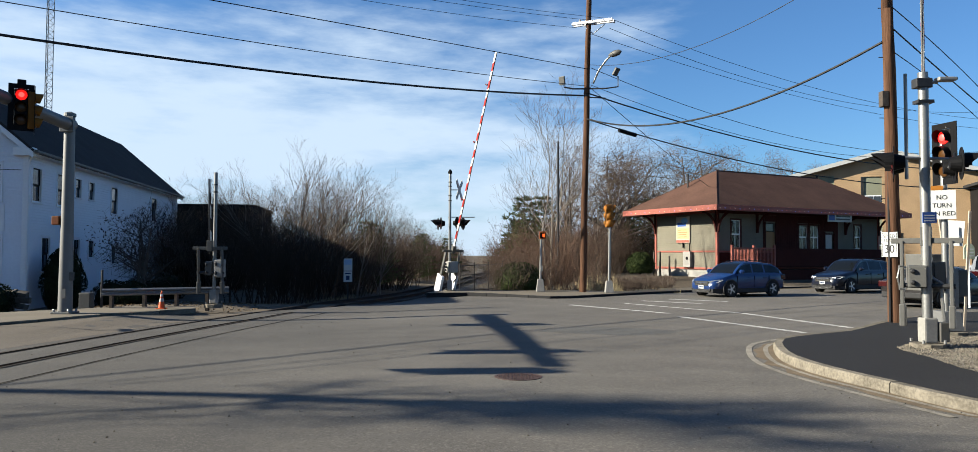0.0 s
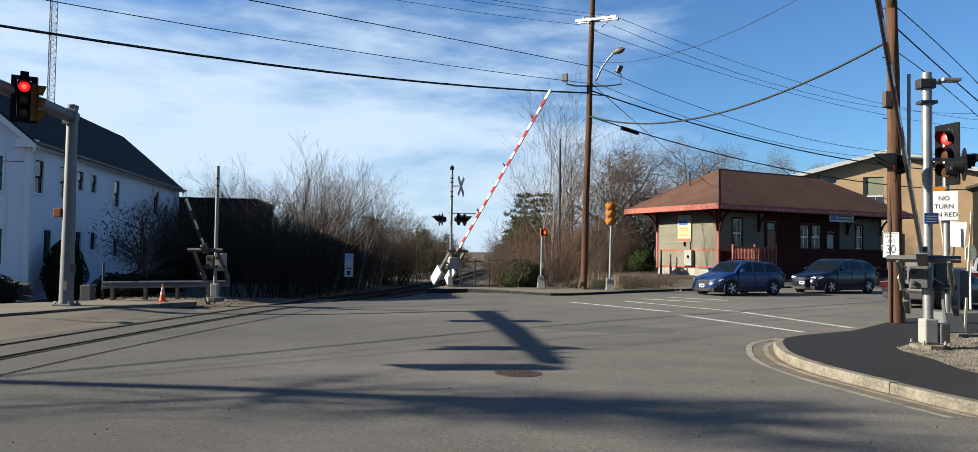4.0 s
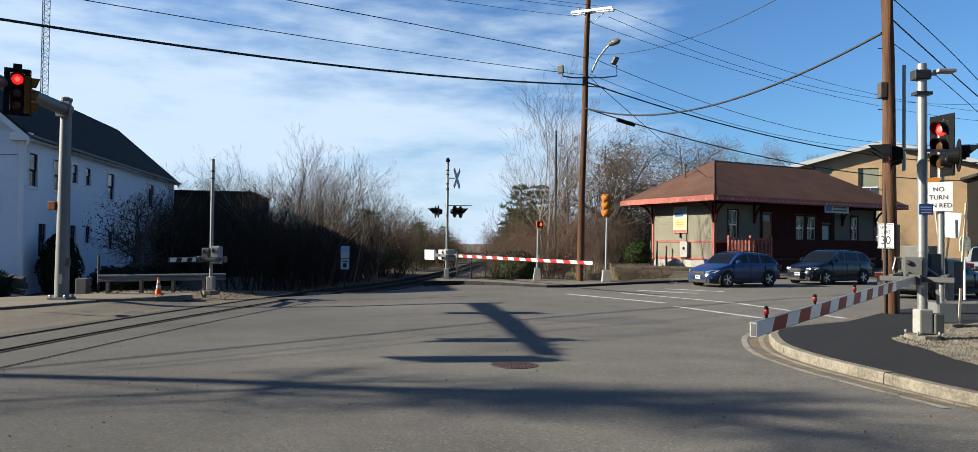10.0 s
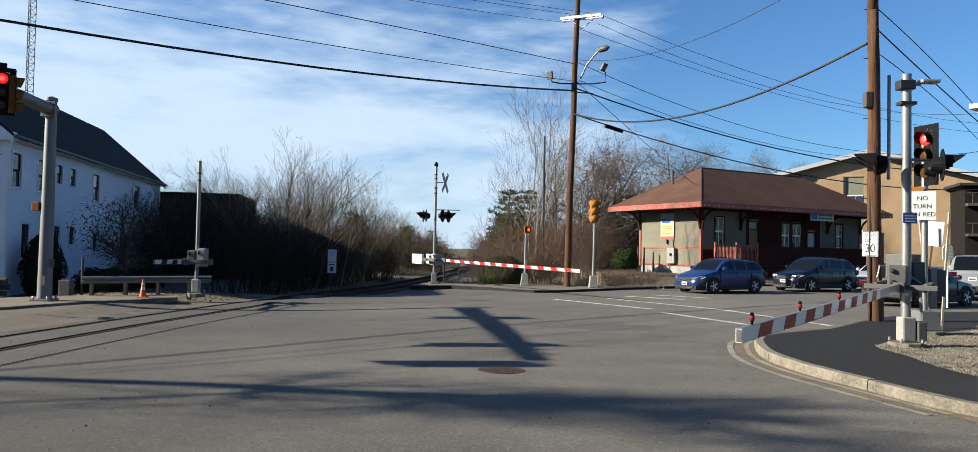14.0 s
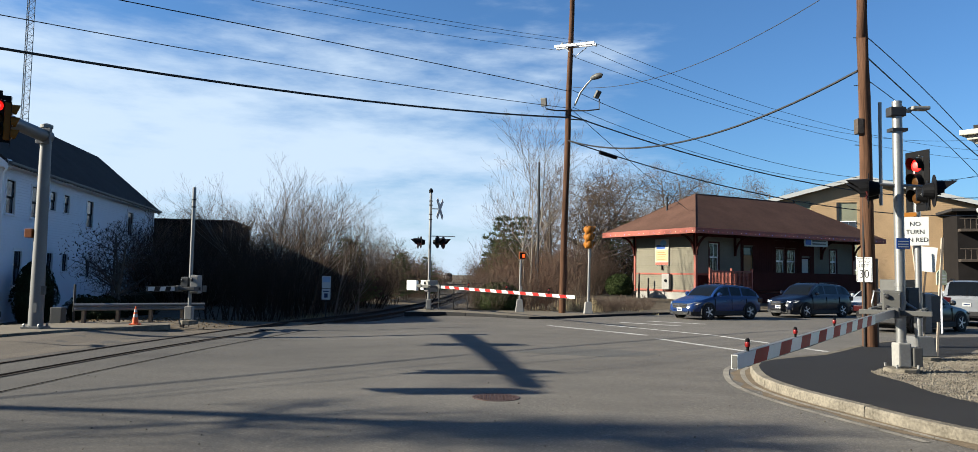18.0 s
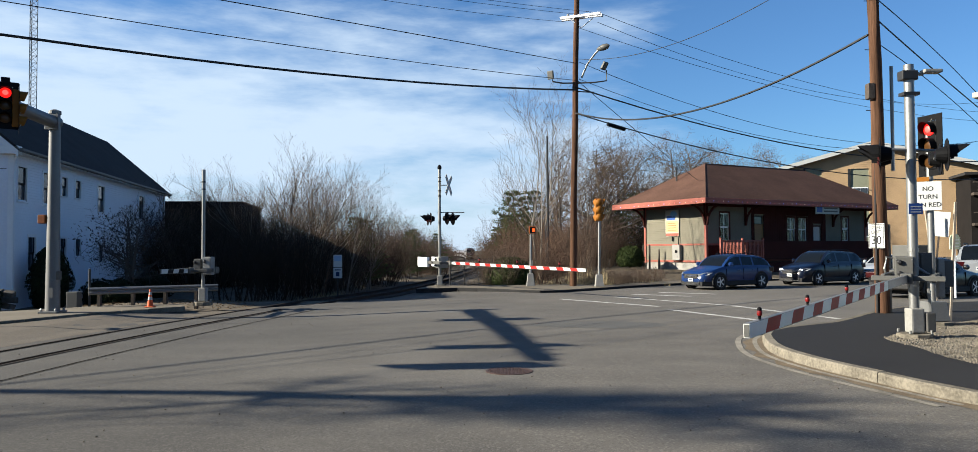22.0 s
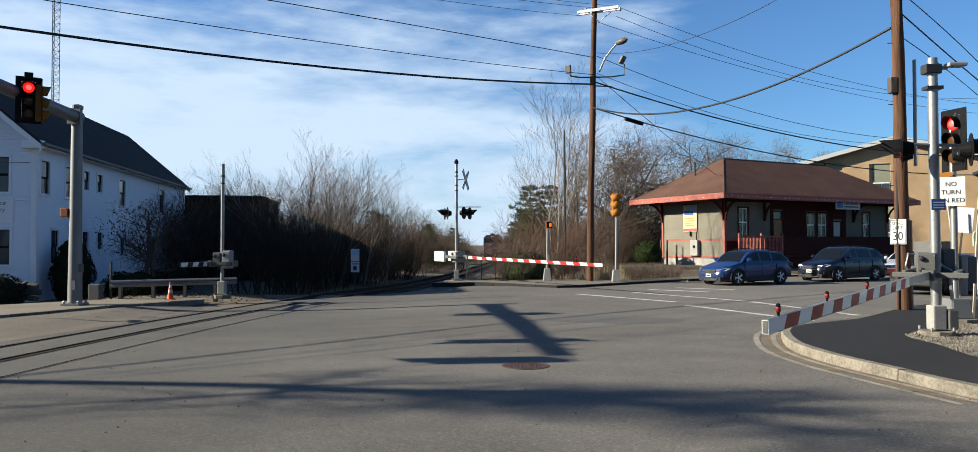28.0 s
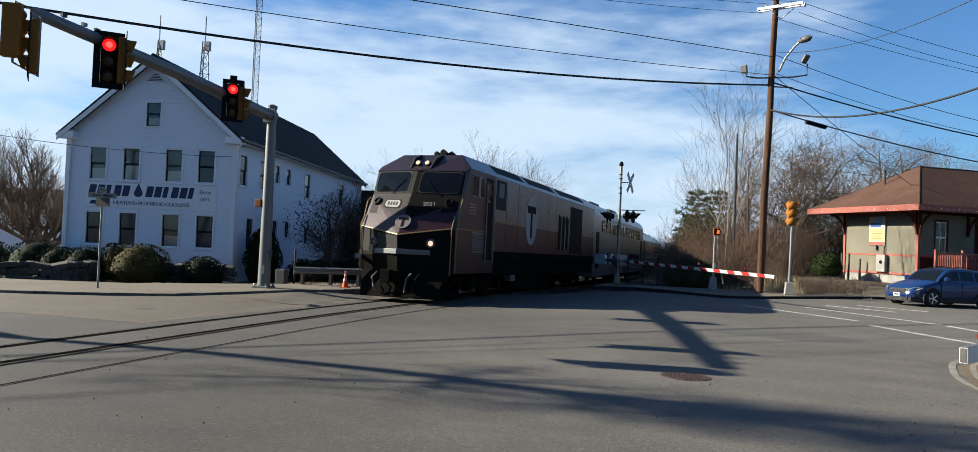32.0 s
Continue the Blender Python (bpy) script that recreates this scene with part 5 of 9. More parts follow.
def build_poles():
    p = upole(U, (4.82, 35.2, 16.6), 0.17, 0.115, "tall leaning wooden utility pole with a white crossarm and lamps")
    for s in (-0.11, 0.17):
        part("crossarm", Geo().box((0.52, s, 12.93), (2.0, 0.1, 0.13)), TRIMW, p, "white double crossarm", bevel=0.01, m=pose(0, 0, 0, 0, 0, -24))
    for x in (-0.35, -0.05, 1.3):
        ins = Geo().lathe([(0.03, 0), (0.06, 0.05), (0.05, 0.12), (0.02, 0.16)], 8)
        part("insulator", ins, CASTW, p, m=pose(0.25 + x, 0.1, 13.0))
    for s in (-1, 1):
        part("arm_brace", Geo().tube((0.5, -0.16, 12.4), (0.5 + s * 0.55, -0.16, 12.85), 0.025, n=6), TRIMW, p)
    lamp = part("lamp_arm", Geo().path([(0.5, -0.1, 10.0), (0.75, -0.3, 10.6), (1.05, -0.5, 11.0), (1.25, -0.65, 11.2)], 0.045, 8), GALV, p, "curved street lamp arm", smooth=True)
    g = Geo().lathe([(0.05, -0.35), (0.12, -0.2), (0.15, 0.0), (0.13, 0.2), (0.04, 0.32)], 12, pose(1.45, -0.78, 11.28, 82, 0, 50))
    part("lamp_head", g, BOXGREY, lamp, "grey street lamp head", smooth=True)
    for x, y, z, turn in ((-1.0, -0.2, 9.9, -35), (1.55, -0.35, 10.3, 40)):
        arm = part("floodlight_arm", Geo().path([(0.4, -0.1, 9.75), (x * 0.6 + 0.16, y, 9.72), (x + 0.1, y, 9.8), (x + 0.1, y, z)], 0.035, 6), DARKM, p)
        part("floodlight", Geo().box((0, 0, 0), (0.3, 0.12, 0.4)), BOXGREY, arm, "grey floodlight", bevel=0.03, m=pose(x, y - 0.05, z + 0.2, 35 if x > 0 else 10, 0, turn))
    part("bracket_bar", Geo().tube((0.1, -0.1, 9.35), (1.1, -0.1, 9.3), 0.03, n=6), DARKM, p)
    p = upole(UR, (10.35, 19.12, 13.2), 0.18, 0.12, "brown wooden utility pole at the pavement edge")
    part("conduit", Geo().tube((-0.19, -0.1, 0.0), (-0.14, -0.1, 12.6), 0.028, n=6), DARKM, p)
    part("conduit", Geo().tube((0.2, 0.05, 0.0), (0.2, 0.05, 2.3), 0.07, n=8), BOXGREY, p, "grey cable guard")
    part("switch_box", Geo().box((-0.25, -0.08, 5.78), (0.16, 0.2, 0.4)), TIE, p, bevel=0.01)
    for z in (3.2, 4.3, 5.3, 6.9, 8.2):
        part("step_bolt", Geo().tube((-0.32, 0, z), (-0.12, 0, z), 0.012, n=5), DARKM, p)
    g = Geo().tube((0.33, -0.05, 3.7), (0.34, -0.05, 6.45), 0.045, n=8)
    part("standpipe", g, GALV, p)
    # speed limit sign on that pole
    sg = thing("speed_limit_sign", pose(10.325, 19.105, 1.83, 0, 0, -67), "white speed limit 30 sign on the wooden pole", "road sign")
    part("plate", Geo().span((-0.235, -0.012, 0), (0.235, 0, 0.64)), SIGNW, sg, bevel=0.004)
    g = Geo()
    for a, b in (((-0.215, 0.02), (0.215, 0.032)), ((-0.215, 0.608), (0.215, 0.62)), ((-0.215, 0.032), (-0.203, 0.608)), ((0.203, 0.032), (0.215, 0.608))):
        g.span((a[0], -0.0155, a[1]), (b[0], -0.0125, b[1]))
    part("border", g, SIGNK, sg)
    for body, size, z in (("SPEED", 0.125, 0.53), ("LIMIT", 0.125, 0.415), ("30", 0.31, 0.20)):
        part("lettering", text_mesh("lettering", body, size, SIGNK, 0.002), SIGNK, sg, m=pose(0, -0.016, z, 90))
    # slender dark mast among the trees by the track
    mp_ = thing("antenna_mast", pose(3.98, 42.6, 0.0), "slender dark metal mast rising among bare trees", "mast")
    part("tube", Geo().tube((0, 0, -0.3), (0, 0, 5.4), 0.06, n=8), DARKM, mp_)
    part("whip", Geo().tube((0, 0, 5.4), (0, 0, 8.4), 0.075, 0.05, n=8), DARKM, mp_)
    # poles out of sight that carry the wires on
    upole(PL, PL + Vector((0, 0, 12.4)), 0.2, 0.14, "wooden utility pole down the street")
    upole(PR, PR + Vector((0, 0, 12.5)), 0.2, 0.14, "wooden utility pole beyond the depot")
    W = "black overhead wire strung between wooden poles"
    H3 = Vector((0.3, 0, 0))
    # street side to the left: height at the pole, height at the far pole, sag, thickness
    for dx, zu, zl, sag, r in ((-0.55, 12.73, 10.13, 1.39, 0.009), (0.55, 13.06, 10.25, 1.33, 0.009), (1.1, 13.18, 10.43, 1.33, 0.009), (0.05, 10.71, 7.34, -0.19, 0.017), (0.05, 9.89, 8.28, 0.81, 0.014)):
        wire("overhead_wire", PL + Vector((0, dx * 0.6, zl)), U + H3 + Vector((dx, 0, zu)), sag, r, W)
    wire("overhead_cable", PL + Vector((0, 0, 8.46)), U + Vector((0.2, -0.2, 9.40)), 1.52, 0.04, "thick black cable bundle strung to the wooden pole")
    # on past the depot
    for dx, zu, zr, sag, r in ((1.1, 13.17, 11.04, 1.58, 0.012), (1.0, 12.72, 12.9, 2.42, 0.012), (0.0, 12.48, 10.43, 1.31, 0.012), (0.1, 10.79, 10.28, 2.71, 0.015), (0.1, 9.96, 10.68, 2.89, 0.013)):
        wire("overhead_wire", U + H3 + Vector((dx, 0, zu)), PR + Vector((0, -dx, zr)), sag, r, W)
    wire("overhead_cable", U + Vector((0.2, -0.2, 9.53)), PR + Vector((0, 0, 7.94)), 1.73, 0.035, "thick black cable bundle strung to the wooden pole")
    wire("overhead_cable", U + Vector((0.2, -0.2, 8.28)), UR + Vector((-0.22, 0, 7.30)), 1.06, 0.035, "black cable sagging between two wooden poles")
    wire("overhead_cable", U + Vector((0.2, -0.2, 8.27)), PR + Vector((-6, -6, 5.8)), 1.39, 0.03, "black cable strung past the depot roof")
    wire("overhead_wire", U + Vector((0.3, 0, 9.9)), (15.2, 49.0, 5.9), 0.1, 0.016, W)
    wire("overhead_wire", U + Vector((0.3, 0, 10.94)), UR + Vector((-0.15, 0, 9.93)), 0.98, 0.012, W)
    wire("service_wire", (-30.5, 22.7, 6.0), (-18.25, 28.85, 5.1), 0.35, 0.012, "thin service wire strung to the white house")
    spl = Vector((4.66, 35.1, 8.12)).lerp(Vector((38, 50.5, 6.2)), 0.06)
    solid("cable_splice", Geo().tube(spl + Vector((-0.35, -0.16, -0.08)), spl + Vector((0.55, 0.25, -0.26)), 0.1, n=10), BLACKP, "black splice case hung on the cable", "splice case", smooth=True)
    far = Vector((22, 30, 0))
    for z0, z1, sag, r in ((7.81, 6.36, 0.07, 0.02), (8.36, 6.34, -0.26, 0.014), (7.16, 5.23, -0.3, 0.012)):
        wire("overhead_wire", UR + Vector((-0.1, 0, z0)), far + Vector((0, 0, z1)), sag, r, W)
    wire("overhead_wire", UR + Vector((0, 0, 12.9)), Vector((-32, 6, 15.5)), 0.8, 0.012, W)


def hood_shell(r, depth, a0, a1, n, z=0.0, thick=0.93):
    """Curved hood round a lens, open below, its depth by angle."""
    g = Geo()
    for i in range(n + 1):
        a = radians(a0 + (a1 - a0) * i / n)
        c, s, d = math.cos(a), math.sin(a), depth(a)
        g.v += [(r * c, 0, z + r * s), (r * c, -d, z + r * s), (r * thick * c, -d, z + r * thick * s), (r * thick * c, 0, z + r * thick * s)]
    for i in range(n):
        o = 4 * i
        g.f += [(o + j, o + 4 + j, o + 4 + (j + 1) % 4, o + (j + 1) % 4) for j in range(4)]
    g.f += [(0, 1, 2, 3), (4 * n + 3, 4 * n + 2, 4 * n + 1, 4 * n)]
    return g


def signal_head(parent, m, lit=True, plate=True, body=None, domed=False):
    """Three-lamp signal head facing -y, centred on m."""
    body = body or BLACKP
    h = part("signal_head", Geo().box((0, 0.09, 0), (0.34, 0.18, 1.07)), body, parent, bevel=0.03, m=m)
    if domed:
        for z in (0.355, 0.0, -0.355):
            part("rear_dome", Geo().lathe([(0.175, 0.0), (0.17, 0.05), (0.13, 0.11), (0.06, 0.145), (0.01, 0.15)], 16), body, h, smooth=True, m=pose(0, 0.17, z, -90))
    if plate:
        g = Geo()
        for x0, x1, z0, z1 in ((-0.32, -0.17, -0.67, 0.67), (0.17, 0.32, -0.67, 0.67), (-0.17, 0.17, 0.535, 0.67), (-0.17, 0.17, -0.67, -0.535)):
            g.span((x0, 0.005, z0), (x1, 0.02, z1))
        part("backplate", g, BLACKP, h, "black louvred backplate")
    for k, z in enumerate((0.355, 0.0, -0.355)):
        mtl = LENS_RED if (lit and k == 0) else (LENS_REDOFF if k == 0 else LENS_DARK)
        part("lens", Geo().lathe([(0.148, 0), (0.14, 0.02), (0.09, 0.045), (0.02, 0.055)], 20), mtl, h, smooth=True, m=pose(0, 0.0, z, 90))
        if lit and k == 0:
            part("lens_core", Geo().lathe([(0.075, 0.05), (0.06, 0.058), (0.02, 0.064)], 16), LENS_HOT, h, smooth=True, m=pose(0, 0.0, z, 90))
        g = hood_shell(0.165, lambda a: 0.21 - 0.06 * (1 - math.sin(a)), -35, 215, 14, z)
        part("visor", g, body, h, smooth=True)
    return h


def build_left_signal():
    P = Vector((-12.52, 22.0, 0.07))
    s = thing("traffic_signal_mast", pose(*P), "grey steel mast arm with four traffic signal heads, red lit", "traffic signal")
    part("pole", Geo().path([(0, 0, 0.05), (0, 0, 2.5), (0.0, 0, 5.9)], [0.20, 0.175, 0.145], 20), ALU, s, "tapered grey steel pole", smooth=True)
    part("pole_cap", Geo().lathe([(0.17, 5.86), (0.17, 5.95), (0.05, 6.0)], 16), ALU, s)
    bp = part("base_plate", Geo().box((0, 0, 0.03), (0.55, 0.55, 0.06)), ALU, s, bevel=0.01)
    for a in (-0.21, 0.21):
        for b in (-0.21, 0.21):
            part("anchor_bolt", Geo().lathe([(0.035, 0.05), (0.035, 0.11), (0.02, 0.14)], 8), GALV, bp, m=pose(a, b, 0))
    part("handhole_cover", Geo().box((0.05, -0.185, 0.6), (0.12, 0.02, 0.28)), ALU, s)
    for z in (1.0, 2.2, 2.6, 3.1, 3.25):
        part("strap_band", Geo().lathe([(0.2 - z * 0.012, z), (0.2 - z * 0.012, z + 0.03)], 18), GALV, s)
    tip = Vector((-11.27, 11.25, 5.70)) - P
    arm = part("mast_arm", Geo().path([(0, 0.1, 5.62), (0.03, -0.5, 5.62), tip * 0.5 + Vector((0, 0, 2.86)), tip], [0.185, 0.18, 0.155, 0.11], 16), ALU, s, "long tapered mast arm", smooth=True)
    part("arm_flange", Geo().box((0.02, -0.17, 5.6), (0.4, 0.1, 0.45)), ALU, s, bevel=0.01)

    def on_arm(y):
        f = (y - P.y) / (tip.y)
        return Vector((tip.x * f, tip.y * f, 5.62 + (tip.z - 5.62) * f))
    HS = Matrix.Scale(0.885, 4)
    a = signal_head(s, pose(0.727, -3.45, 5.45, 0, 0, 32) @ HS)
    part("head_cap", Geo().box((0, 0.08, 0.7), (0.22, 0.2, 0.2)), BLACKP, a, bevel=0.02)
    signal_head(s, pose(0.929, -3.2, 5.393, 0, 0, 122) @ HS, lit=False, body=YELLOW)
    signal_head(s, pose(1.276, -8.9, 5.221, 0, 0, 40) @ HS)
    signal_head(s, pose(1.533, -8.7, 5.228, 0, 0, 131) @ HS, lit=False, body=YELLOW)
    signal_head(s, pose(1.316, -11.25, 5.141, 0, 0, 205) @ HS, lit=False, plate=False, body=YELLOW)
    signal_head(s, pose(1.40, -11.0, 4.95, 0, 0, -47) @ HS, lit=False, body=YELLOW)
    part("end_bracket", Geo().path([on_arm(11.4), Vector((1.52, -10.9, 5.55)), Vector((1.32, -11.25, 5.68)), Vector((1.32, -11.25, 4.60)), Vector((1.52, -10.9, 4.42)), Vector((1.52, -10.9, 5.5))], 0.025, 6), GALV, s)
    for k, y in enumerate((12.0, 12.6, 13.0, 13.6)):
        q = on_arm(y)
        part("detector", Geo().box((q.x, q.y, q.z + 0.19), (0.06, 0.11, 0.07)).tube((q.x, q.y, q.z + 0.05), (q.x, q.y, q.z + 0.17), 0.014, n=6), CASTW if k == 1 else DARKM, s)
    # walk signal on the pole
    part("walk_signal", Geo().box((-0.28, -0.05, 2.75), (0.22, 0.2, 0.26)), ORANGE_D, s, "yellow walk signal box", bevel=0.02)
    part("push_button", Geo().box((0.2, -0.05, 1.1), (0.1, 0.12, 0.25)), BOXGREY, s, bevel=0.01)


def flasher_pair(parent, m, on=True):
    """Two hooded black crossing lamps on a crossbar, facing -y."""
    bar = part("crossbar", Geo().tube((-0.5, 0.05, 0), (0.5, 0.05, 0), 0.03, n=8), GALV, parent, m=m)
    for x in (-0.38, 0.38):
        part("target", Geo().lathe([(0.30, 0), (0.30, 0.012)], 28), BLACKP, bar, "black round target", m=pose(x, -0.05, 0, 90))
        part("lamp_case", Geo().lathe([(0.11, -0.2), (0.16, -0.03), (0.16, 0.0)], 16), BLACKP, bar, m=pose(x, -0.07, 0, 90))
        part("lens", Geo().lathe([(0.14, 0), (0.1, 0.03), (0.02, 0.045)], 16), LENS_REDOFF, bar, m=pose(x, -0.068, 0, 90))
        g = hood_shell(0.185, lambda t: 0.36 * (0.35 + 0.65 * max(0, math.sin(t))), -20, 200, 12)
        part("hood", g, BLACKP, bar, m=pose(x, -0.07, 0))
    return bar


def gate_arm(parent, L, gray, wide, deep, lamps, weight, cols=None, taper=1.0, ls=1.0):
    """Striped gate arm along +x from its pivot; counterweight channels behind. Returns the moving part."""
    y0 = 0.4
    arm = part("gate_arm", Geo().span((0.74, -0.09, -0.09), (1.1, 0.09, 0.09)), BOXGREY, parent, "striped swinging gate arm", bevel=0.01)
    part("pivot_shaft", Geo().tube((0, -y0 - 0.06, 0), (0, y0 + 0.06, 0), 0.045, n=10), DARKM, arm)
    part("crossbar", Geo().span((0.79, -y0 - 0.18, -0.045), (0.89, y0 + 0.18, 0.045)), BOXGREY, arm, "grey steel crossbar", bevel=0.01)
    for s in (-1, 1):
        part("side_channel", Geo().span((-weight, s * y0 - 0.03, -0.075), (0.84, s * y0 + 0.03, 0.075)), BOXGREY, arm, "grey steel side channel", bevel=0.012)
        if weight > 1:
            part("counterweight", Geo().span((-weight - 0.15, s * y0 - 0.07, -0.24), (-0.42, s * y0 + 0.07, 0.24)), TRIMW, arm, "white counterweight", bevel=0.02)
        else:
            part("counterweight", Geo().span((-weight - 0.02, s * y0 - 0.05, -0.11), (-weight + 0.4, s * y0 + 0.05, 0.11)), BOXGREY, arm, bevel=0.02)
    wd = lambda x: wide * (1 - (1 - taper) * x / L)

    def stick(x0, x1, d, lo=-0.5, hi=0.5, out=0.0, s0=0.0, s1=0.0):
        a, b = wd(x0), wd(x1)
        return Geo().add([(x0, -d / 2, a * lo - out), (x1, -d / 2, b * lo - out), (x1, d / 2, b * lo - out), (x0, d / 2, a * lo - out), (x0 - s0, -d / 2, a * hi + out), (x1 - s1, -d / 2, b * hi + out), (x1 - s1, d / 2, b * hi + out), (x0 - s0, d / 2, a * hi + out)],
                         [(3, 2, 1, 0), (4, 5, 6, 7), (0, 1, 5, 4), (1, 2, 6, 5), (2, 3, 7, 6), (3, 0, 4, 7)])
    part("tube_section", stick(1.0, gray, deep, -0.45, 0.45), ALU, arm, "bare aluminium arm section")
    n = round((L - gray) / 0.406)
    st = (L - gray) / n
    for k in range(n):
        part("stripe", stick(gray + k * st, gray + (k + 1) * st, deep, s0=0.09 * (k > 0), s1=0.09 * (k < n - 1)), (cols or (WHITE_REFL, RED_REFL))[(n - 1 - k) % 2], arm)
    for lo, hi, nm in ((-0.5, -0.5, "underside"), (0.5, 0.5, "top_edge")):
        part(nm, stick(gray, L, deep - 0.004, lo, hi, 0.003), ALU, arm, "bare aluminium edge of the arm")
    wide = wd(L)
    part("end_cap", Geo().span((L, -deep / 2 + 0.006, -wide / 2 + 0.006), (L + 0.004, deep / 2 - 0.006, wide / 2 - 0.006)), BOXGREY, arm)
    for f in lamps:
        lx = L - f
        ww = wd(lx)
        top = ww / 2
        at = pose(lx, 0, top)
        lp = part("arm_lamp", Geo().lathe([(0.06 * ls, 0), (0.06 * ls, 0.02 * ls), (0.03 * ls, 0.035 * ls), (0.034 * ls, 0.12 * ls), (0.05 * ls, 0.14 * ls)], 12, at), BLACKP, arm, "red arm lamp with a black foot and cap")
        part("lamp_lens", Geo().lathe([(0.046 * ls, 0.14 * ls), (0.06 * ls, 0.16 * ls), (0.062 * ls, 0.235 * ls), (0.05 * ls, 0.255 * ls)], 16, at), LAMP_RED, lp, smooth=True)
        part("lamp_top", Geo().lathe([(0.052 * ls, 0.255 * ls), (0.050 * ls, 0.31 * ls), (0.02 * ls, 0.335 * ls)], 12, at), BLACKP, lp)
        part("cable_loop", Geo().path([(lx - 0.16, 0, -ww / 2), (lx - 0.1, 0, -ww / 2 - 0.022), (lx - 0.02, 0, -ww / 2 - 0.024), (lx + 0.05, 0, -ww / 2)], 0.009, 5), WIRE, lp)
    cab = [(gray - 0.4, 0, -wide / 2), (L * 0.5, 0, -wide / 2 - 0.015), (L * 0.62, 0, -wide / 2 - 0.008), (L * 0.75, 0, -wide / 2 - 0.012), (L - 0.3, 0, -wide / 2)]
    part("arm_cable", Geo().path(cab, 0.012, 5), WIRE, arm)
    return arm


def gate_box(parent, m, white=False):
    col = CASTW if white else BOXGREY
    b = part("gate_machine", Geo().box((0, 0, 0), (0.42, 0.46, 0.56)), col, parent, "cast gate machine box", bevel=0.03, m=m)
    part("cover", Geo().box((0, -0.28, 0.0), (0.38, 0.05, 0.5)), col, b, bevel=0.015)
    for z in (-0.14, 0.14):
        part("knob", Geo().lathe([(0.06, 0), (0.06, 0.06), (0.03, 0.09)], 10), DARKM, b, m=pose(-0.1, -0.3, z, 90))
    for x in (-0.21, 0.21):
        part("bolt", Geo().lathe([(0.02, 0), (0.02, 0.03)], 6), GALV, b, m=pose(x * 0.8, -0.305, 0.2, 90))
    return b


def mast(parent, h, r=0.065):
    part("mast", Geo().tube((0, 0, 0.3), (0, 0, h), r, n=16), GALV, parent, "galvanised steel mast", smooth=True)
    f = part("mast_base", Geo().box((0, 0, 0.33), (0.25, 0.25, 0.46)), CASTW, parent, "pale cast mast base", bevel=0.03)
    for a in (-1, 1):
        for b in (-1, 1):
            part("bolt", Geo().lathe([(0.025, 0), (0.025, 0.06)], 6), GALV, f, m=pose(a * 0.2, b * 0.2, 0.1))
    part("footing", Geo().prism([(0.31 * math.cos(k * math.pi / 4 + 0.4), 0.31 * math.sin(k * math.pi / 4 + 0.4)) for k in range(8)], -0.05, 0.09), GRANITE, parent, "rust-stained concrete footing", bevel=0.02)


ARMS = {}


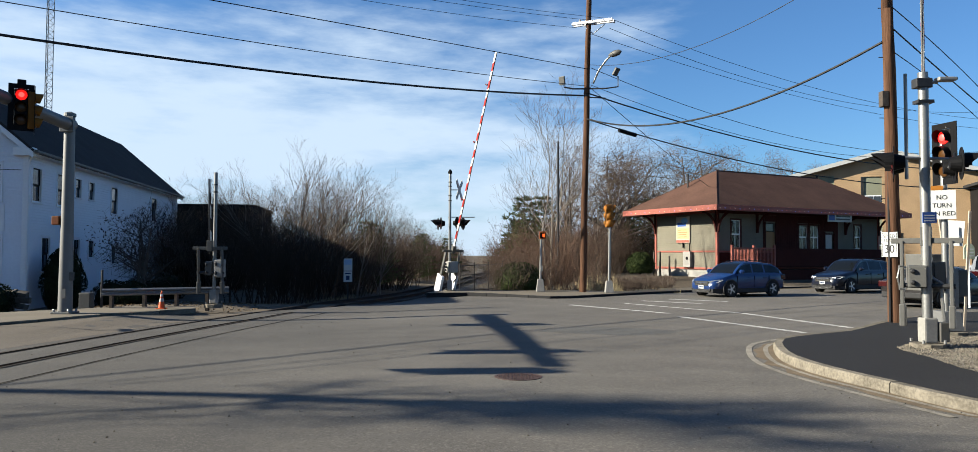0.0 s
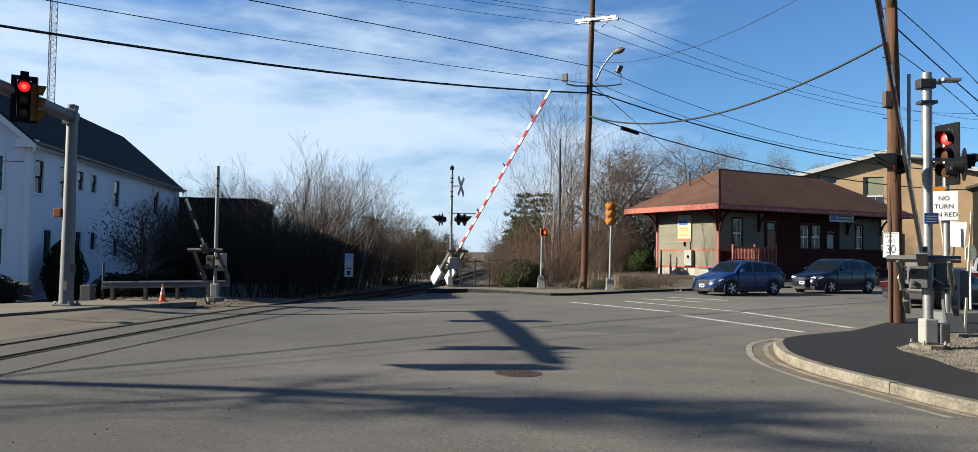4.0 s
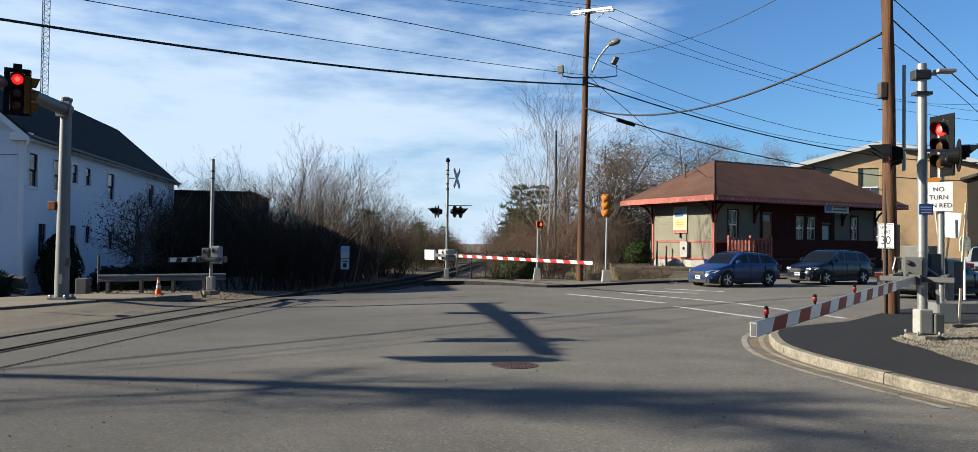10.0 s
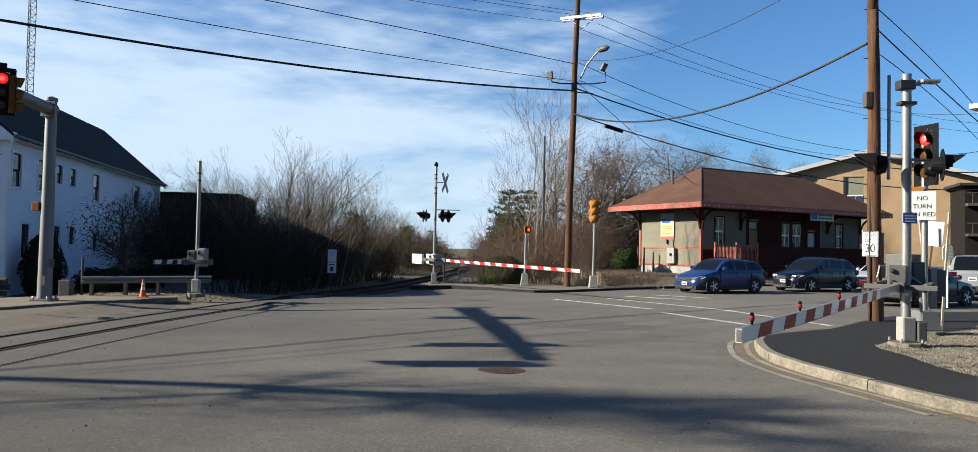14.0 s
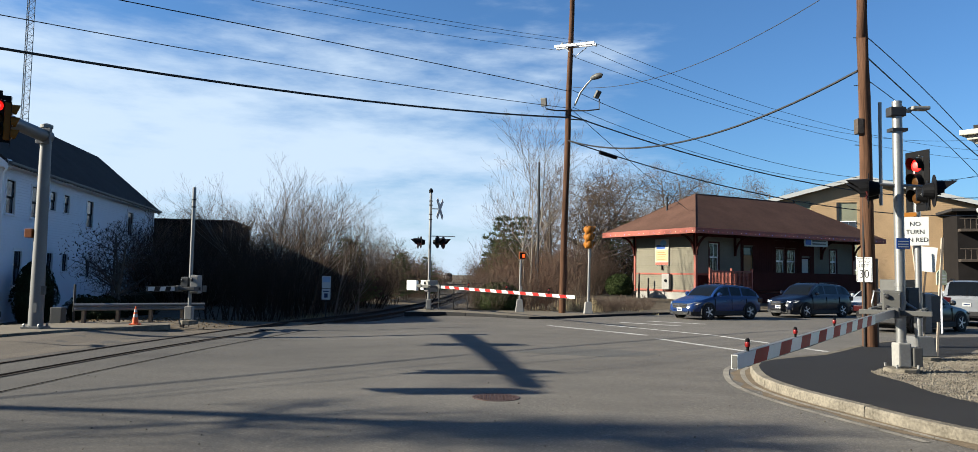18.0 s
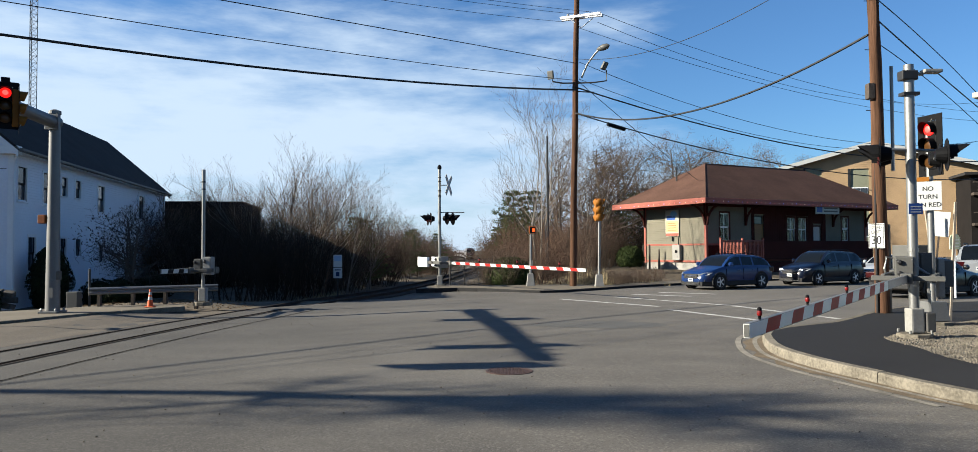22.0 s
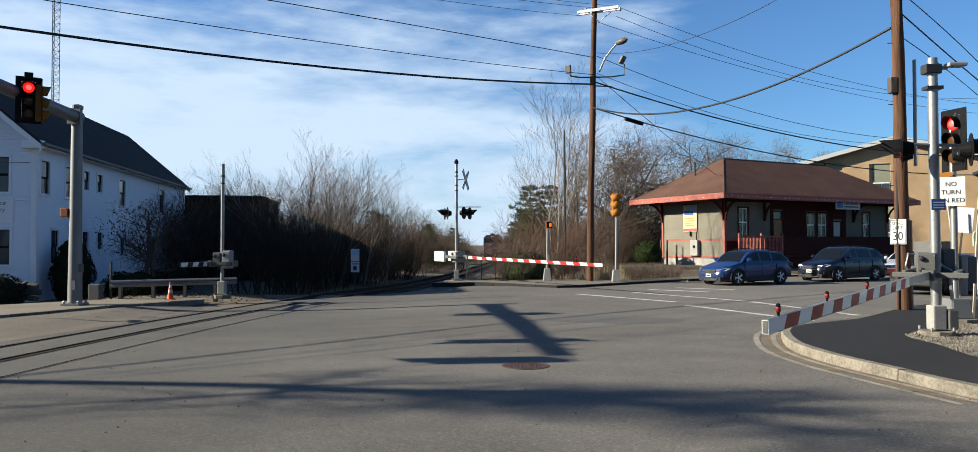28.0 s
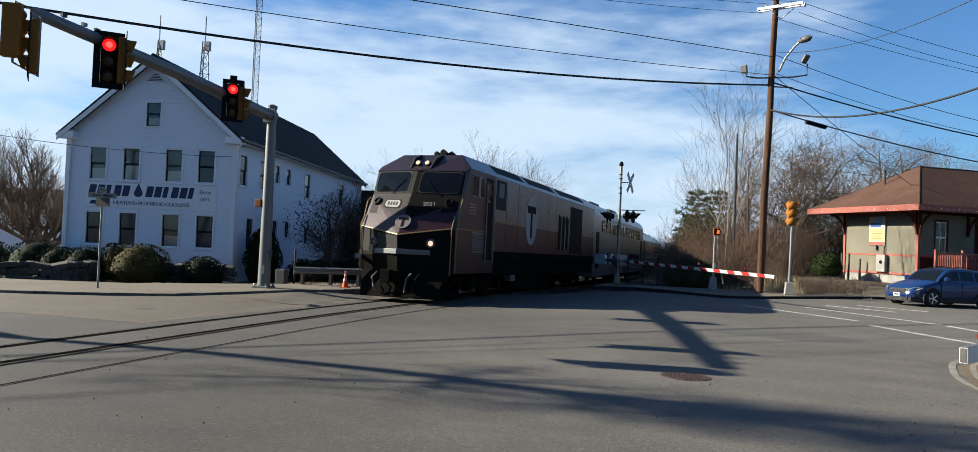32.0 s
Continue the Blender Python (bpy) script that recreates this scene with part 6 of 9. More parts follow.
def build_gates():
    # gate by the depot corner of the road
    g = thing("crossing_gate", pose(-1.9, 36.05, 0.05), "railway crossing gate with lamps, crossbuck and red-white arm", "crossing gate", "crossing gates")
    mast(g, 5.75)
    part("bell", Geo().lathe([(0.03, 5.7), (0.1, 5.75), (0.1, 5.85), (0.04, 5.95)], 12), BLACKP, g)
    for z in (4.4, 4.65, 5.1, 5.3):
        part("mast_clamp", Geo().lathe([(0.085, z), (0.085, z + 0.05)], 10), DARKM, g)
    part("crossbuck", Geo().box((0, 0, 0), (1.2, 0.02, 0.22)), SIGNW, g, "white crossbuck blade", m=pose(0.45, -0.05, 4.95, 0, 48, 72))
    part("crossbuck", Geo().box((0, 0, 0), (1.2, 0.02, 0.22)), SIGNW, g, "white crossbuck blade", m=pose(0.45, -0.02, 4.95, 0, -48, 72))
    part("sign_bracket", Geo().tube((0, 0, 4.95), (0.45, 0, 4.95), 0.025, n=6), GALV, g)
    flasher_pair(g, pose(-0.45, 0, 3.3, 0, 0, -76))
    flasher_pair(g, pose(0.45, 0.05, 3.32, 0, 0, 70))
    part("walk_bar", Geo().box((0.55, 0, 3.62), (1.3, 0.05, 0.04)), GALV, g)
    gate_box(g, pose(0.12, 0.1, 1.2, 0, 0, -56), True)
    a = gate_arm(g, 10.4, 1.1, 0.12, 0.05, (1.5, 4.2, 7.0), 1.2, ls=0.7)
    ARMS["far"] = (a, Vector((0, 0, 1.2)), math.degrees(math.atan2(-0.826, 0.564)))
    part("cable_drop", Geo().path([(0.2, 0, 1.0), (0.35, 0, 0.7), (0.15, 0, 0.4)], 0.03, 6), BLACKP, g)
    # gate at the near corner
    g = thing("crossing_gate", pose(8.17, 13.86, 0.15), "railway crossing gate with hooded lamps and red-white arm on the corner", "crossing gate", "crossing gates")
    mast(g, 5.16, 0.09)
    part("junction_box", Geo().box((0.23, -0.06, 0.30), (0.17, 0.2, 0.36)), BOXGREY, g, bevel=0.02)
    part("conduit", Geo().path([(0.25, -0.1, 0.5), (0.22, -0.1, 0.9), (0.22, -0.1, 1.2), (0.1, 0, 1.3)], 0.03, 6), GALV, g)
    la = part("lamp_bracket", Geo().box((-0.02, 0, 4.95), (0.3, 0.2, 0.18)), DARKM, g, bevel=0.02)
    part("area_lamp", Geo().box((0.40, -0.05, 5.02), (0.34, 0.2, 0.07)).box((0.18, 0, 4.97), (0.2, 0.05, 0.05)), CASTW, la, "pale area lamp", bevel=0.02)
    part("mast_clamp", Geo().box((0, 0, 4.6), (0.3, 0.2, 0.06)), DARKM, g)
    flasher_pair(g, pose(-0.52, 0.0, 3.42, 0, 0, -118))
    flasher_pair(g, pose(0.56, 0.0, 3.40, 0, 0, 66))
    part("lamp_bar", Geo().tube((-0.55, 0.0, 3.55), (0.6, 0.0, 3.52), 0.03, n=8), GALV, g)
    sg = part("notice_plate", Geo().box((0.02, -0.09, 2.42), (0.26, 0.01, 0.2)), BLUE, g, "small blue notice plate")
    for k in range(3):
        part("text_bar", Geo().box((0.02, -0.097, 2.36 + 0.05 * k), (0.2, 0.003, 0.018)), SIGNW, sg)
    gate_box(g, pose(-0.15, 0.05, 1.32, 0, 0, -28) @ Matrix.Scale(0.75, 4))
    b2 = part("control_box", Geo().box((0.28, 0.2, 1.32), (0.26, 0.26, 0.55)), BOXGREY, g, "grey control box", bevel=0.02)
    part("box_lid", Geo().box((0.28, 0.06, 1.32), (0.2, 0.03, 0.48)), BOXGREY, b2, bevel=0.01)
    part("side_bracket", Geo().span((0.46, -0.03, 0.75), (0.58, 0.07, 1.48)), GALV, g, "pale upright steel bracket", bevel=0.015)
    part("relay_box", Geo().box((0.68, 0.1, 1.2), (0.18, 0.2, 0.5)), BOXGREY, g, bevel=0.02)
    part("cable_loop", Geo().path([(-0.36, 0.05, 1.5), (-0.48, 0.05, 1.52), (-0.52, 0.05, 1.3), (-0.48, 0.05, 1.08), (-0.36, 0.05, 1.1)], 0.02, 6), GALV, g)
    for z in (1.05, 1.28, 1.62):
        part("mast_clamp", Geo().lathe([(0.1, z), (0.1, z + 0.06)], 14), GALV, g)
    a = gate_arm(g, 10.25, 3.35, 0.15, 0.05, (0.34, 1.94, 3.88), 0.75, taper=0.72, ls=0.35)
    ARMS["near"] = (a, Vector((0, 0, 1.15)), math.degrees(math.atan2(-8.21, -6.13)))
    # gate on the far side of the track, by the guard rail
    g = thing("crossing_gate", pose(-9.42, 25.5, 0.05), "slim railway crossing gate with a short arm beside the guard rail", "crossing gate", "crossing gates")
    mast(g, 4.6, 0.06)
    for z in (3.9, 4.15):
        part("mast_clamp", Geo().lathe([(0.08, z), (0.08, z + 0.05)], 10), DARKM, g)
    gate_box(g, pose(0.2, 0.0, 1.3, 0, 0, 0) @ Matrix.Diagonal((0.6, 0.8, 1.1, 1)), True)
    gate_box(g, pose(-0.16, 0.1, 1.3, 0, 0, 0) @ Matrix.Diagonal((0.6, 0.8, 0.85, 1)))
    a = gate_arm(g, 3.2, 1.05, 0.13, 0.05, (), 0.7, (WHITE_REFL, BLACKP))
    ARMS["left"] = (a, Vector((-0.1, -0.1, 1.15)), math.degrees(math.atan2(-1, 0.02)))


def build_corner_signal():
    s = thing("traffic_signal_post", pose(9.9, 16.1, 0.15), "grey signal post with red light and NO TURN sign", "traffic signal")
    part("pole", Geo().tube((0, 0, 0.5), (0, 0, 4.4), 0.07, n=16), GALV, s, smooth=True)
    g = Geo().add([(-0.24, -0.24, 0.1), (0.24, -0.24, 0.1), (0.24, 0.24, 0.1), (-0.24, 0.24, 0.1), (-0.19, -0.19, 0.52), (0.19, -0.19, 0.52), (0.19, 0.19, 0.52), (-0.19, 0.19, 0.52)],
                  [(3, 2, 1, 0), (4, 5, 6, 7), (0, 1, 5, 4), (1, 2, 6, 5), (2, 3, 7, 6), (3, 0, 4, 7)])
    part("pedestal", g, ALU, s, "flared aluminium pedestal", bevel=0.015)
    part("footing", Geo().prism([(0.4 * math.cos(k * math.pi / 4), 0.4 * math.sin(k * math.pi / 4)) for k in range(8)], -0.05, 0.09), GRANITE, s, bevel=0.02)
    signal_head(s, pose(-0.04, -0.10, 3.92, 0, 0, -76) @ Matrix.Scale(1.0, 4))
    part("hanger", Geo().tube((0, 0, 4.3), (0, -0.15, 4.5), 0.03, n=6), GALV, s)
    pl = part("sign_plate", Geo().span((-0.29, -0.14, 2.50), (0.23, -0.13, 3.13)), SIGNW, s, "white NO TURN ON RED sign", bevel=0.004, m=pose(0, 0, 0, 0, 0, -36))
    for k, body in enumerate(("NO", "TURN", "ON RED")):
        part("lettering", text_mesh("lettering", body, 0.135, SIGNK, 0.002), SIGNK, pl, m=pose(-0.03, -0.145, 2.97 - k * 0.175, 90))
    part("top_tag", Geo().span((-0.25, -0.14, 3.14), (0.0, -0.13, 3.23)), YELLOW, s, m=pose(0, 0, 0, 0, 0, -36))
    part("push_button", Geo().box((-0.1, -0.05, 1.1), (0.1, 0.1, 0.3)), BOXGREY, s, bevel=0.01)
    # cabinets, boards and stakes behind
    cb = thing("signal_cabinet", pose(10.2, 17.4, 0.15, 0, 0, 20), "grey equipment cabinet behind the signal post", "cabinet")
    part("body", Geo().span((-0.3, -0.2, 0.9), (0.35, 0.25, 1.75)), BOXGREY, cb, bevel=0.02)
    part("leg", Geo().tube((0, 0, 0), (0, 0, 0.95), 0.05, n=8), GALV, cb)
    for dx, h, w, lean in ((1.0, 2.75, 0.05, 4), (0.75, 2.6, 0.035, -6)):
        st = thing("wooden_stake", pose(9.85 + dx, 17.0, 0.15, 0, lean, 0), "pale wooden stake holding a board", "stake", "stakes by the cabinet")
        part("stake", Geo().span((-w / 2, -0.02, -0.1), (w / 2, 0.02, h)), mat("pale_stake_wood", (0.5, 0.42, 0.33), 0.8, var=0.15), st)
    bd = thing("blank_board", pose(10.72, 17.15, 2.1, 0, 6, -40), "plain white board fixed to wooden stakes", "board")
    part("board", Geo().span((-0.2, 0, 0), (0.2, 0.02, 0.58)), SIGNW, bd)
    part("post", Geo().span((-0.02, 0.025, -2.0), (0.02, 0.05, 0.5)), TIE, bd)
    gs = thing("lawn_sign", pose(15.9, 24.6, 0.15, 0, 0, 15), "pale arched wooden lawn sign", "sign")
    arch = [(-0.22, 0), (0.22, 0), (0.22, 0.32)] + [(0.22 * math.cos(math.pi * k / 8), 0.32 + 0.2 * math.sin(math.pi * k / 8)) for k in range(1, 8)] + [(-0.22, 0.32)]
    part("board", Geo().prism(arch, 0, 0.04), mat("sage_sign", (0.42, 0.47, 0.34), 0.6, var=0.08), gs, m=pose(0, 0, 1.62, 90))
    for k in range(3):
        part("text_bar", Geo().span((-0.15, -0.052, 1.7 + k * 0.11), (0.15, -0.042, 1.74 + k * 0.11)), SIGNW, gs)
    part("post", Geo().tube((0, 0, 0), (0, 0, 1.66), 0.03, n=8), TRIMW, gs)
    # hydrant
    hy = thing("fire_hydrant", pose(8.28, 11.5, 0.15) @ Matrix.Scale(0.8, 4), "weathered yellow fire hydrant with dark green caps in the gravel", "fire hydrant")
    part("barrel", Geo().lathe([(0.16, 0), (0.16, 0.04), (0.11, 0.05), (0.105, 0.5), (0.14, 0.52), (0.14, 0.56), (0.12, 0.6)], 18), HYDRANT, hy, smooth=True)
    part("bonnet", Geo().lathe([(0.125, 0.6), (0.115, 0.67), (0.07, 0.74), (0.035, 0.76), (0.035, 0.8), (0.01, 0.81)], 18), HYDRANT, hy, smooth=True)
    for ang in (0, 90, 180):
        nz = part("nozzle", Geo().lathe([(0.06, 0.09), (0.06, 0.16)], 12), HYDRANT, hy, m=pose(0, 0, 0.42, 90, 0, ang - 60))
        part("nozzle_cap", Geo().lathe([(0.075, 0.155), (0.07, 0.2), (0.03, 0.22)], 12), mat("green_cap", (0.05, 0.075, 0.06), 0.5, var=0.15), nz)


def build_small_posts():
    p = thing("walk_signal_post", pose(2.47, 35.6, 0.1), "grey post with a glowing orange walk signal", "pedestrian signal")
    part("pole", Geo().tube((0, 0, 0.3), (0.03, 0, 2.55), 0.055, n=12), GALV, p, smooth=True)
    part("pedestal", Geo().add([(-0.2, -0.2, 0), (0.2, -0.2, 0), (0.2, 0.2, 0), (-0.2, 0.2, 0), (-0.13, -0.13, 0.6), (0.13, -0.13, 0.6), (0.13, 0.13, 0.6), (-0.13, 0.13, 0.6)], [(3, 2, 1, 0), (4, 5, 6, 7), (0, 1, 5, 4), (1, 2, 6, 5), (2, 3, 7, 6), (3, 0, 4, 7)]), CASTW, p, bevel=0.02)
    part("screen", Geo().box((0.11, -0.122, 2.68), (0.26, 0.01, 0.28)), BLACKP, p)
    h = part("signal_box", Geo().box((0.1, 0, 2.68), (0.32, 0.24, 0.34)), ORANGE_D, p, "orange walk signal box", bevel=0.03)
    part("lit_symbol", Geo().box((0.15, -0.135, 2.68), (0.11, 0.012, 0.17)), glow("orange_symbol", (0.75, 0.09, 0.01), 0.5), h)
    part("visor", Geo().span((-0.08, -0.28, 2.84), (0.28, -0.13, 2.87)), ORANGE_D, h)
    part("push_button", Geo().box((0.05, -0.09, 1.1), (0.12, 0.1, 0.25)), CASTW, p, bevel=0.01)
    p = thing("traffic_signal_post", pose(5.65, 34.9, 0.1), "grey post with an edge-on yellow signal head", "traffic signal")
    part("pole", Geo().tube((0, 0, 0.3), (0.06, 0, 4.1), 0.06, n=12), GALV, p, smooth=True)
    part("pedestal", Geo().add([(-0.2, -0.2, 0), (0.2, -0.2, 0), (0.2, 0.2, 0), (-0.2, 0.2, 0), (-0.14, -0.14, 0.55), (0.14, -0.14, 0.55), (0.14, 0.14, 0.55), (-0.14, 0.14, 0.55)], [(3, 2, 1, 0), (4, 5, 6, 7), (0, 1, 5, 4), (1, 2, 6, 5), (2, 3, 7, 6), (3, 0, 4, 7)]), CASTW, p, bevel=0.02)
    signal_head(p, pose(-0.02, 0.1, 3.6, 0, 0, 196), lit=False, plate=False, body=YELLOW, domed=True)
    signal_head(p, pose(0.14, 0.12, 3.6, 0, 0, 80), lit=False, plate=False, body=YELLOW, domed=True)
    # notice sign in the brush
    s = thing("trackside_sign", pose(-6.6, 34.8, -0.3), "blue and white notice sign on a post by the brush", "sign")
    part("post", Geo().tube((0, 0.03, 0), (0, 0.03, 1.9), 0.03, n=8), DARKM, s)
    a = part("upper_plate", Geo().span((-0.2, -0.01, 1.38), (0.2, 0.01, 1.95)), SIGNW, s)
    part("header", Geo().span((-0.17, -0.018, 1.66), (0.17, -0.011, 1.9)), mat("pale_blue", (0.35, 0.5, 0.72), 0.5), a)
    b = part("lower_plate", Geo().span((-0.2, -0.01, 0.86), (0.2, 0.01, 1.35)), SIGNW, s)
    part("symbol", Geo().span((-0.08, -0.018, 0.95), (0.08, -0.011, 1.15)), NAVY, b)
    part("text_bar", Geo().span((-0.14, -0.018, 1.22), (0.14, -0.011, 1.27)), NAVY, b)
    # street name signs on the left corner
    s = thing("street_name_sign", pose(-15.75, 18.4, 0.06), "thin post with street name plates and a small dark plate", "road sign")
    part("post", Geo().tube((0, 0, 0), (0, 0, 2.75), 0.03, n=8), GALV, s)
    for z, a in ((2.68, 25), (2.84, 115)):
        q = part("name_plate", Geo().box((0, 0, z), (0.75, 0.012, 0.15)), CASTW, s, m=pose(0, 0, 0, 0, 0, a))
        part("text_bar", Geo().box((0, -0.009, z), (0.55, 0.004, 0.06)), BOXGREY, q)
    part("dark_plate", Geo().box((0.05, -0.03, 2.48), (0.45, 0.012, 0.24)), DARKM, s)
    # guard rail
    g = thing("guard_rail", pose(0, 0, 0), "galvanised steel guard rail on posts beside the crossing", "guard rail")
    a, b = Vector((-12.6, 24.2, 0.0)), Vector((-9.2, 26.3, 0.0))
    d = (b - a).normalized()
    nn = Vector((-d.y, d.x, 0))
    prof = [(0.0, 0.46), (0.06, 0.495), (0.06, 0.53), (0.0, 0.565), (0.0, 0.59), (0.06, 0.625), (0.06, 0.66), (0.0, 0.70)]
    geo = Geo()
    geo.add([tuple(p - nn * o + Vector((0, 0, z))) for p in (a, b) for o, z in prof], [(i, i + 1, i + 9, i + 8) for i in range(7)])
    part("beam", geo, OLDRAIL, g, "corrugated steel beam")
    for k in range(4):
        q = a.lerp(b, (k + 0.3) / 4) + nn * 0.08
        part("post", Geo().box((q.x, q.y, 0.2), (0.1, 0.13, 0.95)), TIE, g)
    c = thing("bin_box", pose(-13.3, 24.6, -0.1), "pale square utility box beside the house lawn", "utility box")
    part("box", Geo().box((0, 0, 0.35), (0.36, 0.3, 0.6)), BOXGREY, c, bevel=0.02)
    part("pipe", Geo().tube((0.5, 0, 0), (0.5, 0, 1.4), 0.04, n=8), DARKM, c)
    # traffic cone
    c = thing("traffic_cone", pose(-10.55, 24.0, 0.07), "orange traffic cone with two white bands on the pavement", "traffic cone")
    c.matrix_basis = c.matrix_basis @ Matrix.Scale(0.8, 4)
    part("base", Geo().box((0, 0, 0.02), (0.34, 0.34, 0.04)), ORANGE, c, bevel=0.01)
    R = lambda z: 0.135 - 0.105 * z / 0.7
    for a0, b0, mt in ((0.04, 0.3, ORANGE), (0.3, 0.42, SIGNW), (0.42, 0.5, ORANGE), (0.5, 0.6, SIGNW), (0.6, 0.72, ORANGE)):
        part("band" if mt is SIGNW else "cone_body", Geo().lathe([(R(a0), a0), (R(b0), b0)], 18), mt, c, smooth=True)
    # lattice radio masts behind the house
    for x, y, z0, z1, w0, w1, nm in ((-57, 95, 0, 60, 0.5, 0.5, "tall thin lattice radio mast"), (-38.5, 56, 8, 18.0, 1.1, 0.25, "lattice antenna tower behind the house"), (-43, 56, 8, 18.2, 1.1, 0.12, "lattice antenna tower behind the house")):
        t = thing("radio_mast", pose(x, y, 0), nm + " against the sky", "radio mast", "radio masts")
        n = 4
        c3 = [(math.cos(2.1 * k + 0.3), math.sin(2.1 * k + 0.3)) for k in range(3)]
        W_ = lambda z: (w0 + (w1 - w0) * max(0, (z - z0)) / (z1 - z0)) if w0 != w1 else w0
        for cx, cy in c3:
            part("leg", Geo().tube((cx * W_(0), cy * W_(0), 0), (cx * W_(z1), cy * W_(z1), z1), 0.05, n=5), GALV, t)
        g = Geo()
        z = z0
        step = 0.9
        while z < z1 - step:
            for k in range(3):
                (ax, ay), (bx, by) = c3[k], c3[(k + 1) % 3]
                g.tube((ax * W_(z), ay * W_(z), z), (bx * W_(z + step), by * W_(z + step), z + step), 0.025, n=4, caps=False)
                g.tube((ax * W_(z), ay * W_(z), z), (bx * W_(z), by * W_(z), z), 0.02, n=4, caps=False)
            z += step
        tagged(part("lattice", g, GALV, t), kind="stuff")
        part("antenna", Geo().tube((0, 0, z1 - 1), (0, 0, z1 + 2.2), 0.05, n=6).box((0.3, 0, z1 - 0.4), (0.4, 0.3, 0.8)), GALV, t)

    f = thing("chain_link_gate", pose(0, 0, 0), "dark chain-link fence gate beside the track", "fence")
    a, b = Vector((-1.55, 39.5, -0.35)), Vector((0.75, 41.5, -0.25))
    for k in range(4):
        q = a.lerp(b, k / 3)
        part("post", Geo().tube(q, q + Vector((0, 0, 1.75)), 0.035, n=8), DARKM, f)
    for z in (0.25, 1.1, 1.6):
        part("rail", Geo().tube(a + Vector((0, 0, z)), b + Vector((0, 0, z)), 0.022, n=6), DARKM, f)
    g = Geo()
    for k in range(24):
        for s in (-1, 1):
            p, q = a.lerp(b, k / 24), a.lerp(b, min(1, max(0, (k + s * 8) / 24)))
            g.tube(p + Vector((0, 0, 0.25)), q + Vector((0, 0, 1.6)), 0.004, n=3, caps=False)
    tagged(part("mesh_wires", g, GALV, f), kind="stuff")

# ---- road vehicles ----
def paint(name, col, rough=0.3):
    return mat(name, col, rough, 0.0, var=0.05, big=1.5, small=30, bump=0.0, coat=0.3)


RUBBER = mat("tyre_rubber", (0.018, 0.018, 0.019), 0.85, var=0.2, bump=0.2)
RIM = mat("alloy_rim", (0.95, 0.95, 0.96), 0.4, 0.35, var=0.1, bump=0)
CLADDING = mat("black_cladding", (0.022, 0.022, 0.024), 0.7, var=0.15, bump=0.1)
CHROME = mat("chrome", (0.62, 0.62, 0.62), 0.18, 0.95, var=0.05, bump=0)
LAMPGLASS = mat("clear_lamp", (0.55, 0.57, 0.6), 0.12, 0.3, var=0.1, bump=0)
TAILRED = mat("tail_lamp", (0.045, 0.004, 0.005), 0.2, var=0.1, bump=0)
CARGLASS = glassy("car_glass", (0.004, 0.005, 0.006), 0.03, 0.22)


def loft(g, rings, close=False):
    n = len(rings[0])
    o = len(g.v)
    g.v += [tuple(p) for r in rings for p in r]
    for i in range(len(rings) - 1):
        for k in range(n - (0 if close else 1)):
            k2 = (k + 1) % n
            g.f.append((o + i * n + k, o + (i + 1) * n + k, o + (i + 1) * n + k2, o + i * n + k2))


def lerp_tab(tab, x):
    for (a, va), (b, vb) in zip(tab, tab[1:]):
        if a <= x <= b:
            f = (x - a) / (b - a)
            f = f * f * (3 - 2 * f) * 0.5 + f * 0.5
            return va + f * (vb - va)
    return tab[-1][1] if x > tab[-1][0] else tab[0][1]


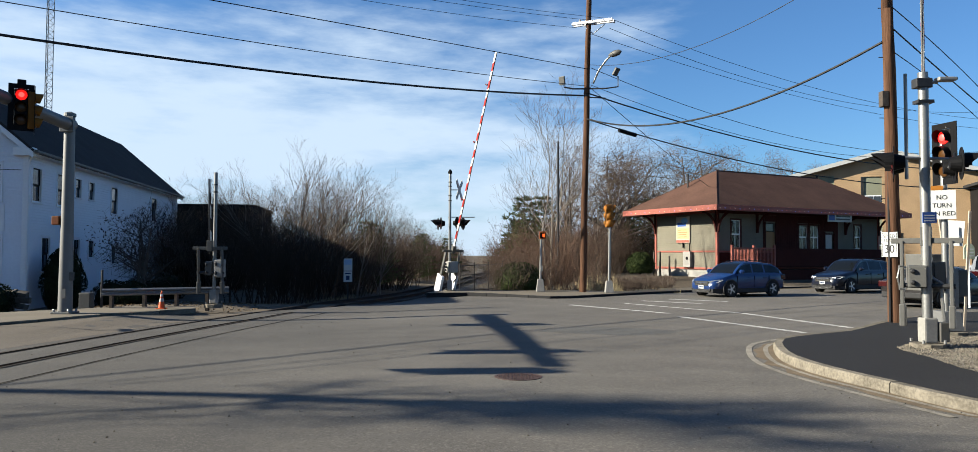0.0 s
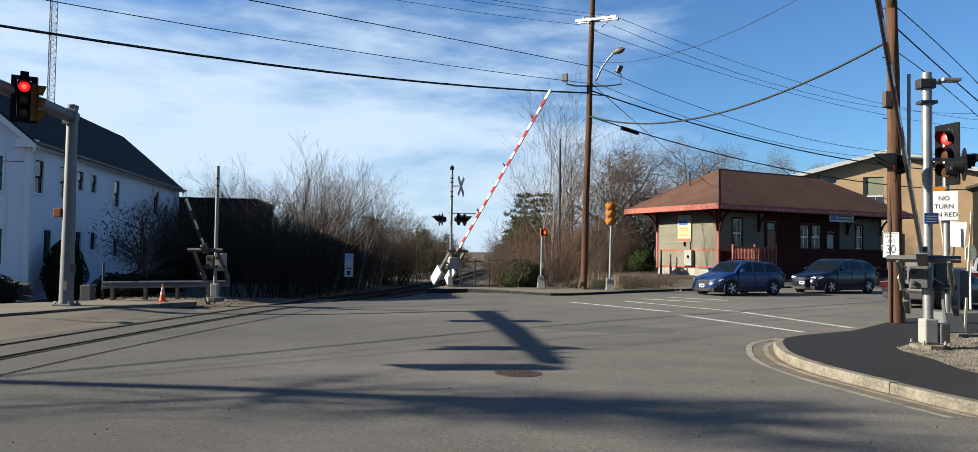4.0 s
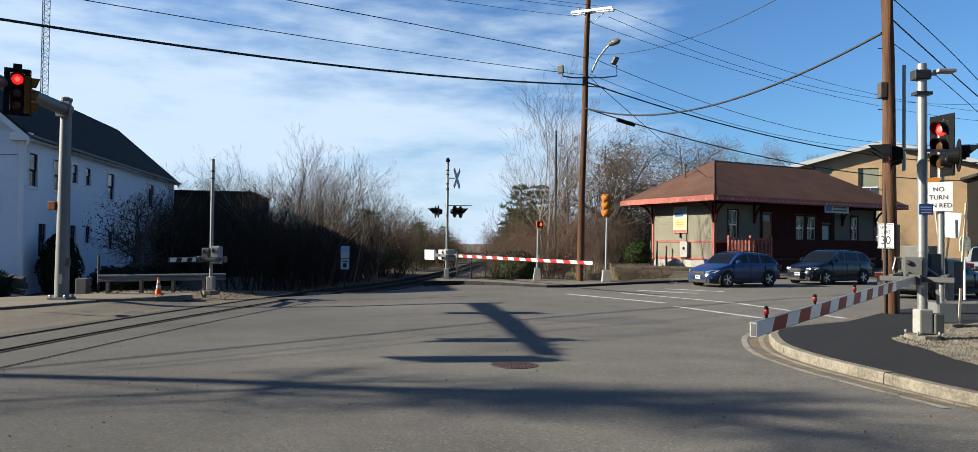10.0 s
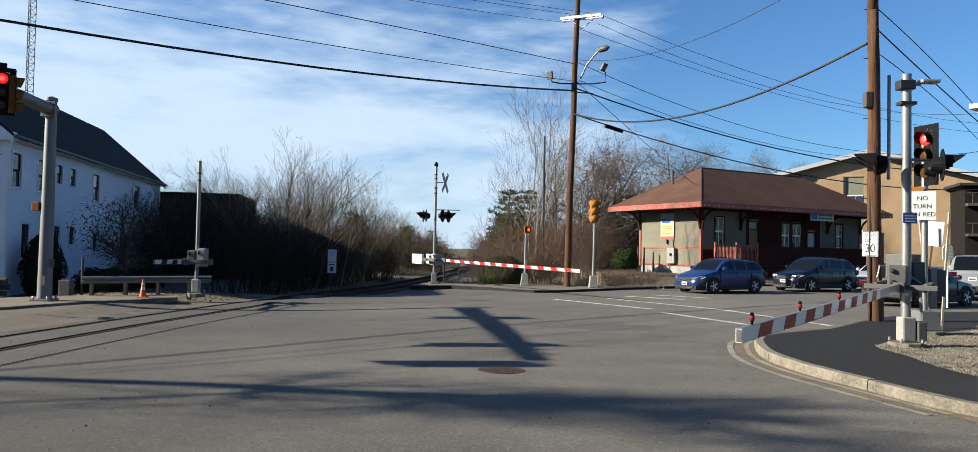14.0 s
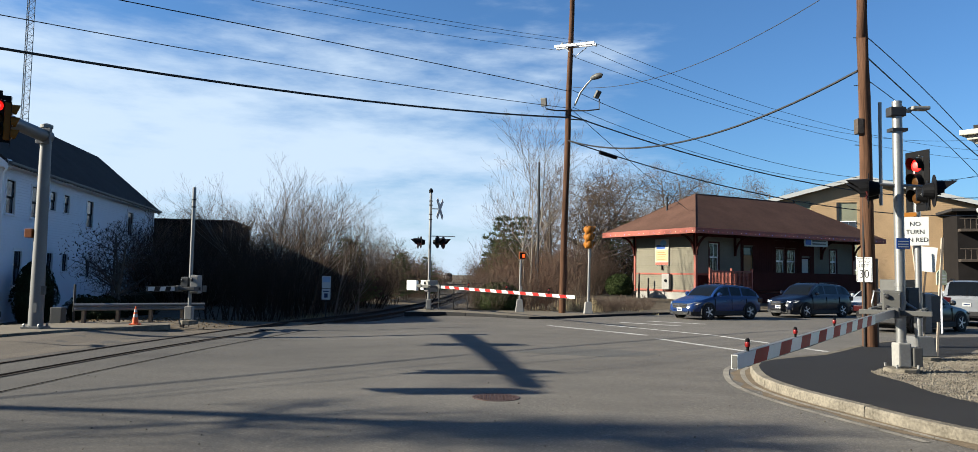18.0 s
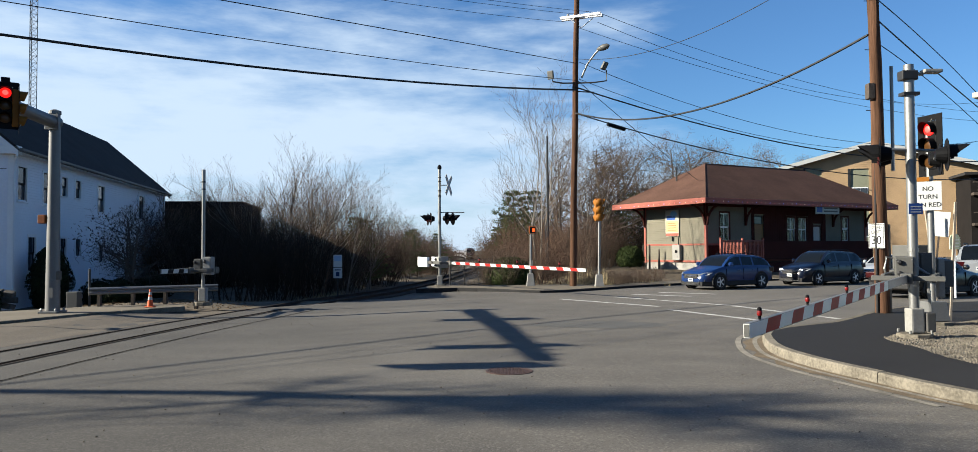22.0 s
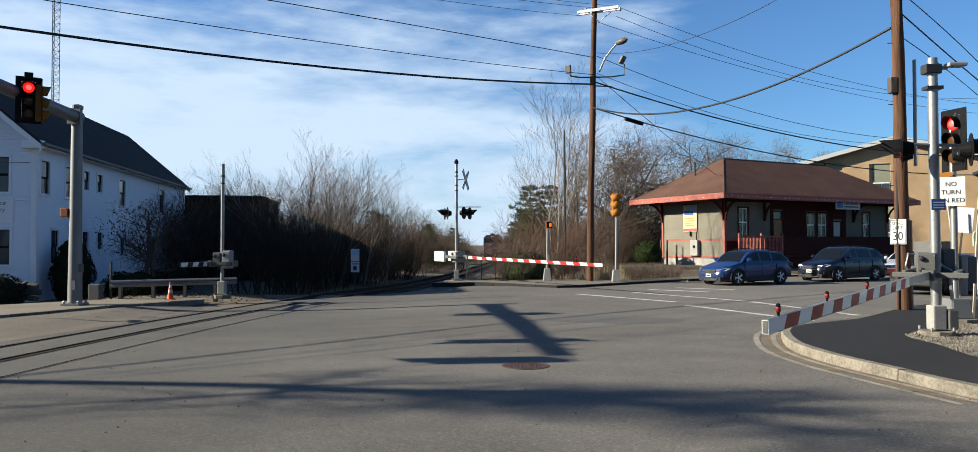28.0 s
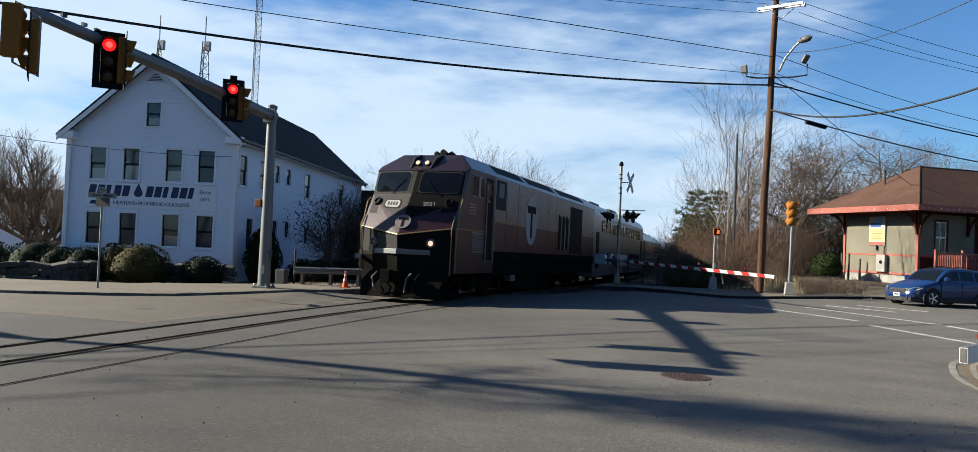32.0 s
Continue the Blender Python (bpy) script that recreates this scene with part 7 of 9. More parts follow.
def car(name, m, label, category, colour, L, W, H, wb, hood, wind, roof, tail, boxy=0.3, rear_glass=True, rails=True):
    """A car along +x: hood height, windscreen foot and head, roof end, tailgate; parts in place."""
    c = thing(name, m, label, category)
    hw = W / 2
    belt = hood + 0.09
    zb = 0.24
    top = [(-L / 2, belt - 0.16), (-L / 2 + 0.06, belt - 0.02), (-L / 2 + 0.35, belt + 0.03), (wind[0], belt), (wind[0] + 0.15, hood + 0.05), (L / 2 - 0.55, hood - 0.06), (L / 2 - 0.18, hood - 0.17), (L / 2 - 0.03, hood - 0.33), (L / 2, hood - 0.42)]
    wid = [(-L / 2, hw * 0.80), (-L / 2 + 0.12, hw * 0.92), (-L / 2 + 0.5, hw * 0.985), (0, hw), (L / 2 - 0.75, hw * 0.985), (L / 2 - 0.3, hw * 0.9), (L / 2 - 0.08, hw * 0.76), (L / 2, hw * 0.6)]
    bot = [(-L / 2, 0.42), (-L / 2 + 0.25, 0.3), (-L / 2 + 0.6, zb), (L / 2 - 0.6, zb), (L / 2 - 0.15, 0.26), (L / 2, 0.34)]
    xs = sorted({-L / 2, -L / 2 + 0.05, -L / 2 + 0.12, L / 2, L / 2 - 0.03, L / 2 - 0.08, L / 2 - 0.18} | {-L / 2 + 0.2 + k * (L - 0.45) / 22 for k in range(23)})
    rings = []
    for x in xs:
        w, b, t = lerp_tab(wid, x), lerp_tab(bot, x), lerp_tab(top, x)
        mid = b + (t - b) * 0.5
        half = [(w * 0.80, b), (w * 0.93, b + 0.04), (w * 0.985, b + (t - b) * 0.25), (w, mid), (w * 0.985, b + (t - b) * 0.74), (w * 0.955, t - 0.07), (w * 0.90, t - 0.015), (w * 0.72, t + 0.012), (w * 0.36, t + 0.03)]
        rings.append([(x, y, z) for y, z in half] + [(x, 0, t + 0.035)] + [(x, -y, z) for y, z in half[::-1]])
    g = Geo()
    loft(g, rings, True)
    n = len(rings[0])
    g.f += [tuple(range(n))[::-1], tuple(range(len(g.v) - n, len(g.v)))]
    part("body", g, colour, c, "painted body", smooth=True)
    # cabin: one shell whose faces are glass or painted, cut at the pillars
    xb, xc = -0.14, roof + 0.42
    st = sorted({wind[0] + (wind[1] - wind[0]) * k / 6 for k in range(7)} | {wind[1] - 0.3, xb - 0.045, xb + 0.045, xc - 0.05, xc + 0.05, (xb + xc) / 2} | {roof + (tail - roof) * k / 4 for k in range(5)}, reverse=True)

    def crown(x):
        """Height and half width of the roof edge at x."""
        if x > wind[1]:
            f = (wind[0] - x) / (wind[0] - wind[1])
            return belt + (H - 0.05 - belt) * math.sin(f * math.pi / 2) ** 0.92, hw * (0.90 - 0.16 * f)
        if x > roof:
            f = (wind[1] - x) / (wind[1] - roof)
            return H - 0.05 + 0.05 * math.sin(math.pi * min(1, f * 0.9 + 0.12)) - 0.05 * f * f, hw * (0.74 - 0.02 * f)
        f = (roof - x) / (roof - tail)
        return belt + 0.02 + (H - 0.10 - belt) * math.cos(f * math.pi / 2) ** 0.8, hw * (0.72 + 0.12 * f)
    cab = []
    for x in st:
        z, yt = crown(x)
        yb = hw * 0.915
        low_ = belt - 0.03
        lift = lambda f: (x, yb + (yt - yb) * f, low_ + (z - 0.04 - low_) * f)
        half = [lift(0), lift(0.14), lift(0.88), (x, yt, z - 0.03), (x, yt * 0.86, z), (x, yt * 0.4, z + 0.012)]
        cab.append(half + [(x, 0, z + 0.016)] + [(a, -b_, d) for a, b_, d in half[::-1]])
    skin, front, back = Geo(), Geo(), Geo()
    panes = {(sd, door): Geo() for sd in (0, 1) for door in (0, 1, 2)}
    n = len(cab[0])
    for i in range(len(st) - 1):
        x0, x1 = st[i], st[i + 1]
        for k in range(n - 1):
            f = [cab[i][k], cab[i + 1][k], cab[i + 1][k + 1], cab[i][k + 1]]
            kk = min(k, n - 2 - k)
            mid = (x0 + x1) / 2
            where = skin
            if kk == 1 and tail + 0.16 < mid < wind[0] - 0.1 and abs(mid - xb) > 0.046 and abs(mid - xc) > 0.051:
                where = panes[int(k > n / 2), 0 if mid > xb else (1 if mid > xc else 2)]
            elif kk >= 4 and wind[1] + 0.02 < mid < wind[0]:
                where = front
            elif kk >= 4 and tail < mid < roof - 0.02 and rear_glass:
                where = back
            where.add(f, [(0, 1, 2, 3)])
    part("cabin_shell", skin, colour, c, "painted roof and pillars", smooth=True)
    for pane in panes.values():
        if pane.v:
            part("side_window", pane, CARGLASS, c)
    part("windscreen", front, CARGLASS, c, "dark windscreen", smooth=True)
    part("rear_window", back, CARGLASS, c)
    for s in (-1, 1):
        # sill, door gaps, handles, mirror
        part("side_cladding", Geo().span((-wb / 2 + 0.34, s * (hw * 0.93), zb - 0.04), (wb / 2 - 0.34, s * (hw * 1.0 + 0.012), zb + 0.15)), CLADDING, c, bevel=0.02)
        for dx in (wind[0] - 0.12, -0.16, -wb / 2 + 0.22):
            part("door_gap", Geo().span((dx - 0.006, s * hw * 0.95, zb + 0.2), (dx + 0.006, s * (hw * 1.0 + 0.003), belt - 0.1)), BLACKP, c)
        for dx in (0.12, -0.85):
            part("door_handle", Geo().span((dx - 0.1, s * hw * 0.96, belt - 0.2), (dx + 0.1, s * (hw + 0.02), belt - 0.165)), colour, c, bevel=0.008)
        part("wing_mirror", Geo().lathe([(0.03, -0.1), (0.09, -0.06), (0.1, 0.06), (0.05, 0.12)], 10, pose(wind[0] - 0.28, s * (hw + 0.1), belt + 0.09, 90, 0, 90)), colour, c, smooth=True)
        if rails:
            part("roof_rail", Geo().path([(wind[1] - 0.15, s * hw * 0.66, H - 0.02), (wind[1] - 0.3, s * hw * 0.66, H + 0.045), (roof + 0.3, s * hw * 0.65, H + 0.035), (roof + 0.15, s * hw * 0.65, H - 0.03)], 0.02, 6), CLADDING, c)
        # lamps
        g = Geo()
        g.add([(L / 2 - 0.1, s * hw * 0.50, hood - 0.36), (L / 2 - 0.36, s * hw * 0.90, hood - 0.27), (L / 2 - 0.5, s * hw * 0.955, hood - 0.19), (L / 2 - 0.3, s * hw * 0.83, hood - 0.17), (L / 2 - 0.07, s * hw * 0.55, hood - 0.25),
               (L / 2 + 0.01, s * hw * 0.50, hood - 0.36), (L / 2 - 0.24, s * hw * 0.93, hood - 0.28), (L / 2 - 0.48, s * hw * 0.99, hood - 0.19), (L / 2 - 0.24, s * hw * 0.86, hood - 0.16), (L / 2 + 0.01, s * hw * 0.55, hood - 0.24)],
              [(0, 1, 2, 3, 4), (9, 8, 7, 6, 5), (0, 5, 6, 1), (1, 6, 7, 2), (2, 7, 8, 3), (3, 8, 9, 4), (4, 9, 5, 0)])
        part("headlight", g, LAMPGLASS, c, "clear headlight", bevel=0.01)
        part("fog_lamp", Geo().lathe([(0.075, 0), (0.07, 0.03)], 12), CLADDING, c, m=pose(L / 2 - 0.16, s * hw * 0.74, 0.42, 0, 90, 0))
        part("tail_light", Geo().span((-L / 2 - 0.005, s * hw * 0.58, belt - 0.28), (-L / 2 + 0.3, s * hw * 0.95, belt - 0.06)), TAILRED, c, bevel=0.03)
        # wheels with arch trim
        for ax in (wb / 2, -wb / 2):
            arch = Geo()
            nn = 14
            for k in range(nn):
                a0, a1 = math.pi * (k / nn * 1.16 - 0.08), math.pi * ((k + 1) / nn * 1.16 - 0.08)
                for r0, r1, y0 in ((0.385, 0.455, hw * 0.995 + 0.012),):
                    P = [(ax + r * math.cos(a), s * y0, 0.335 + r * math.sin(a)) for r, a in ((r0, a0), (r1, a0), (r1, a1), (r0, a1))]
                    Q = [(p[0], s * hw * 0.86, p[2]) for p in P]
                    arch.add(P + Q, [(0, 1, 2, 3), (0, 3, 7, 4), (1, 5, 6, 2)])
            part("wheel_arch", arch, CLADDING, c)
            part("wheel_well", Geo().lathe([(0.392, 0), (0.392, 0.01)], 24), BLACKP, c, m=pose(ax, s * (hw * 0.99) - (0.0 if s > 0 else 0.01) * 0, 0.335, 90 * -s))
            wl = part("wheel", Geo().lathe([(0.20, -0.11), (0.32, -0.11), (0.346, -0.08), (0.352, 0.0), (0.346, 0.08), (0.32, 0.11), (0.20, 0.11)], 28), RUBBER, c, "black tyre on an alloy rim", smooth=True, m=pose(ax, s * (hw - 0.075), 0.352, 90 * -s))
            part("rim", Geo().lathe([(0.235, 0.085), (0.235, 0.105), (0.22, 0.112), (0.215, 0.09)], 24), RIM, wl)
            part("rim_dish", Geo().lathe([(0.215, 0.05), (0.215, 0.06)], 20), BLACKP, wl)
            for k in range(5):
                part("spoke", Geo().span((0.03, -0.026, 0.07), (0.225, 0.026, 0.112)), RIM, wl, m=pose(0, 0, 0, 0, 0, 72 * k))
            part("hub", Geo().lathe([(0.05, 0.06), (0.05, 0.112), (0.02, 0.118)], 10), RIM, wl)
    # nose
    for sd in (-1, 1):
        part("grille_wing", Geo().path([(L / 2 + 0.02, 0, hood - 0.33), (L / 2 + 0.0, sd * hw * 0.40, hood - 0.30), (L / 2 - 0.04, sd * hw * 0.52, hood - 0.24)], 0.022, 6), CHROME, c)
    gr = part("grille", Geo().span((L / 2 - 0.1, -hw * 0.46, hood - 0.46), (L / 2 + 0.005, hw * 0.46, hood - 0.24)), CLADDING, c, "black grille", bevel=0.02)
    for k in range(3):
        part("grille_bar", Geo().span((L / 2 - 0.02, -hw * 0.43, hood - 0.43 + k * 0.07), (L / 2 + 0.015, hw * 0.43, hood - 0.41 + k * 0.07)), CHROME, gr)
    part("emblem", Geo().lathe([(0.07, 0), (0.06, 0.02)], 14), CHROME, gr, m=pose(L / 2 + 0.01, 0, hood - 0.34, 0, 90, 0))
    part("front_skirt", Geo().add([(L / 2 - 0.5, -hw * 0.97, 0.2), (L / 2 - 0.06, -hw * 0.72, 0.2), (L / 2 + 0.02, 0, 0.2), (L / 2 - 0.06, hw * 0.72, 0.2), (L / 2 - 0.5, hw * 0.97, 0.2), (L / 2 - 0.5, -hw * 0.985, 0.37), (L / 2 - 0.04, -hw * 0.75, 0.37), (L / 2 + 0.025, 0, 0.35), (L / 2 - 0.04, hw * 0.75, 0.37), (L / 2 - 0.5, hw * 0.985, 0.37)],
                                [(0, 1, 6, 5), (1, 2, 7, 6), (2, 3, 8, 7), (3, 4, 9, 8), (5, 6, 7, 8, 9), (4, 3, 2, 1, 0), (0, 5, 9, 4)]), CLADDING, c, "black lower front skirt")
    part("lower_intake", Geo().span((L / 2 - 0.12, -hw * 0.6, 0.28), (L / 2 + 0.0, hw * 0.6, 0.44)), CLADDING, c, bevel=0.02)
    part("bumper_bar", Geo().span((L / 2 - 0.1, -hw * 0.55, 0.25), (L / 2 + 0.012, hw * 0.55, 0.275)), CHROME, c)
    pl = part("number_plate", Geo().span((L / 2 + 0.006, -0.155, hood - 0.58), (L / 2 + 0.016, 0.155, hood - 0.43)), SIGNW, c, "white number plate")
    part("text_bar", Geo().span((L / 2 + 0.017, -0.11, hood - 0.53), (L / 2 + 0.02, 0.11, hood - 0.48)), NAVY, pl)
    pl = part("number_plate", Geo().span((-L / 2 - 0.015, -0.155, belt - 0.42), (-L / 2 - 0.004, 0.155, belt - 0.27)), SIGNW, c)
    part("text_bar", Geo().span((-L / 2 - 0.019, -0.11, belt - 0.37), (-L / 2 - 0.016, 0.11, belt - 0.32)), NAVY, pl)
    part("rear_bumper", Geo().span((-L / 2 - 0.03, -hw * 0.8, 0.36), (-L / 2 + 0.15, hw * 0.8, 0.56)), CLADDING, c, bevel=0.03)
    part("wiper", Geo().tube((wind[0] - 0.05, -0.5, belt + 0.03), (wind[0] - 0.22, 0.1, belt + 0.16), 0.01, n=5), BLACKP, c)
    part("underbody", Geo().span((-L / 2 + 0.4, -hw * 0.8, 0.16), (L / 2 - 0.4, hw * 0.8, 0.3)), BLACKP, c)
    return c


LANE = math.degrees(math.atan2(-0.47, -0.88))


def lane_pose(s, wb, W, back=0.0):
    """A car in the waiting lane whose front left wheel is s metres up the road."""
    a = Vector((10.73, 33.1, 0)) + Vector((0.882, 0.471, 0)) * (s + wb / 2)
    c = a - Vector((0.471, -0.882, 0)) * (W / 2 - 0.08)
    return pose(c.x, c.y, 0.0, 0, 0, LANE)


CARS = {}


def build_cars():
    blue, navy = paint("metallic_blue", (0.010, 0.036, 0.14)), paint("dark_navy", (0.004, 0.007, 0.02))
    car("hatchback_car", lane_pose(0.0, 2.64, 1.79), "metallic blue hatchback waiting at the crosswalk, facing the crossing", "car", blue, 4.45, 1.79, 1.58, 2.64, 0.95, (1.02, 0.22), -1.32, -2.1)
    CARS["suv"] = car("suv_car", lane_pose(8.2, 2.79, 1.84), "dark navy SUV pulling up behind the blue hatchback", "car", navy, 4.7, 1.84, 1.70, 2.79, 1.02, (1.02, 0.22), -1.6, -2.22)
    for sd in (-1, 1):
        part("daylight_lamp", Geo().box((2.22, sd * 0.56, 0.78), (0.08, 0.18, 0.06)), glow("white_lamp", (0.9, 0.92, 1.0), 1.6), CARS["suv"], "lit white headlamp", bevel=0.02)
    CARS["sedan"] = car("sedan_car", lane_pose(44.0, 2.75, 1.82), "silver sedan that joins the waiting line", "car", paint("silver_paint", (0.42, 0.44, 0.47)), 4.8, 1.82, 1.46, 2.75, 0.90, (0.95, 0.1), -1.15, -1.75, rails=False)
    car("sedan_car", pose(17.0, 27.9, 0.0, 0, 0, 28), "black sedan standing in the near lane, tail towards the crossing", "car", paint("black_paint", (0.012, 0.010, 0.011)), 4.9, 1.85, 1.47, 2.8, 0.92, (0.95, 0.1), -1.15, -1.8, rails=False)
    car("suv_car", pose(22.4, 32.6, 0.1, 0, 0, 52), "silver-white SUV seen from behind, beyond the black sedan", "car", paint("silver_white_paint", (0.24, 0.255, 0.28)), 4.8, 1.92, 1.86, 2.8, 1.10, (1.0, 0.35), -2.0, -2.3)


# ---- train ----
def build_train():
    maroon = mat("train_maroon", (0.040, 0.012, 0.019), 0.35, 0.0, spec=0.3, var=0.15, big=1.0, small=12, bump=0.03)
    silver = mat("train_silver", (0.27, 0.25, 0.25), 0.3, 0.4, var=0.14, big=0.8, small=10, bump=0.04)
    roof_dark = mat("cab_roof", (0.022, 0.010, 0.012), 0.4, spec=0.4, var=0.2, big=1.0, small=12, bump=0.02)
    roofm = mat("train_roof", (0.20, 0.20, 0.20), 0.6, 0.3, var=0.2, big=0.9, small=10, bump=0.08)
    black = mat("train_black", (0.007, 0.0065, 0.0065), 0.6, 0.0, spec=0.06, var=0.25, big=1.5, small=16, bump=0.15)
    under = mat("grimy_underframe", (0.010, 0.009, 0.008), 0.95, 0.0, spec=0.02, var=0.4, big=2, small=18, bump=0.4)
    yellow = mat("train_yellow", (0.32, 0.20, 0.06), 0.5, var=0.1, bump=0)
    white = mat("train_white", (0.42, 0.41, 0.39), 0.5, var=0.1, bump=0.03)
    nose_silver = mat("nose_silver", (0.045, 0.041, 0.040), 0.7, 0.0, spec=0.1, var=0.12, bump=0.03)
    LENS_OFF = mat("dull_lens", (0.12, 0.12, 0.115), 0.2, var=0.1, bump=0)
    lo = thing("locomotive", pose(0, 0, 0), "maroon and silver diesel passenger locomotive with lit headlights", "locomotive")
    HW, BACK = 1.65, 6.1
    # wedge nose, line by line from the foot: height and x on the centre line, height and x at the corner
    sec = [(0.95, 10.28, 0.95, 9.78), (1.45, 10.31, 1.45, 9.80), (2.10, 10.37, 2.36, 9.80), (3.45, 9.52, 3.45, 9.16), (4.27, 9.14, 4.27, 8.87)]

    def on_nose(i, s, u, v):
        """Point on one half of nose band i: u from the centre line to the corner, v upwards."""
        pt = lambda q: Vector((q[1], 0, q[0])).lerp(Vector((q[3], s * (HW - 0.05), q[2])), u)
        return pt(sec[i]).lerp(pt(sec[i + 1]), v)

    def slab(pts, out, thick, s):
        """Flat plate through the points, its face lifted by out, its back sunk by thick."""
        pts = [Vector(p) for p in pts]
        n = (pts[1] - pts[0]).cross(pts[-1] - pts[0]).normalized() * s
        k = len(pts)
        return Geo().add([p + n * out for p in pts] + [p - n * thick for p in pts],
                         [tuple(range(k)), tuple(range(2 * k - 1, k - 1, -1))] + [(j, (j + 1) % k, k + (j + 1) % k, k + j) for j in range(k)])

    def rounded(u0, u1, v0, v1, r, q=1.6):
        """Outline of a panel with rounded corners."""
        out = []
        for cx, cy, a0 in ((u1 - r, v0 + r * q, -90), (u1 - r, v1 - r * q, 0), (u0 + r, v1 - r * q, 90), (u0 + r, v0 + r * q, 180)):
            out += [(cx + r * math.cos(radians(a0 + k * 30)), cy + r * q * math.sin(radians(a0 + k * 30))) for k in range(4)]
        return out

    part("cab_core", Geo().span((BACK - 0.2, -1.56, 0.95), (8.75, 1.56, 4.2)), under, lo)
    part("side_core", Geo().span((-10.5, -1.58, 0.85), (BACK, 1.58, 4.3)), under, lo)
    for s in (-1, 1):
        for i, m_ in enumerate((under, black, maroon, black)):
            part("nose_panel", slab([on_nose(i, s, u, v) for u, v in ((0, 0), (1, 0), (1, 1), (0, 1))], 0.0, 0.06, s), m_, lo, "maroon nose panel" if m_ is maroon else "black nose panel")
        # corner post and cab side
        side = [(9.65, s * HW, 0.95), (9.65, s * HW, 2.3), (9.0, s * HW, 3.45), (8.72, s * HW, 4.27), (8.6, s * HW, 4.42), (BACK, s * HW, 4.42), (BACK, s * HW, 0.95)]
        part("cab_side", slab(side[::-1], 0.0, 0.06, s), maroon, lo, "dark maroon cab side")
        edge = [(9.78, 9.65, 0.95), (9.80, 9.65, 2.33), (9.16, 9.0, 3.45), (8.87, 8.72, 4.27)]
        for (a0, b0, z0), (a1, b1, z1) in zip(edge, edge[1:]):
            part("corner_post", slab([(a0, s * (HW - 0.05), z0), (b0, s * HW, z0), (b1, s * HW, z1), (a1, s * (HW - 0.05), z1)], 0.0, 0.05, s), maroon if z0 > 1 else black, lo)
        # brow and sloping roof front
        part("roof_front", slab([(9.16, 0, 4.26), (8.89, s * (HW - 0.04), 4.26), (8.0, s * 1.1, 4.92), (8.0, 0, 4.92)], 0.01, 0.05, s), roof_dark, lo, "dark sloping cab roof front")
        part("roof_front", slab([(8.88, s * (HW - 0.04), 4.26), (8.58, s * (HW + 0.01), 4.43), (8.0, s * 1.1, 4.92)], 0.012, 0.05, s), roof_dark, lo)
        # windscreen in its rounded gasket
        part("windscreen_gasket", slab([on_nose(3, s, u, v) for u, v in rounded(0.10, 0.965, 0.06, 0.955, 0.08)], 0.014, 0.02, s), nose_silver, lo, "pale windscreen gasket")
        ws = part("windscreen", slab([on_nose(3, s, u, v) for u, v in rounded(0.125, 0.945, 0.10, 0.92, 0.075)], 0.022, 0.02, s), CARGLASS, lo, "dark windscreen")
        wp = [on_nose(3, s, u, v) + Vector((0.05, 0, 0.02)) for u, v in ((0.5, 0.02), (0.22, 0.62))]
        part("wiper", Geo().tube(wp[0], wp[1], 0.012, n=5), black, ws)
        # silver upper panel with the number board, marker lamp; silver only on the sunlit half
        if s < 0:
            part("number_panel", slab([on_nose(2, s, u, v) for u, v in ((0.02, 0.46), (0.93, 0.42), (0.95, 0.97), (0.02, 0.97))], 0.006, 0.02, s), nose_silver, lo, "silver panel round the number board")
            part("lower_panel", slab([on_nose(1, s, u, v) for u, v in ((0.01, 0.12), (0.55, 0.12), (0.55, 0.9), (0.01, 0.93))], 0.006, 0.02, s), nose_silver, lo, "silver panel under the stripe, on the sunlit half only")
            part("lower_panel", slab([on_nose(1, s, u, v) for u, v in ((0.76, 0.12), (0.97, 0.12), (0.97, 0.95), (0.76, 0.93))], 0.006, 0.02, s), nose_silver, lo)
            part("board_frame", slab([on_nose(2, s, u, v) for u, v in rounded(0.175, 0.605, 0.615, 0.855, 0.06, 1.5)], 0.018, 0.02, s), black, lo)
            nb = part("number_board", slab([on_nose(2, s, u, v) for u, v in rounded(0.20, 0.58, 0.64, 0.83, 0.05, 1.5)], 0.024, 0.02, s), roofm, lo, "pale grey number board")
            for k in range(4):
                u0 = 0.26 + 0.07 * k
                part("number_bar", slab([on_nose(2, s, u, v) for u, v in ((u0, 0.69), (u0 + 0.045, 0.69), (u0 + 0.045, 0.78), (u0, 0.78))], 0.028, 0.01, s), nose_silver, nb)
        else:
            # half away from the sun: its shade is painted as black
            part("mask_foot", slab([on_nose(2, s, u, v) for u, v in ((0.0, 0.40), (1, 0.52), (1, 1), (0.0, 1))], 0.006, 0.02, s), black, lo)
            p0, p1, p2 = on_nose(2, s, 0.42, 0.74), on_nose(2, s, 0.72, 0.74), on_nose(2, s, 0.42, 0.9)
            ax = (p1 - p0).normalized()
            nz = ax.cross(p2 - p0).normalized()
            ay = nz.cross(ax)
            r3 = Matrix((ax, ay, nz)).transposed().to_4x4()
            num = new("fleet_number", text_mesh("fleet_number", "2021", 0.21, white, 0.006))
            num.parent = lo
            num.matrix_basis = Matrix.Translation(p0 + nz * 0.012) @ r3
        mk = on_nose(2, s, 0.80, 0.78)
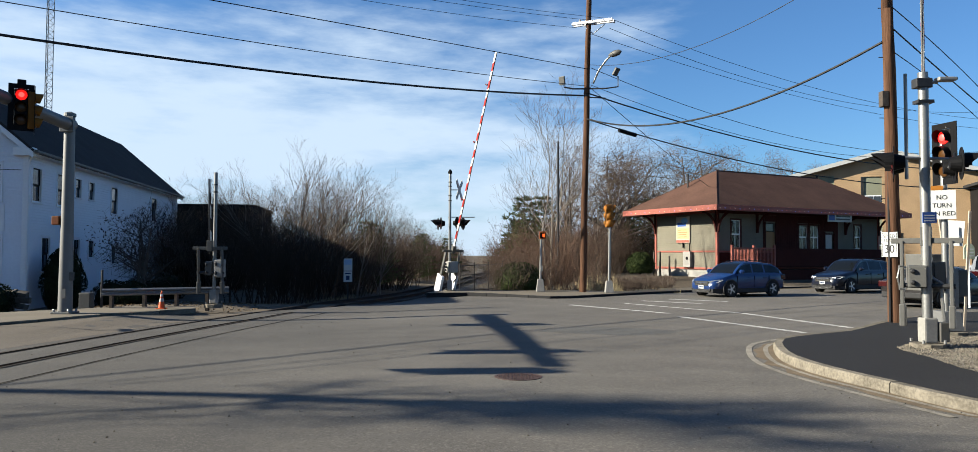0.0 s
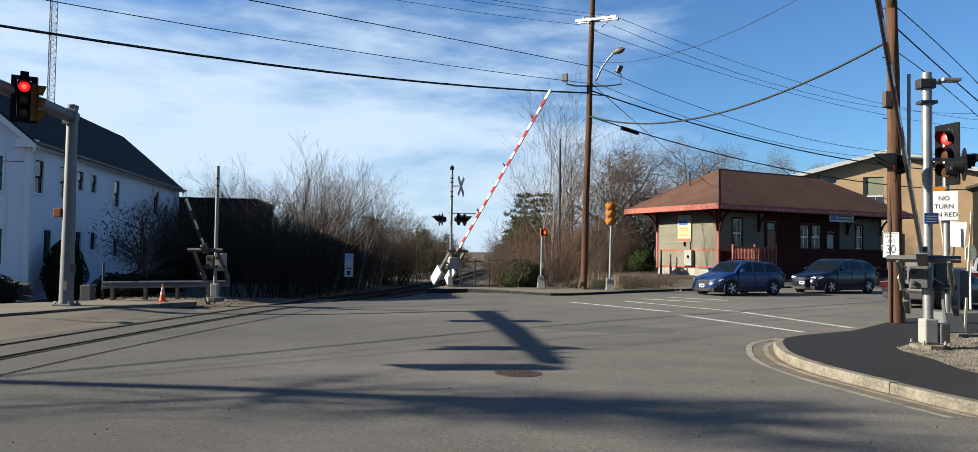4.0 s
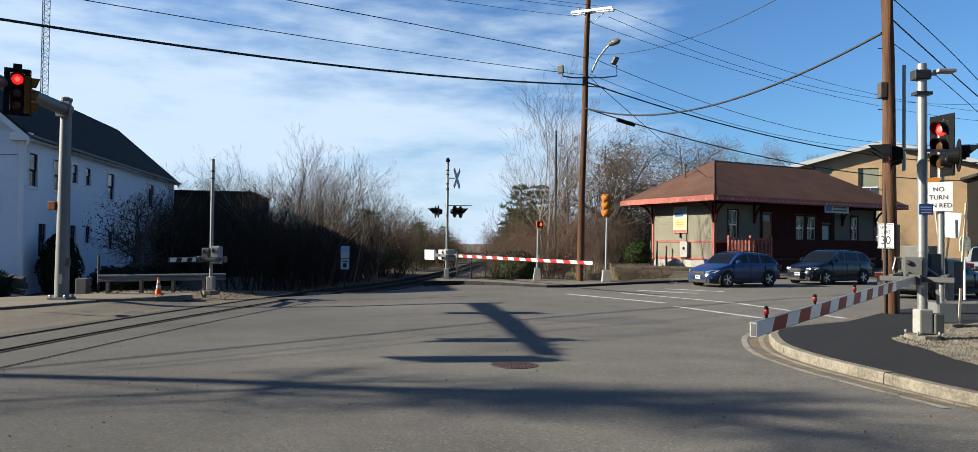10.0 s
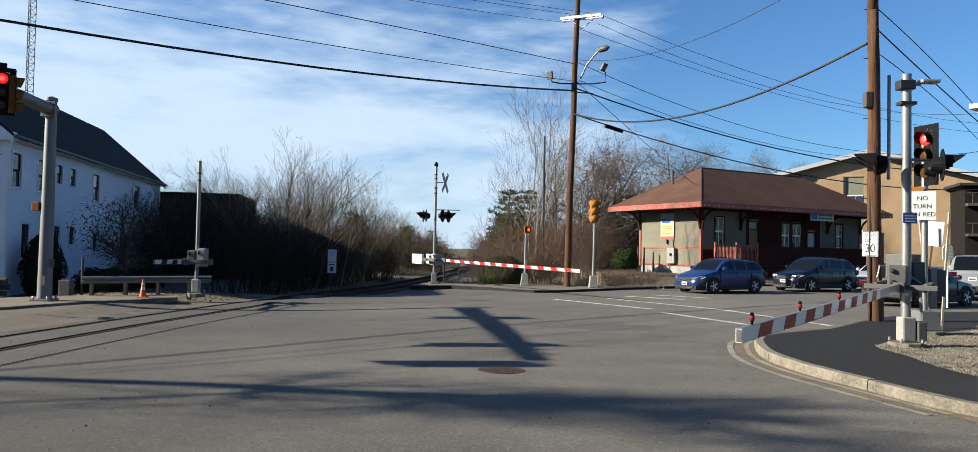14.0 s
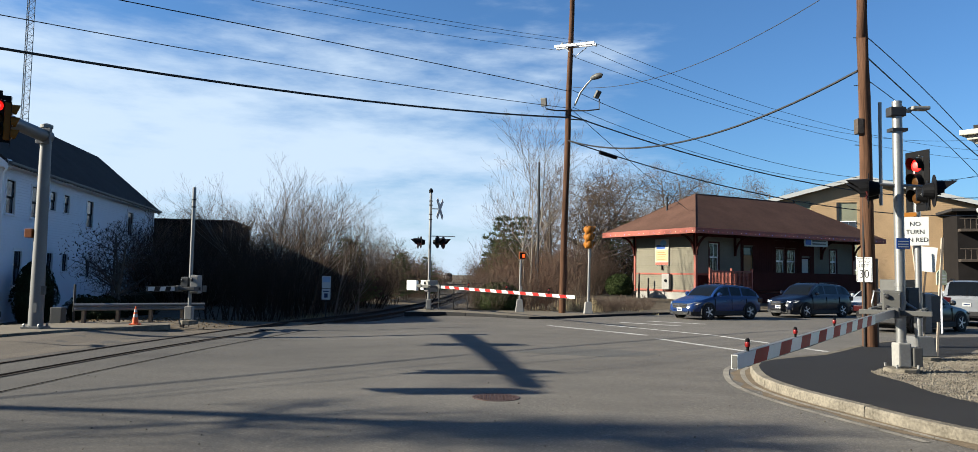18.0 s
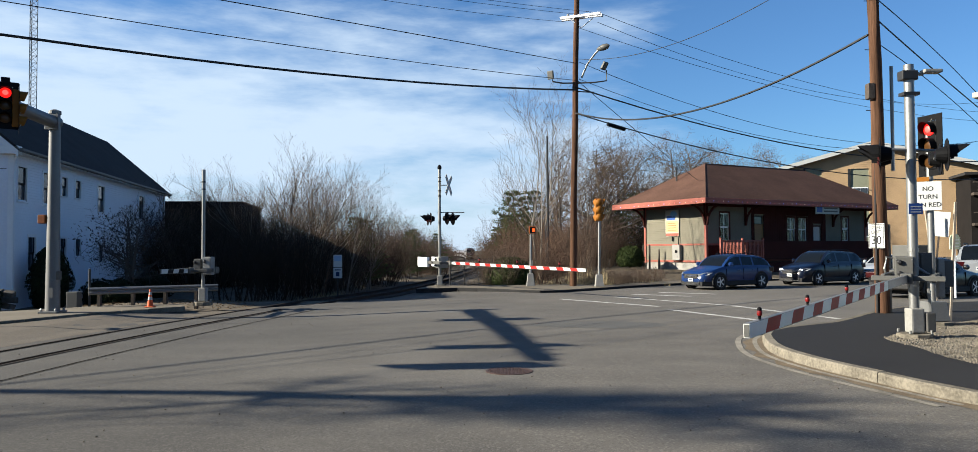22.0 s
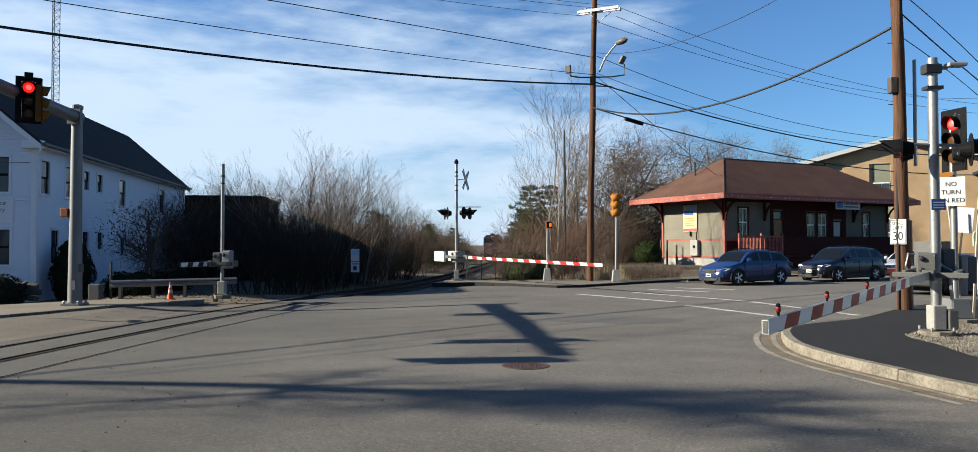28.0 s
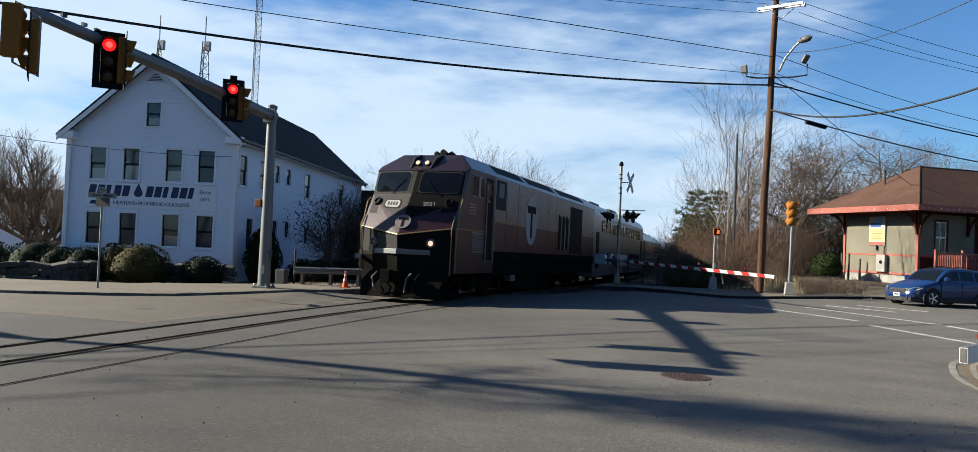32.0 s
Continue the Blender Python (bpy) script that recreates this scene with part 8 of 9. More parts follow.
        part("marker_lamp", Geo().lathe([(0.15, 0), (0.13, 0.07), (0.09, 0.075), (0.07, 0.04)], 18), black, lo, m=pose(mk.x, mk.y, mk.z, 0, 58, s * 12))
        dl = on_nose(1, s, 0.62, 0.52)
        d = part("ditch_lamp", Geo().lathe([(0.15, -0.05), (0.14, 0.06), (0.10, 0.065), (0.08, 0.03)], 20), BOXGREY, lo, m=pose(dl.x, dl.y, dl.z, 0, 90, s * 6))
        part("lamp_lens", Geo().lathe([(0.085, 0.04), (0.06, 0.05)], 16), DITCH if s > 0 else LENS_OFF, d)
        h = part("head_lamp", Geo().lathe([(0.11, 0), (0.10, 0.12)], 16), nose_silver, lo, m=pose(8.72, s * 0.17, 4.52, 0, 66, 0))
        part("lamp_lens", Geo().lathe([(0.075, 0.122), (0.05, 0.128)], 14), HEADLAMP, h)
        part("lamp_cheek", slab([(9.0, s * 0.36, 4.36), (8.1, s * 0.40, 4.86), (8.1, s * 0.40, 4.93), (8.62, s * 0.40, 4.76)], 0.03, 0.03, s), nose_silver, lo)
        # gold pinstripe, dipping to the nose, and the rails by the cab corner
        pin = [on_nose(1, s, 0.0, 0.985), on_nose(1, s, 1.0, 0.985), on_nose(2, s, 1.0, 0.02), on_nose(2, s, 0.0, 0.02)]
        part("pin_stripe", slab(pin, 0.012, 0.01, s), yellow, lo, "gold pinstripe")
        part("pin_stripe", Geo().span((7.1, s * (HW - 0.02), 2.36), (9.5, s * (HW + 0.006), 2.40)), yellow, lo)
        part("hand_rail", Geo().path([(9.66, s * 1.70, 1.0), (9.66, s * 1.70, 2.3), (9.34, s * 1.70, 3.2), (9.2, s * 1.66, 3.35)], 0.022, 6), yellow, lo)
        part("hand_rail", Geo().path([(9.84, s * 1.60, 0.9), (9.86, s * 1.62, 2.4), (9.62, s * 1.6, 2.75)], 0.02, 6), yellow, lo)
        # cab side: sliding window, slats, louvred vent, door
        part("window_frame", Geo().span((7.22, s * 1.6, 3.50), (8.36, s * 1.662, 4.26)), roofm, lo, "grey cab window frame")
        part("cab_window", Geo().span((7.86, s * 1.6, 3.56), (8.30, s * 1.668, 4.20)), CARGLASS, lo)
        part("cab_window", Geo().span((7.28, s * 1.6, 3.56), (7.70, s * 1.668, 4.20)), CARGLASS, lo)
        part("window_post", Geo().span((7.68, s * 1.6, 3.54), (7.88, s * 1.69, 4.22)), silver, lo)
        for k in range(4):
            part("vent_slat", Geo().span((7.97, s * 1.63, 2.93 + k * 0.1), (8.56, s * 1.668, 2.965 + k * 0.1)), silver, lo)
        for k in range(9):
            part("louvre", Geo().span((7.13, s * 1.63, 1.66 + k * 0.078), (8.22, s * 1.664, 1.70 + k * 0.078)), silver if k in (0, 8) else roofm, lo)
        part("cab_door", Geo().span((6.33, s * 1.6, 1.40), (7.05, s * 1.656, 4.26)), black, lo, "black recessed cab door")
        for x in (6.30, 7.08):
            part("door_rail", Geo().tube((x, s * 1.71, 1.3), (x, s * 1.71, 4.1), 0.022, n=6), silver, lo)
        part("door_window", Geo().span((6.46, s * 1.6, 3.4), (6.92, s * 1.661, 4.1)), CARGLASS, lo)
        # long hood: silver above, maroon below, black frame sill
        part("side_panel", Geo().span((-10.45, s * 1.55, 2.78), (BACK, s * 1.65, 4.42)), silver, lo, "silver hood side")
        part("side_band", Geo().span((-10.45, s * 1.55, 1.73), (BACK, s * 1.65, 2.776)), maroon, lo, "dark maroon lower band")
        part("pin_stripe", Geo().span((4.9, s * 1.6, 2.76), (BACK, s * 1.656, 2.80)), yellow, lo)
        part("frame_sill", Geo().span((-10.5, s * 1.5, 1.40), (BACK + 0.1, s * 1.675, 1.726)), under, lo, "black frame sill")
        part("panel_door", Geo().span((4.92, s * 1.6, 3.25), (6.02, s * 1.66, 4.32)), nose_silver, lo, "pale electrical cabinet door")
        part("panel_window", Geo().span((5.2, s * 1.6, 3.7), (5.75, s * 1.665, 4.22)), roofm, lo)
        for x in (4.80, 3.4, -0.9, -2.3):
            part("panel_gap", Geo().span((x, s * 1.6, 1.75), (x + 0.02, s * 1.6525, 4.36)), under, lo)
        for x in (-2.75, -3.45, -4.15):
            part("louvre_slot", slab([(x, s * 1.65, 1.95), (x - 0.38, s * 1.65, 1.95), (x - 0.38, s * 1.65, 3.5), (x, s * 1.65, 3.62)][::-1], 0.006, 0.02, s), black, lo)
            part("slot_edge", Geo().tube((x - 0.42, s * 1.665, 1.95), (x - 0.50, s * 1.665, 3.5), 0.03, n=6), silver, lo)
        for x in (-7.5, -6.6, -5.75):
            part("grille", Geo().span((x, s * 1.6, 1.85), (x + 0.82, s * 1.658, 4.15)), black, lo, "black engine grille")
        disc = [(0.80 * math.cos(2 * math.pi * k / 32), 1.02 * math.sin(2 * math.pi * k / 32)) for k in range(32)]
        rd = part("round_emblem", Geo().prism(disc, 0, 0.012), white, lo, "white oval emblem", m=pose(1.65, s * 1.652, 3.08, 90 if s < 0 else -90, 0, 0))
        part("emblem_bar", Geo().box((0, (-0.2 if s < 0 else 0.2), 0.014), (0.24, 1.05, 0.008)).box((0, (0.44 if s < 0 else -0.44), 0.014), (1.15, 0.30, 0.008)), black, rd)
        # trucks
        for x in (6.2, -6.6):
            tr = part("truck_frame", Geo().span((x - 2.2, s * 1.02, 0.42), (x + 2.2, s * 1.25, 0.76)), under, lo, "dark truck side frame", bevel=0.03)
            for ax in (-1.5, 1.5):
                part("journal_box", Geo().box((x + ax, s * 1.32, 0.55), (0.42, 0.2, 0.42)), under, tr, bevel=0.03)
                part("spring", Geo().lathe([(0.14, 0.7), (0.14, 1.2)], 10), under, tr, m=pose(x + ax, s * 1.2, 0))
                part("wheel", Geo().lathe([(0.50, -0.07), (0.51, 0.06), (0.54, 0.065), (0.54, 0.085), (0.2, 0.05)], 26), under, lo, smooth=True, m=pose(x + ax, s * 0.76, 0.5, 90 * s))
            part("brake_cylinder", Geo().tube((x - 0.5, s * 1.32, 0.85), (x + 0.5, s * 1.32, 0.85), 0.12, n=10), under, tr)
        part("step", Geo().span((8.9, s * 1.25, 0.3), (9.55, s * 1.55, 0.36)).span((8.9, s * 1.25, 0.66), (9.55, s * 1.55, 0.72)).span((8.9, s * 1.47, 0.3), (8.96, s * 1.55, 1.0)).span((9.49, s * 1.47, 0.3), (9.55, s * 1.55, 1.0)), under, lo)
        part("sand_box", Geo().span((2.95, s * 1.2, 0.6), (3.55, s * 1.5, 1.38)), roofm, lo, bevel=0.04)
        part("air_tank", Geo().tube((1.0, s * 1.42, 1.05), (-1.4, s * 1.42, 1.05), 0.11, n=12), roofm, lo, "pale air pipe under the sill")
        # sloping roof shoulder
        part("roof_shoulder", slab([(-10.5, s * 1.66, 4.41), (8.58, s * 1.66, 4.41), (8.0, s * 1.1, 4.92), (-10.5, s * 1.1, 4.92)][::-1], 0.0, 0.06, s), silver, lo, "silver sloped roof side")
        for x0, x1 in ((5.6, 2.2), (1.6, -2.6), (-3.4, -8.6)):
            q = [(x, s * (1.66 - 0.56 * f), 4.41 + 0.51 * f) for x, f in ((x0, 0.35), (x1, 0.35), (x1, 0.95), (x0, 0.95))]
            part("roof_grille", slab(q, 0.006, 0.02, s), black, lo, "black roof louvre")
    part("roof", Geo().span((-10.5, -1.1, 4.80), (8.0, 1.1, 4.925)), silver, lo, "silver flat roof top")
    for x, l in ((4.0, 3.0), (-0.5, 3.6), (-5.8, 5.0)):
        part("roof_hatch", Geo().span((x - l / 2, -0.85, 4.92), (x + l / 2, 0.85, 4.99)), roofm, lo, bevel=0.03)
    part("horn", Geo().tube((6.6, -0.3, 5.08), (7.1, -0.3, 5.1), 0.05, 0.1, n=10).tube((6.6, -0.02, 5.12), (7.15, -0.02, 5.14), 0.05, 0.12, n=10).tube((6.6, 0.26, 5.08), (7.05, 0.26, 5.1), 0.05, 0.1, n=10).box((6.55, 0, 5.0), (0.2, 0.85, 0.16)), black, lo, "black air horns")
    part("antenna_dome", Geo().lathe([(0.22, 4.9), (0.2, 5.0), (0.05, 5.08)], 12), CASTW, lo, m=pose(5.4, 0, 0))
    bp = [(10.42, 0.0), (10.02, 0.98), (9.7, 0.98), (9.7, -0.98), (10.02, -0.98)]
    part("silver_bumper", Geo().prism(bp, 1.50, 1.66), roofm, lo, "silver bumper bar", bevel=0.015)
    em = part("round_emblem", Geo().lathe([(0.26, 0), (0.26, 0.03)], 28), mat("grey_disc", (0.2, 0.17, 0.175), 0.5), lo, m=pose(10.10, 0.04, 2.52, 0, 58, 6))
    part("emblem_bar", Geo().box((0.03, 0, 0.034), (0.34, 0.08, 0.01)).box((-0.1, 0, 0.034), (0.09, 0.32, 0.01)), black, em)
    part("pilot", Geo().add([(10.25, -1.3, 0.14), (10.45, 0, 0.14), (10.25, 1.3, 0.14), (9.85, 1.5, 0.95), (10.28, 0, 0.95), (9.85, -1.5, 0.95), (9.3, -1.3, 0.14), (9.3, 1.3, 0.14), (9.3, 1.5, 0.95), (9.3, -1.5, 0.95)],
                          [(0, 1, 4, 5), (1, 2, 3, 4), (5, 4, 3, 8, 9), (6, 7, 2, 1, 0), (6, 0, 5, 9), (2, 7, 8, 3), (7, 6, 9, 8)]), under, lo, "black pilot plough")
    part("coupler", Geo().span((10.2, -0.18, 0.66), (10.85, 0.18, 0.98)).span((10.68, -0.24, 0.62), (10.95, 0.1, 1.02)), under, lo, bevel=0.03)
    for k in range(4):
        y = (-0.75, -0.45, 0.45, 0.75)[k]
        part("air_hose", Geo().path([(10.2, y, 0.9), (10.5, y, 0.75), (10.52, y * 0.9, 0.45), (10.4, y * 0.8, 0.32)], 0.03, 6), black if k % 2 else roofm, lo)
    part("fuel_tank", Geo().span((-3.2, -1.3, 0.25), (2.8, 1.3, 1.0)), under, lo, "black fuel tank", bevel=0.12)

    def swell(c):
        """True loading gauge: wider and taller than drawn below."""
        for ob in c.children:
            ob.matrix_basis = Matrix.Diagonal((1, 1.06, 1.09, 1)) @ ob.matrix_basis

    def coach(name, label, bilevel):
        L = 25.9
        c = thing(name, pose(0, 0, 0), label, "railway coach", "coaches of the train")
        H = 4.72 if bilevel else 3.85
        g = Geo()
        w = 1.5
        zt = H - 0.75
        prof = [(w, 0.55 if bilevel else 0.95), (w, zt), (w * 0.86, zt + 0.4), (w * 0.5, H - 0.05), (0, H), (-w * 0.5, H - 0.05), (-w * 0.86, zt + 0.4), (-w, zt), (-w, 0.55 if bilevel else 0.95)]
        loft(g, [[(x, y, z) for y, z in prof] for x in (-L / 2, L / 2)])
        n = len(prof)
        g.f += [tuple(range(n)), tuple(range(2 * n - 1, n - 1, -1))]
        part("body", g, silver, c, "silver coach body")
        for s in (-1, 1):
            rows = ((1.25, 1.85), (3.05, 3.7)) if bilevel else ((2.0, 2.75),)
            if not bilevel:
                part("window_band", Geo().span((-L / 2 + 0.1, s * 1.48, 1.85), (L / 2 - 0.1, s * 1.512, 2.9)), maroon, c, "maroon window band")
            for z0, z1 in rows:
                for k in range(13):
                    x = -L / 2 + 3.2 + k * 1.6
                    part("window", Geo().span((x - 0.55, s * 1.49, z0), (x + 0.55, s * 1.525, z1)), CARGLASS, c)
            for x in (-L / 2 + 1.4, L / 2 - 1.4):
                part("door", Geo().span((x - 0.5, s * 1.49, 1.0), (x + 0.5, s * 1.52, 3.0)), black, c)
            for x in (-9, 9):
                part("truck_frame", Geo().span((x - 1.8, s * 0.98, 0.4), (x + 1.8, s * 1.15, 0.68)), under, c, bevel=0.03)
                for ax in (-1.25, 1.25):
                    part("wheel", Geo().lathe([(0.44, -0.07), (0.45, 0.06), (0.2, 0.05)], 20), under, c, m=pose(x + ax, s * 0.76, 0.45, 90 * s))
            for k in range(6):
                part("rib", Geo().span((-L / 2 + 0.1, s * 1.49, 1.05 + 0.12 * k), (L / 2 - 0.1, s * 1.514, 1.09 + 0.12 * k)), silver, c)
        part("underframe", Geo().span((-6.5, -1.3, 0.35), (6.5, 1.3, 0.95)), under, c)
        part("gangway", Geo().span((-L / 2 - 0.4, -0.6, 1.1), (L / 2 + 0.4, 0.6, 3.3)), black, c)
        for x in (-8, 0, 8):
            part("roof_unit", Geo().span((x - 1.6, -0.7, H - 0.1), (x + 1.6, 0.7, H + 0.1)), roofm, c, bevel=0.05)
        swell(c)
        return c
    bi = coach("bilevel_coach", "silver bilevel passenger coach behind the locomotive", True)
    si = coach("passenger_coach", "silver single-level coach with a maroon window band", False)
    cs = [lo, bi, si] + [copy_thing(si, pose(0, 0, 0)) for _ in range(3)]
    out, off = [], 0.0
    for i, c in enumerate(cs):
        L = 22.2 if i == 0 else 26.6
        half = 6.5 if i == 0 else 9.0
        out.append((c, off + L / 2, half))
        off += L
    return out


TRAIN = []
S0 = RAIL_S[min(range(len(RAIL)), key=lambda i: abs(RAIL[i].y - 21.2))]


def train_pose(t, centre, half):
    """The train runs in at an even pace; its nose reaches the road at the end."""
    s = S0 + (32.0 - t) * 28.2 + centre
    a, _ = on_track(s - half)
    b, _ = on_track(s + half)
    d = a - b
    p = (a + b) / 2
    return pose(p.x, p.y, p.z, 0, -math.degrees(math.asin(d.z / d.length)), math.degrees(math.atan2(d.y, d.x)))

# ---- vegetation ----
BARK = mat("grey_bark", (0.14, 0.113, 0.092), 0.9, var=0.3, big=3, small=20, bump=0.6, rnd=0.15)
BIRCHW = mat("white_birch_bark", (0.20, 0.172, 0.148), 0.85, var=0.45, big=3, small=16, bump=0.3)
BIRCH = mat("pale_bark", (0.30, 0.26, 0.215), 0.85, var=0.3, big=4, small=12, bump=0.4, rnd=0.12)
TWIG = mat("brown_twigs", (0.12, 0.083, 0.06), 0.95, var=0.25, big=0.8, small=5, bump=0.0, rnd=0.2)
TWIG_RED = mat("russet_twigs", (0.15, 0.088, 0.058), 0.95, var=0.3, big=0.8, small=5, bump=0.0, rnd=0.2)
# darker copy of the twigs for brush and stems that lie in shade
TWIG_SHADE = mat("shade_dark_twigs", (0.045, 0.034, 0.026), 0.95, spec=0.1, var=0.25, big=0.8, small=5, bump=0.0, rnd=0.15)
NEEDLE = mat("pine_needles", (0.06, 0.082, 0.034), 0.8, var=0.35, big=1.0, small=6, bump=0.0, spec=0.1, rnd=0.2, tint=(0.10, 0.12, 0.05))
LEAF_DARK = mat("dark_evergreen_leaves", (0.012, 0.019, 0.009), 0.75, var=0.35, big=2, small=8, bump=0.0, spec=0.06, tint=(0.02, 0.03, 0.013))
LEAF_GOLD = mat("yellow_green_leaves", (0.045, 0.038, 0.010), 0.8, var=0.35, big=2, small=8, bump=0.0, spec=0.1, tint=(0.07, 0.06, 0.015))
LEAF_GREEN = mat("green_leaves", (0.026, 0.042, 0.013), 0.8, var=0.35, big=2, small=8, bump=0.0, spec=0.1, tint=(0.05, 0.068, 0.02))
LEAF_DEAD = mat("dead_leaves", (0.12, 0.08, 0.045), 0.95, spec=0.05, var=0.35, big=2, small=8, bump=0.0, tint=(0.2, 0.14, 0.08))
GRASS_DRY = mat("dry_grass", (0.34, 0.26, 0.14), 0.9, var=0.3, big=1, small=8, bump=0.0, tint=(0.42, 0.34, 0.2))


CRAB = mat("dried_crab_apples", (0.10, 0.06, 0.05), 0.8, var=0.3, bump=0)


def branch(rnd, wood, twigs, p, d, length, r, level, droop=0.0, kids=(5, 5, 4), up=0.25, spread=0.75):
    """One limb as a bent tube, with limbs of its own."""
    n = 5 if level == 0 else 3
    pts, rs = [p], [r]
    q, dd = p.copy(), d.copy()
    for k in range(n):
        dd = (dd + Vector((rnd.gauss(0, 0.11), rnd.gauss(0, 0.11), rnd.gauss(0, 0.06) + up * 0.12 - droop * 0.1))).normalized()
        q = q + dd * (length / n)
        pts.append(q.copy())
        rs.append(max(0.004, r * (1 - 0.82 * (k + 1) / n)))
    (wood if level < 2 else twigs).path(pts, rs, (7, 5, 3, 3)[min(level, 3)])
    if level >= len(kids):
        return
    for k in range(kids[level]):
        f = 0.28 + 0.7 * (k + rnd.random() * 0.8) / kids[level] if level == 0 else 0.2 + 0.78 * (k + rnd.random()) / kids[level]
        f = min(f, 0.99)
        i = min(n - 1, int(f * n))
        base = pts[i].lerp(pts[i + 1], f * n - i)
        axis = (pts[i + 1] - pts[i]).normalized()
        side = axis.orthogonal().normalized()
        side = Matrix.Rotation(rnd.uniform(0, 6.283), 3, axis) @ side
        nd = (axis * (1 - spread) + side * spread + Vector((0, 0, up))).normalized()
        ln = length * (0.62 - 0.28 * f) * rnd.uniform(0.75, 1.2)
        branch(rnd, wood, twigs, base, nd, ln, rs[i] * 0.52, level + 1, droop, kids, up, spread)


def bare_tree_meshes(seed, h, r, kids=(11, 8, 6), up=0.35, spread=0.6, stems=1, bark=None, lean=0.0):
    rnd = random.Random(seed)
    wood, twigs = Geo(), Geo()
    for k in range(stems):
        a = rnd.uniform(0, 6.283)
        tilt = (0.12 if stems > 1 else 0.02) + lean
        d = Vector((math.cos(a) * tilt, math.sin(a) * tilt, 1)).normalized()
        branch(rnd, wood, twigs, Vector((math.cos(a) * 0.12 * (stems > 1), math.sin(a) * 0.12 * (stems > 1), -0.3)), d, h * rnd.uniform(0.85, 1.0), r * (0.75 if stems > 1 else 1), 0, 0, kids, up, spread)
    return wood.mesh("trunk", bark or BARK, smooth=True), twigs.mesh("crown", TWIG)


def tree(meshes, m, label, name="bare_tree", category="tree", group="bare trees"):
    t = thing(name, m, label, category, group)
    part("trunk", meshes[0], None, t)
    tagged(part("crown", meshes[1], None, t), kind="stuff")
    return t


def leafy(rnd, g, c, rad, n, size, flat=1.0):
    """Loose leaves through a clump."""
    for _ in range(n):
        v = Vector((rnd.gauss(0, 1), rnd.gauss(0, 1), rnd.gauss(0, 1)))
        v = v.normalized() * (rnd.random() ** 0.4)
        p = Vector(c) + Vector((v.x * rad[0], v.y * rad[1], v.z * rad[2]))
        mm = Matrix.LocRotScale(p, Euler((rnd.uniform(0, 6.3), rnd.uniform(0, 6.3), rnd.uniform(0, 6.3))), Vector((size, size * 0.6, size)) * rnd.uniform(0.6, 1.4))
        g.add([(-0.5, 0, 0), (0, -0.4, 0.08), (0.5, 0, 0), (0, 0.4, 0.08)], [(0, 1, 2, 3)], mm)


def shrub_meshes(seed, h, w, stems=26, leaves=0, leafsize=0.07):
    rnd = random.Random(seed)
    tw = Geo()
    for k in range(stems):
        a, rr = rnd.uniform(0, 6.283), w * 0.35 * math.sqrt(rnd.random())
        b = Vector((math.cos(a) * rr, math.sin(a) * rr, -0.15))
        d = Vector((math.cos(a) * rnd.uniform(0.05, 0.6), math.sin(a) * rnd.uniform(0.05, 0.6), 1)).normalized()
        branch(rnd, tw, tw, b, d, h * rnd.uniform(0.55, 1.05), 0.018, 1, 0.2, (0, 6, 4), 0.3, 0.6)
    if leaves:
        leafy(rnd, tw, (0, 0, h * 0.4), (w * 0.5, w * 0.5, h * 0.4), leaves, leafsize)
    return tw


def evergreen(seed, h, w):
    """A white pine: whorls of rising limbs with brushes of thin needles, open between the whorls."""
    rnd = random.Random(seed)
    wood, nd = Geo(), Geo()
    wood.tube((0, 0, -0.3), (0.05, 0, h * 0.98), h * 0.018, 0.02, n=7)
    whorls = int(h * 1.9)
    for i in range(whorls):
        f = i / whorls
        z = h * (0.1 + 0.87 * f)
        for k in range(7):
            a = 6.283 * (k + rnd.uniform(-0.3, 0.3)) / 7 + i * 0.7
            R = w * 0.5 * (1 - f) ** 0.8 * rnd.uniform(0.45, 1.15) + 0.25
            out = Vector((math.cos(a), math.sin(a), 0))
            tip = Vector((0, 0, z)) + out * R + Vector((0, 0, R * rnd.uniform(0.05, 0.35)))
            wood.tube((0, 0, z), tip, 0.03, 0.008, n=3, caps=False)
            n = max(3, int(R / 0.34))
            for q in range(n):
                c = Vector((0, 0, z)).lerp(tip, 0.32 + 0.68 * (q + rnd.random()) / n)
                for e in range(3):
                    side = Vector((-out.y, out.x, 0)) * rnd.uniform(-1, 1) * 0.42 * (1.15 - q / n) + out * rnd.uniform(-0.05, 0.3) + Vector((0, 0, rnd.uniform(-0.06, 0.18)))
                    g0 = c + side
                    for _ in range(9):
                        d = Vector((rnd.gauss(0, 0.5), rnd.gauss(0, 0.5), rnd.gauss(0.25, 0.4))) + out * 0.35
                        d = d.normalized() * rnd.uniform(0.13, 0.26)
                        b = d.cross(Vector((rnd.uniform(-1, 1), rnd.uniform(-1, 1), rnd.uniform(-1, 1)))).normalized() * 0.022
                        nd.add([g0 - b, g0 + b, g0 + d + b * 0.4, g0 + d - b * 0.4], [(0, 1, 2, 3)])
    return wood.mesh("trunk", BARK), nd.mesh("needles", NEEDLE)


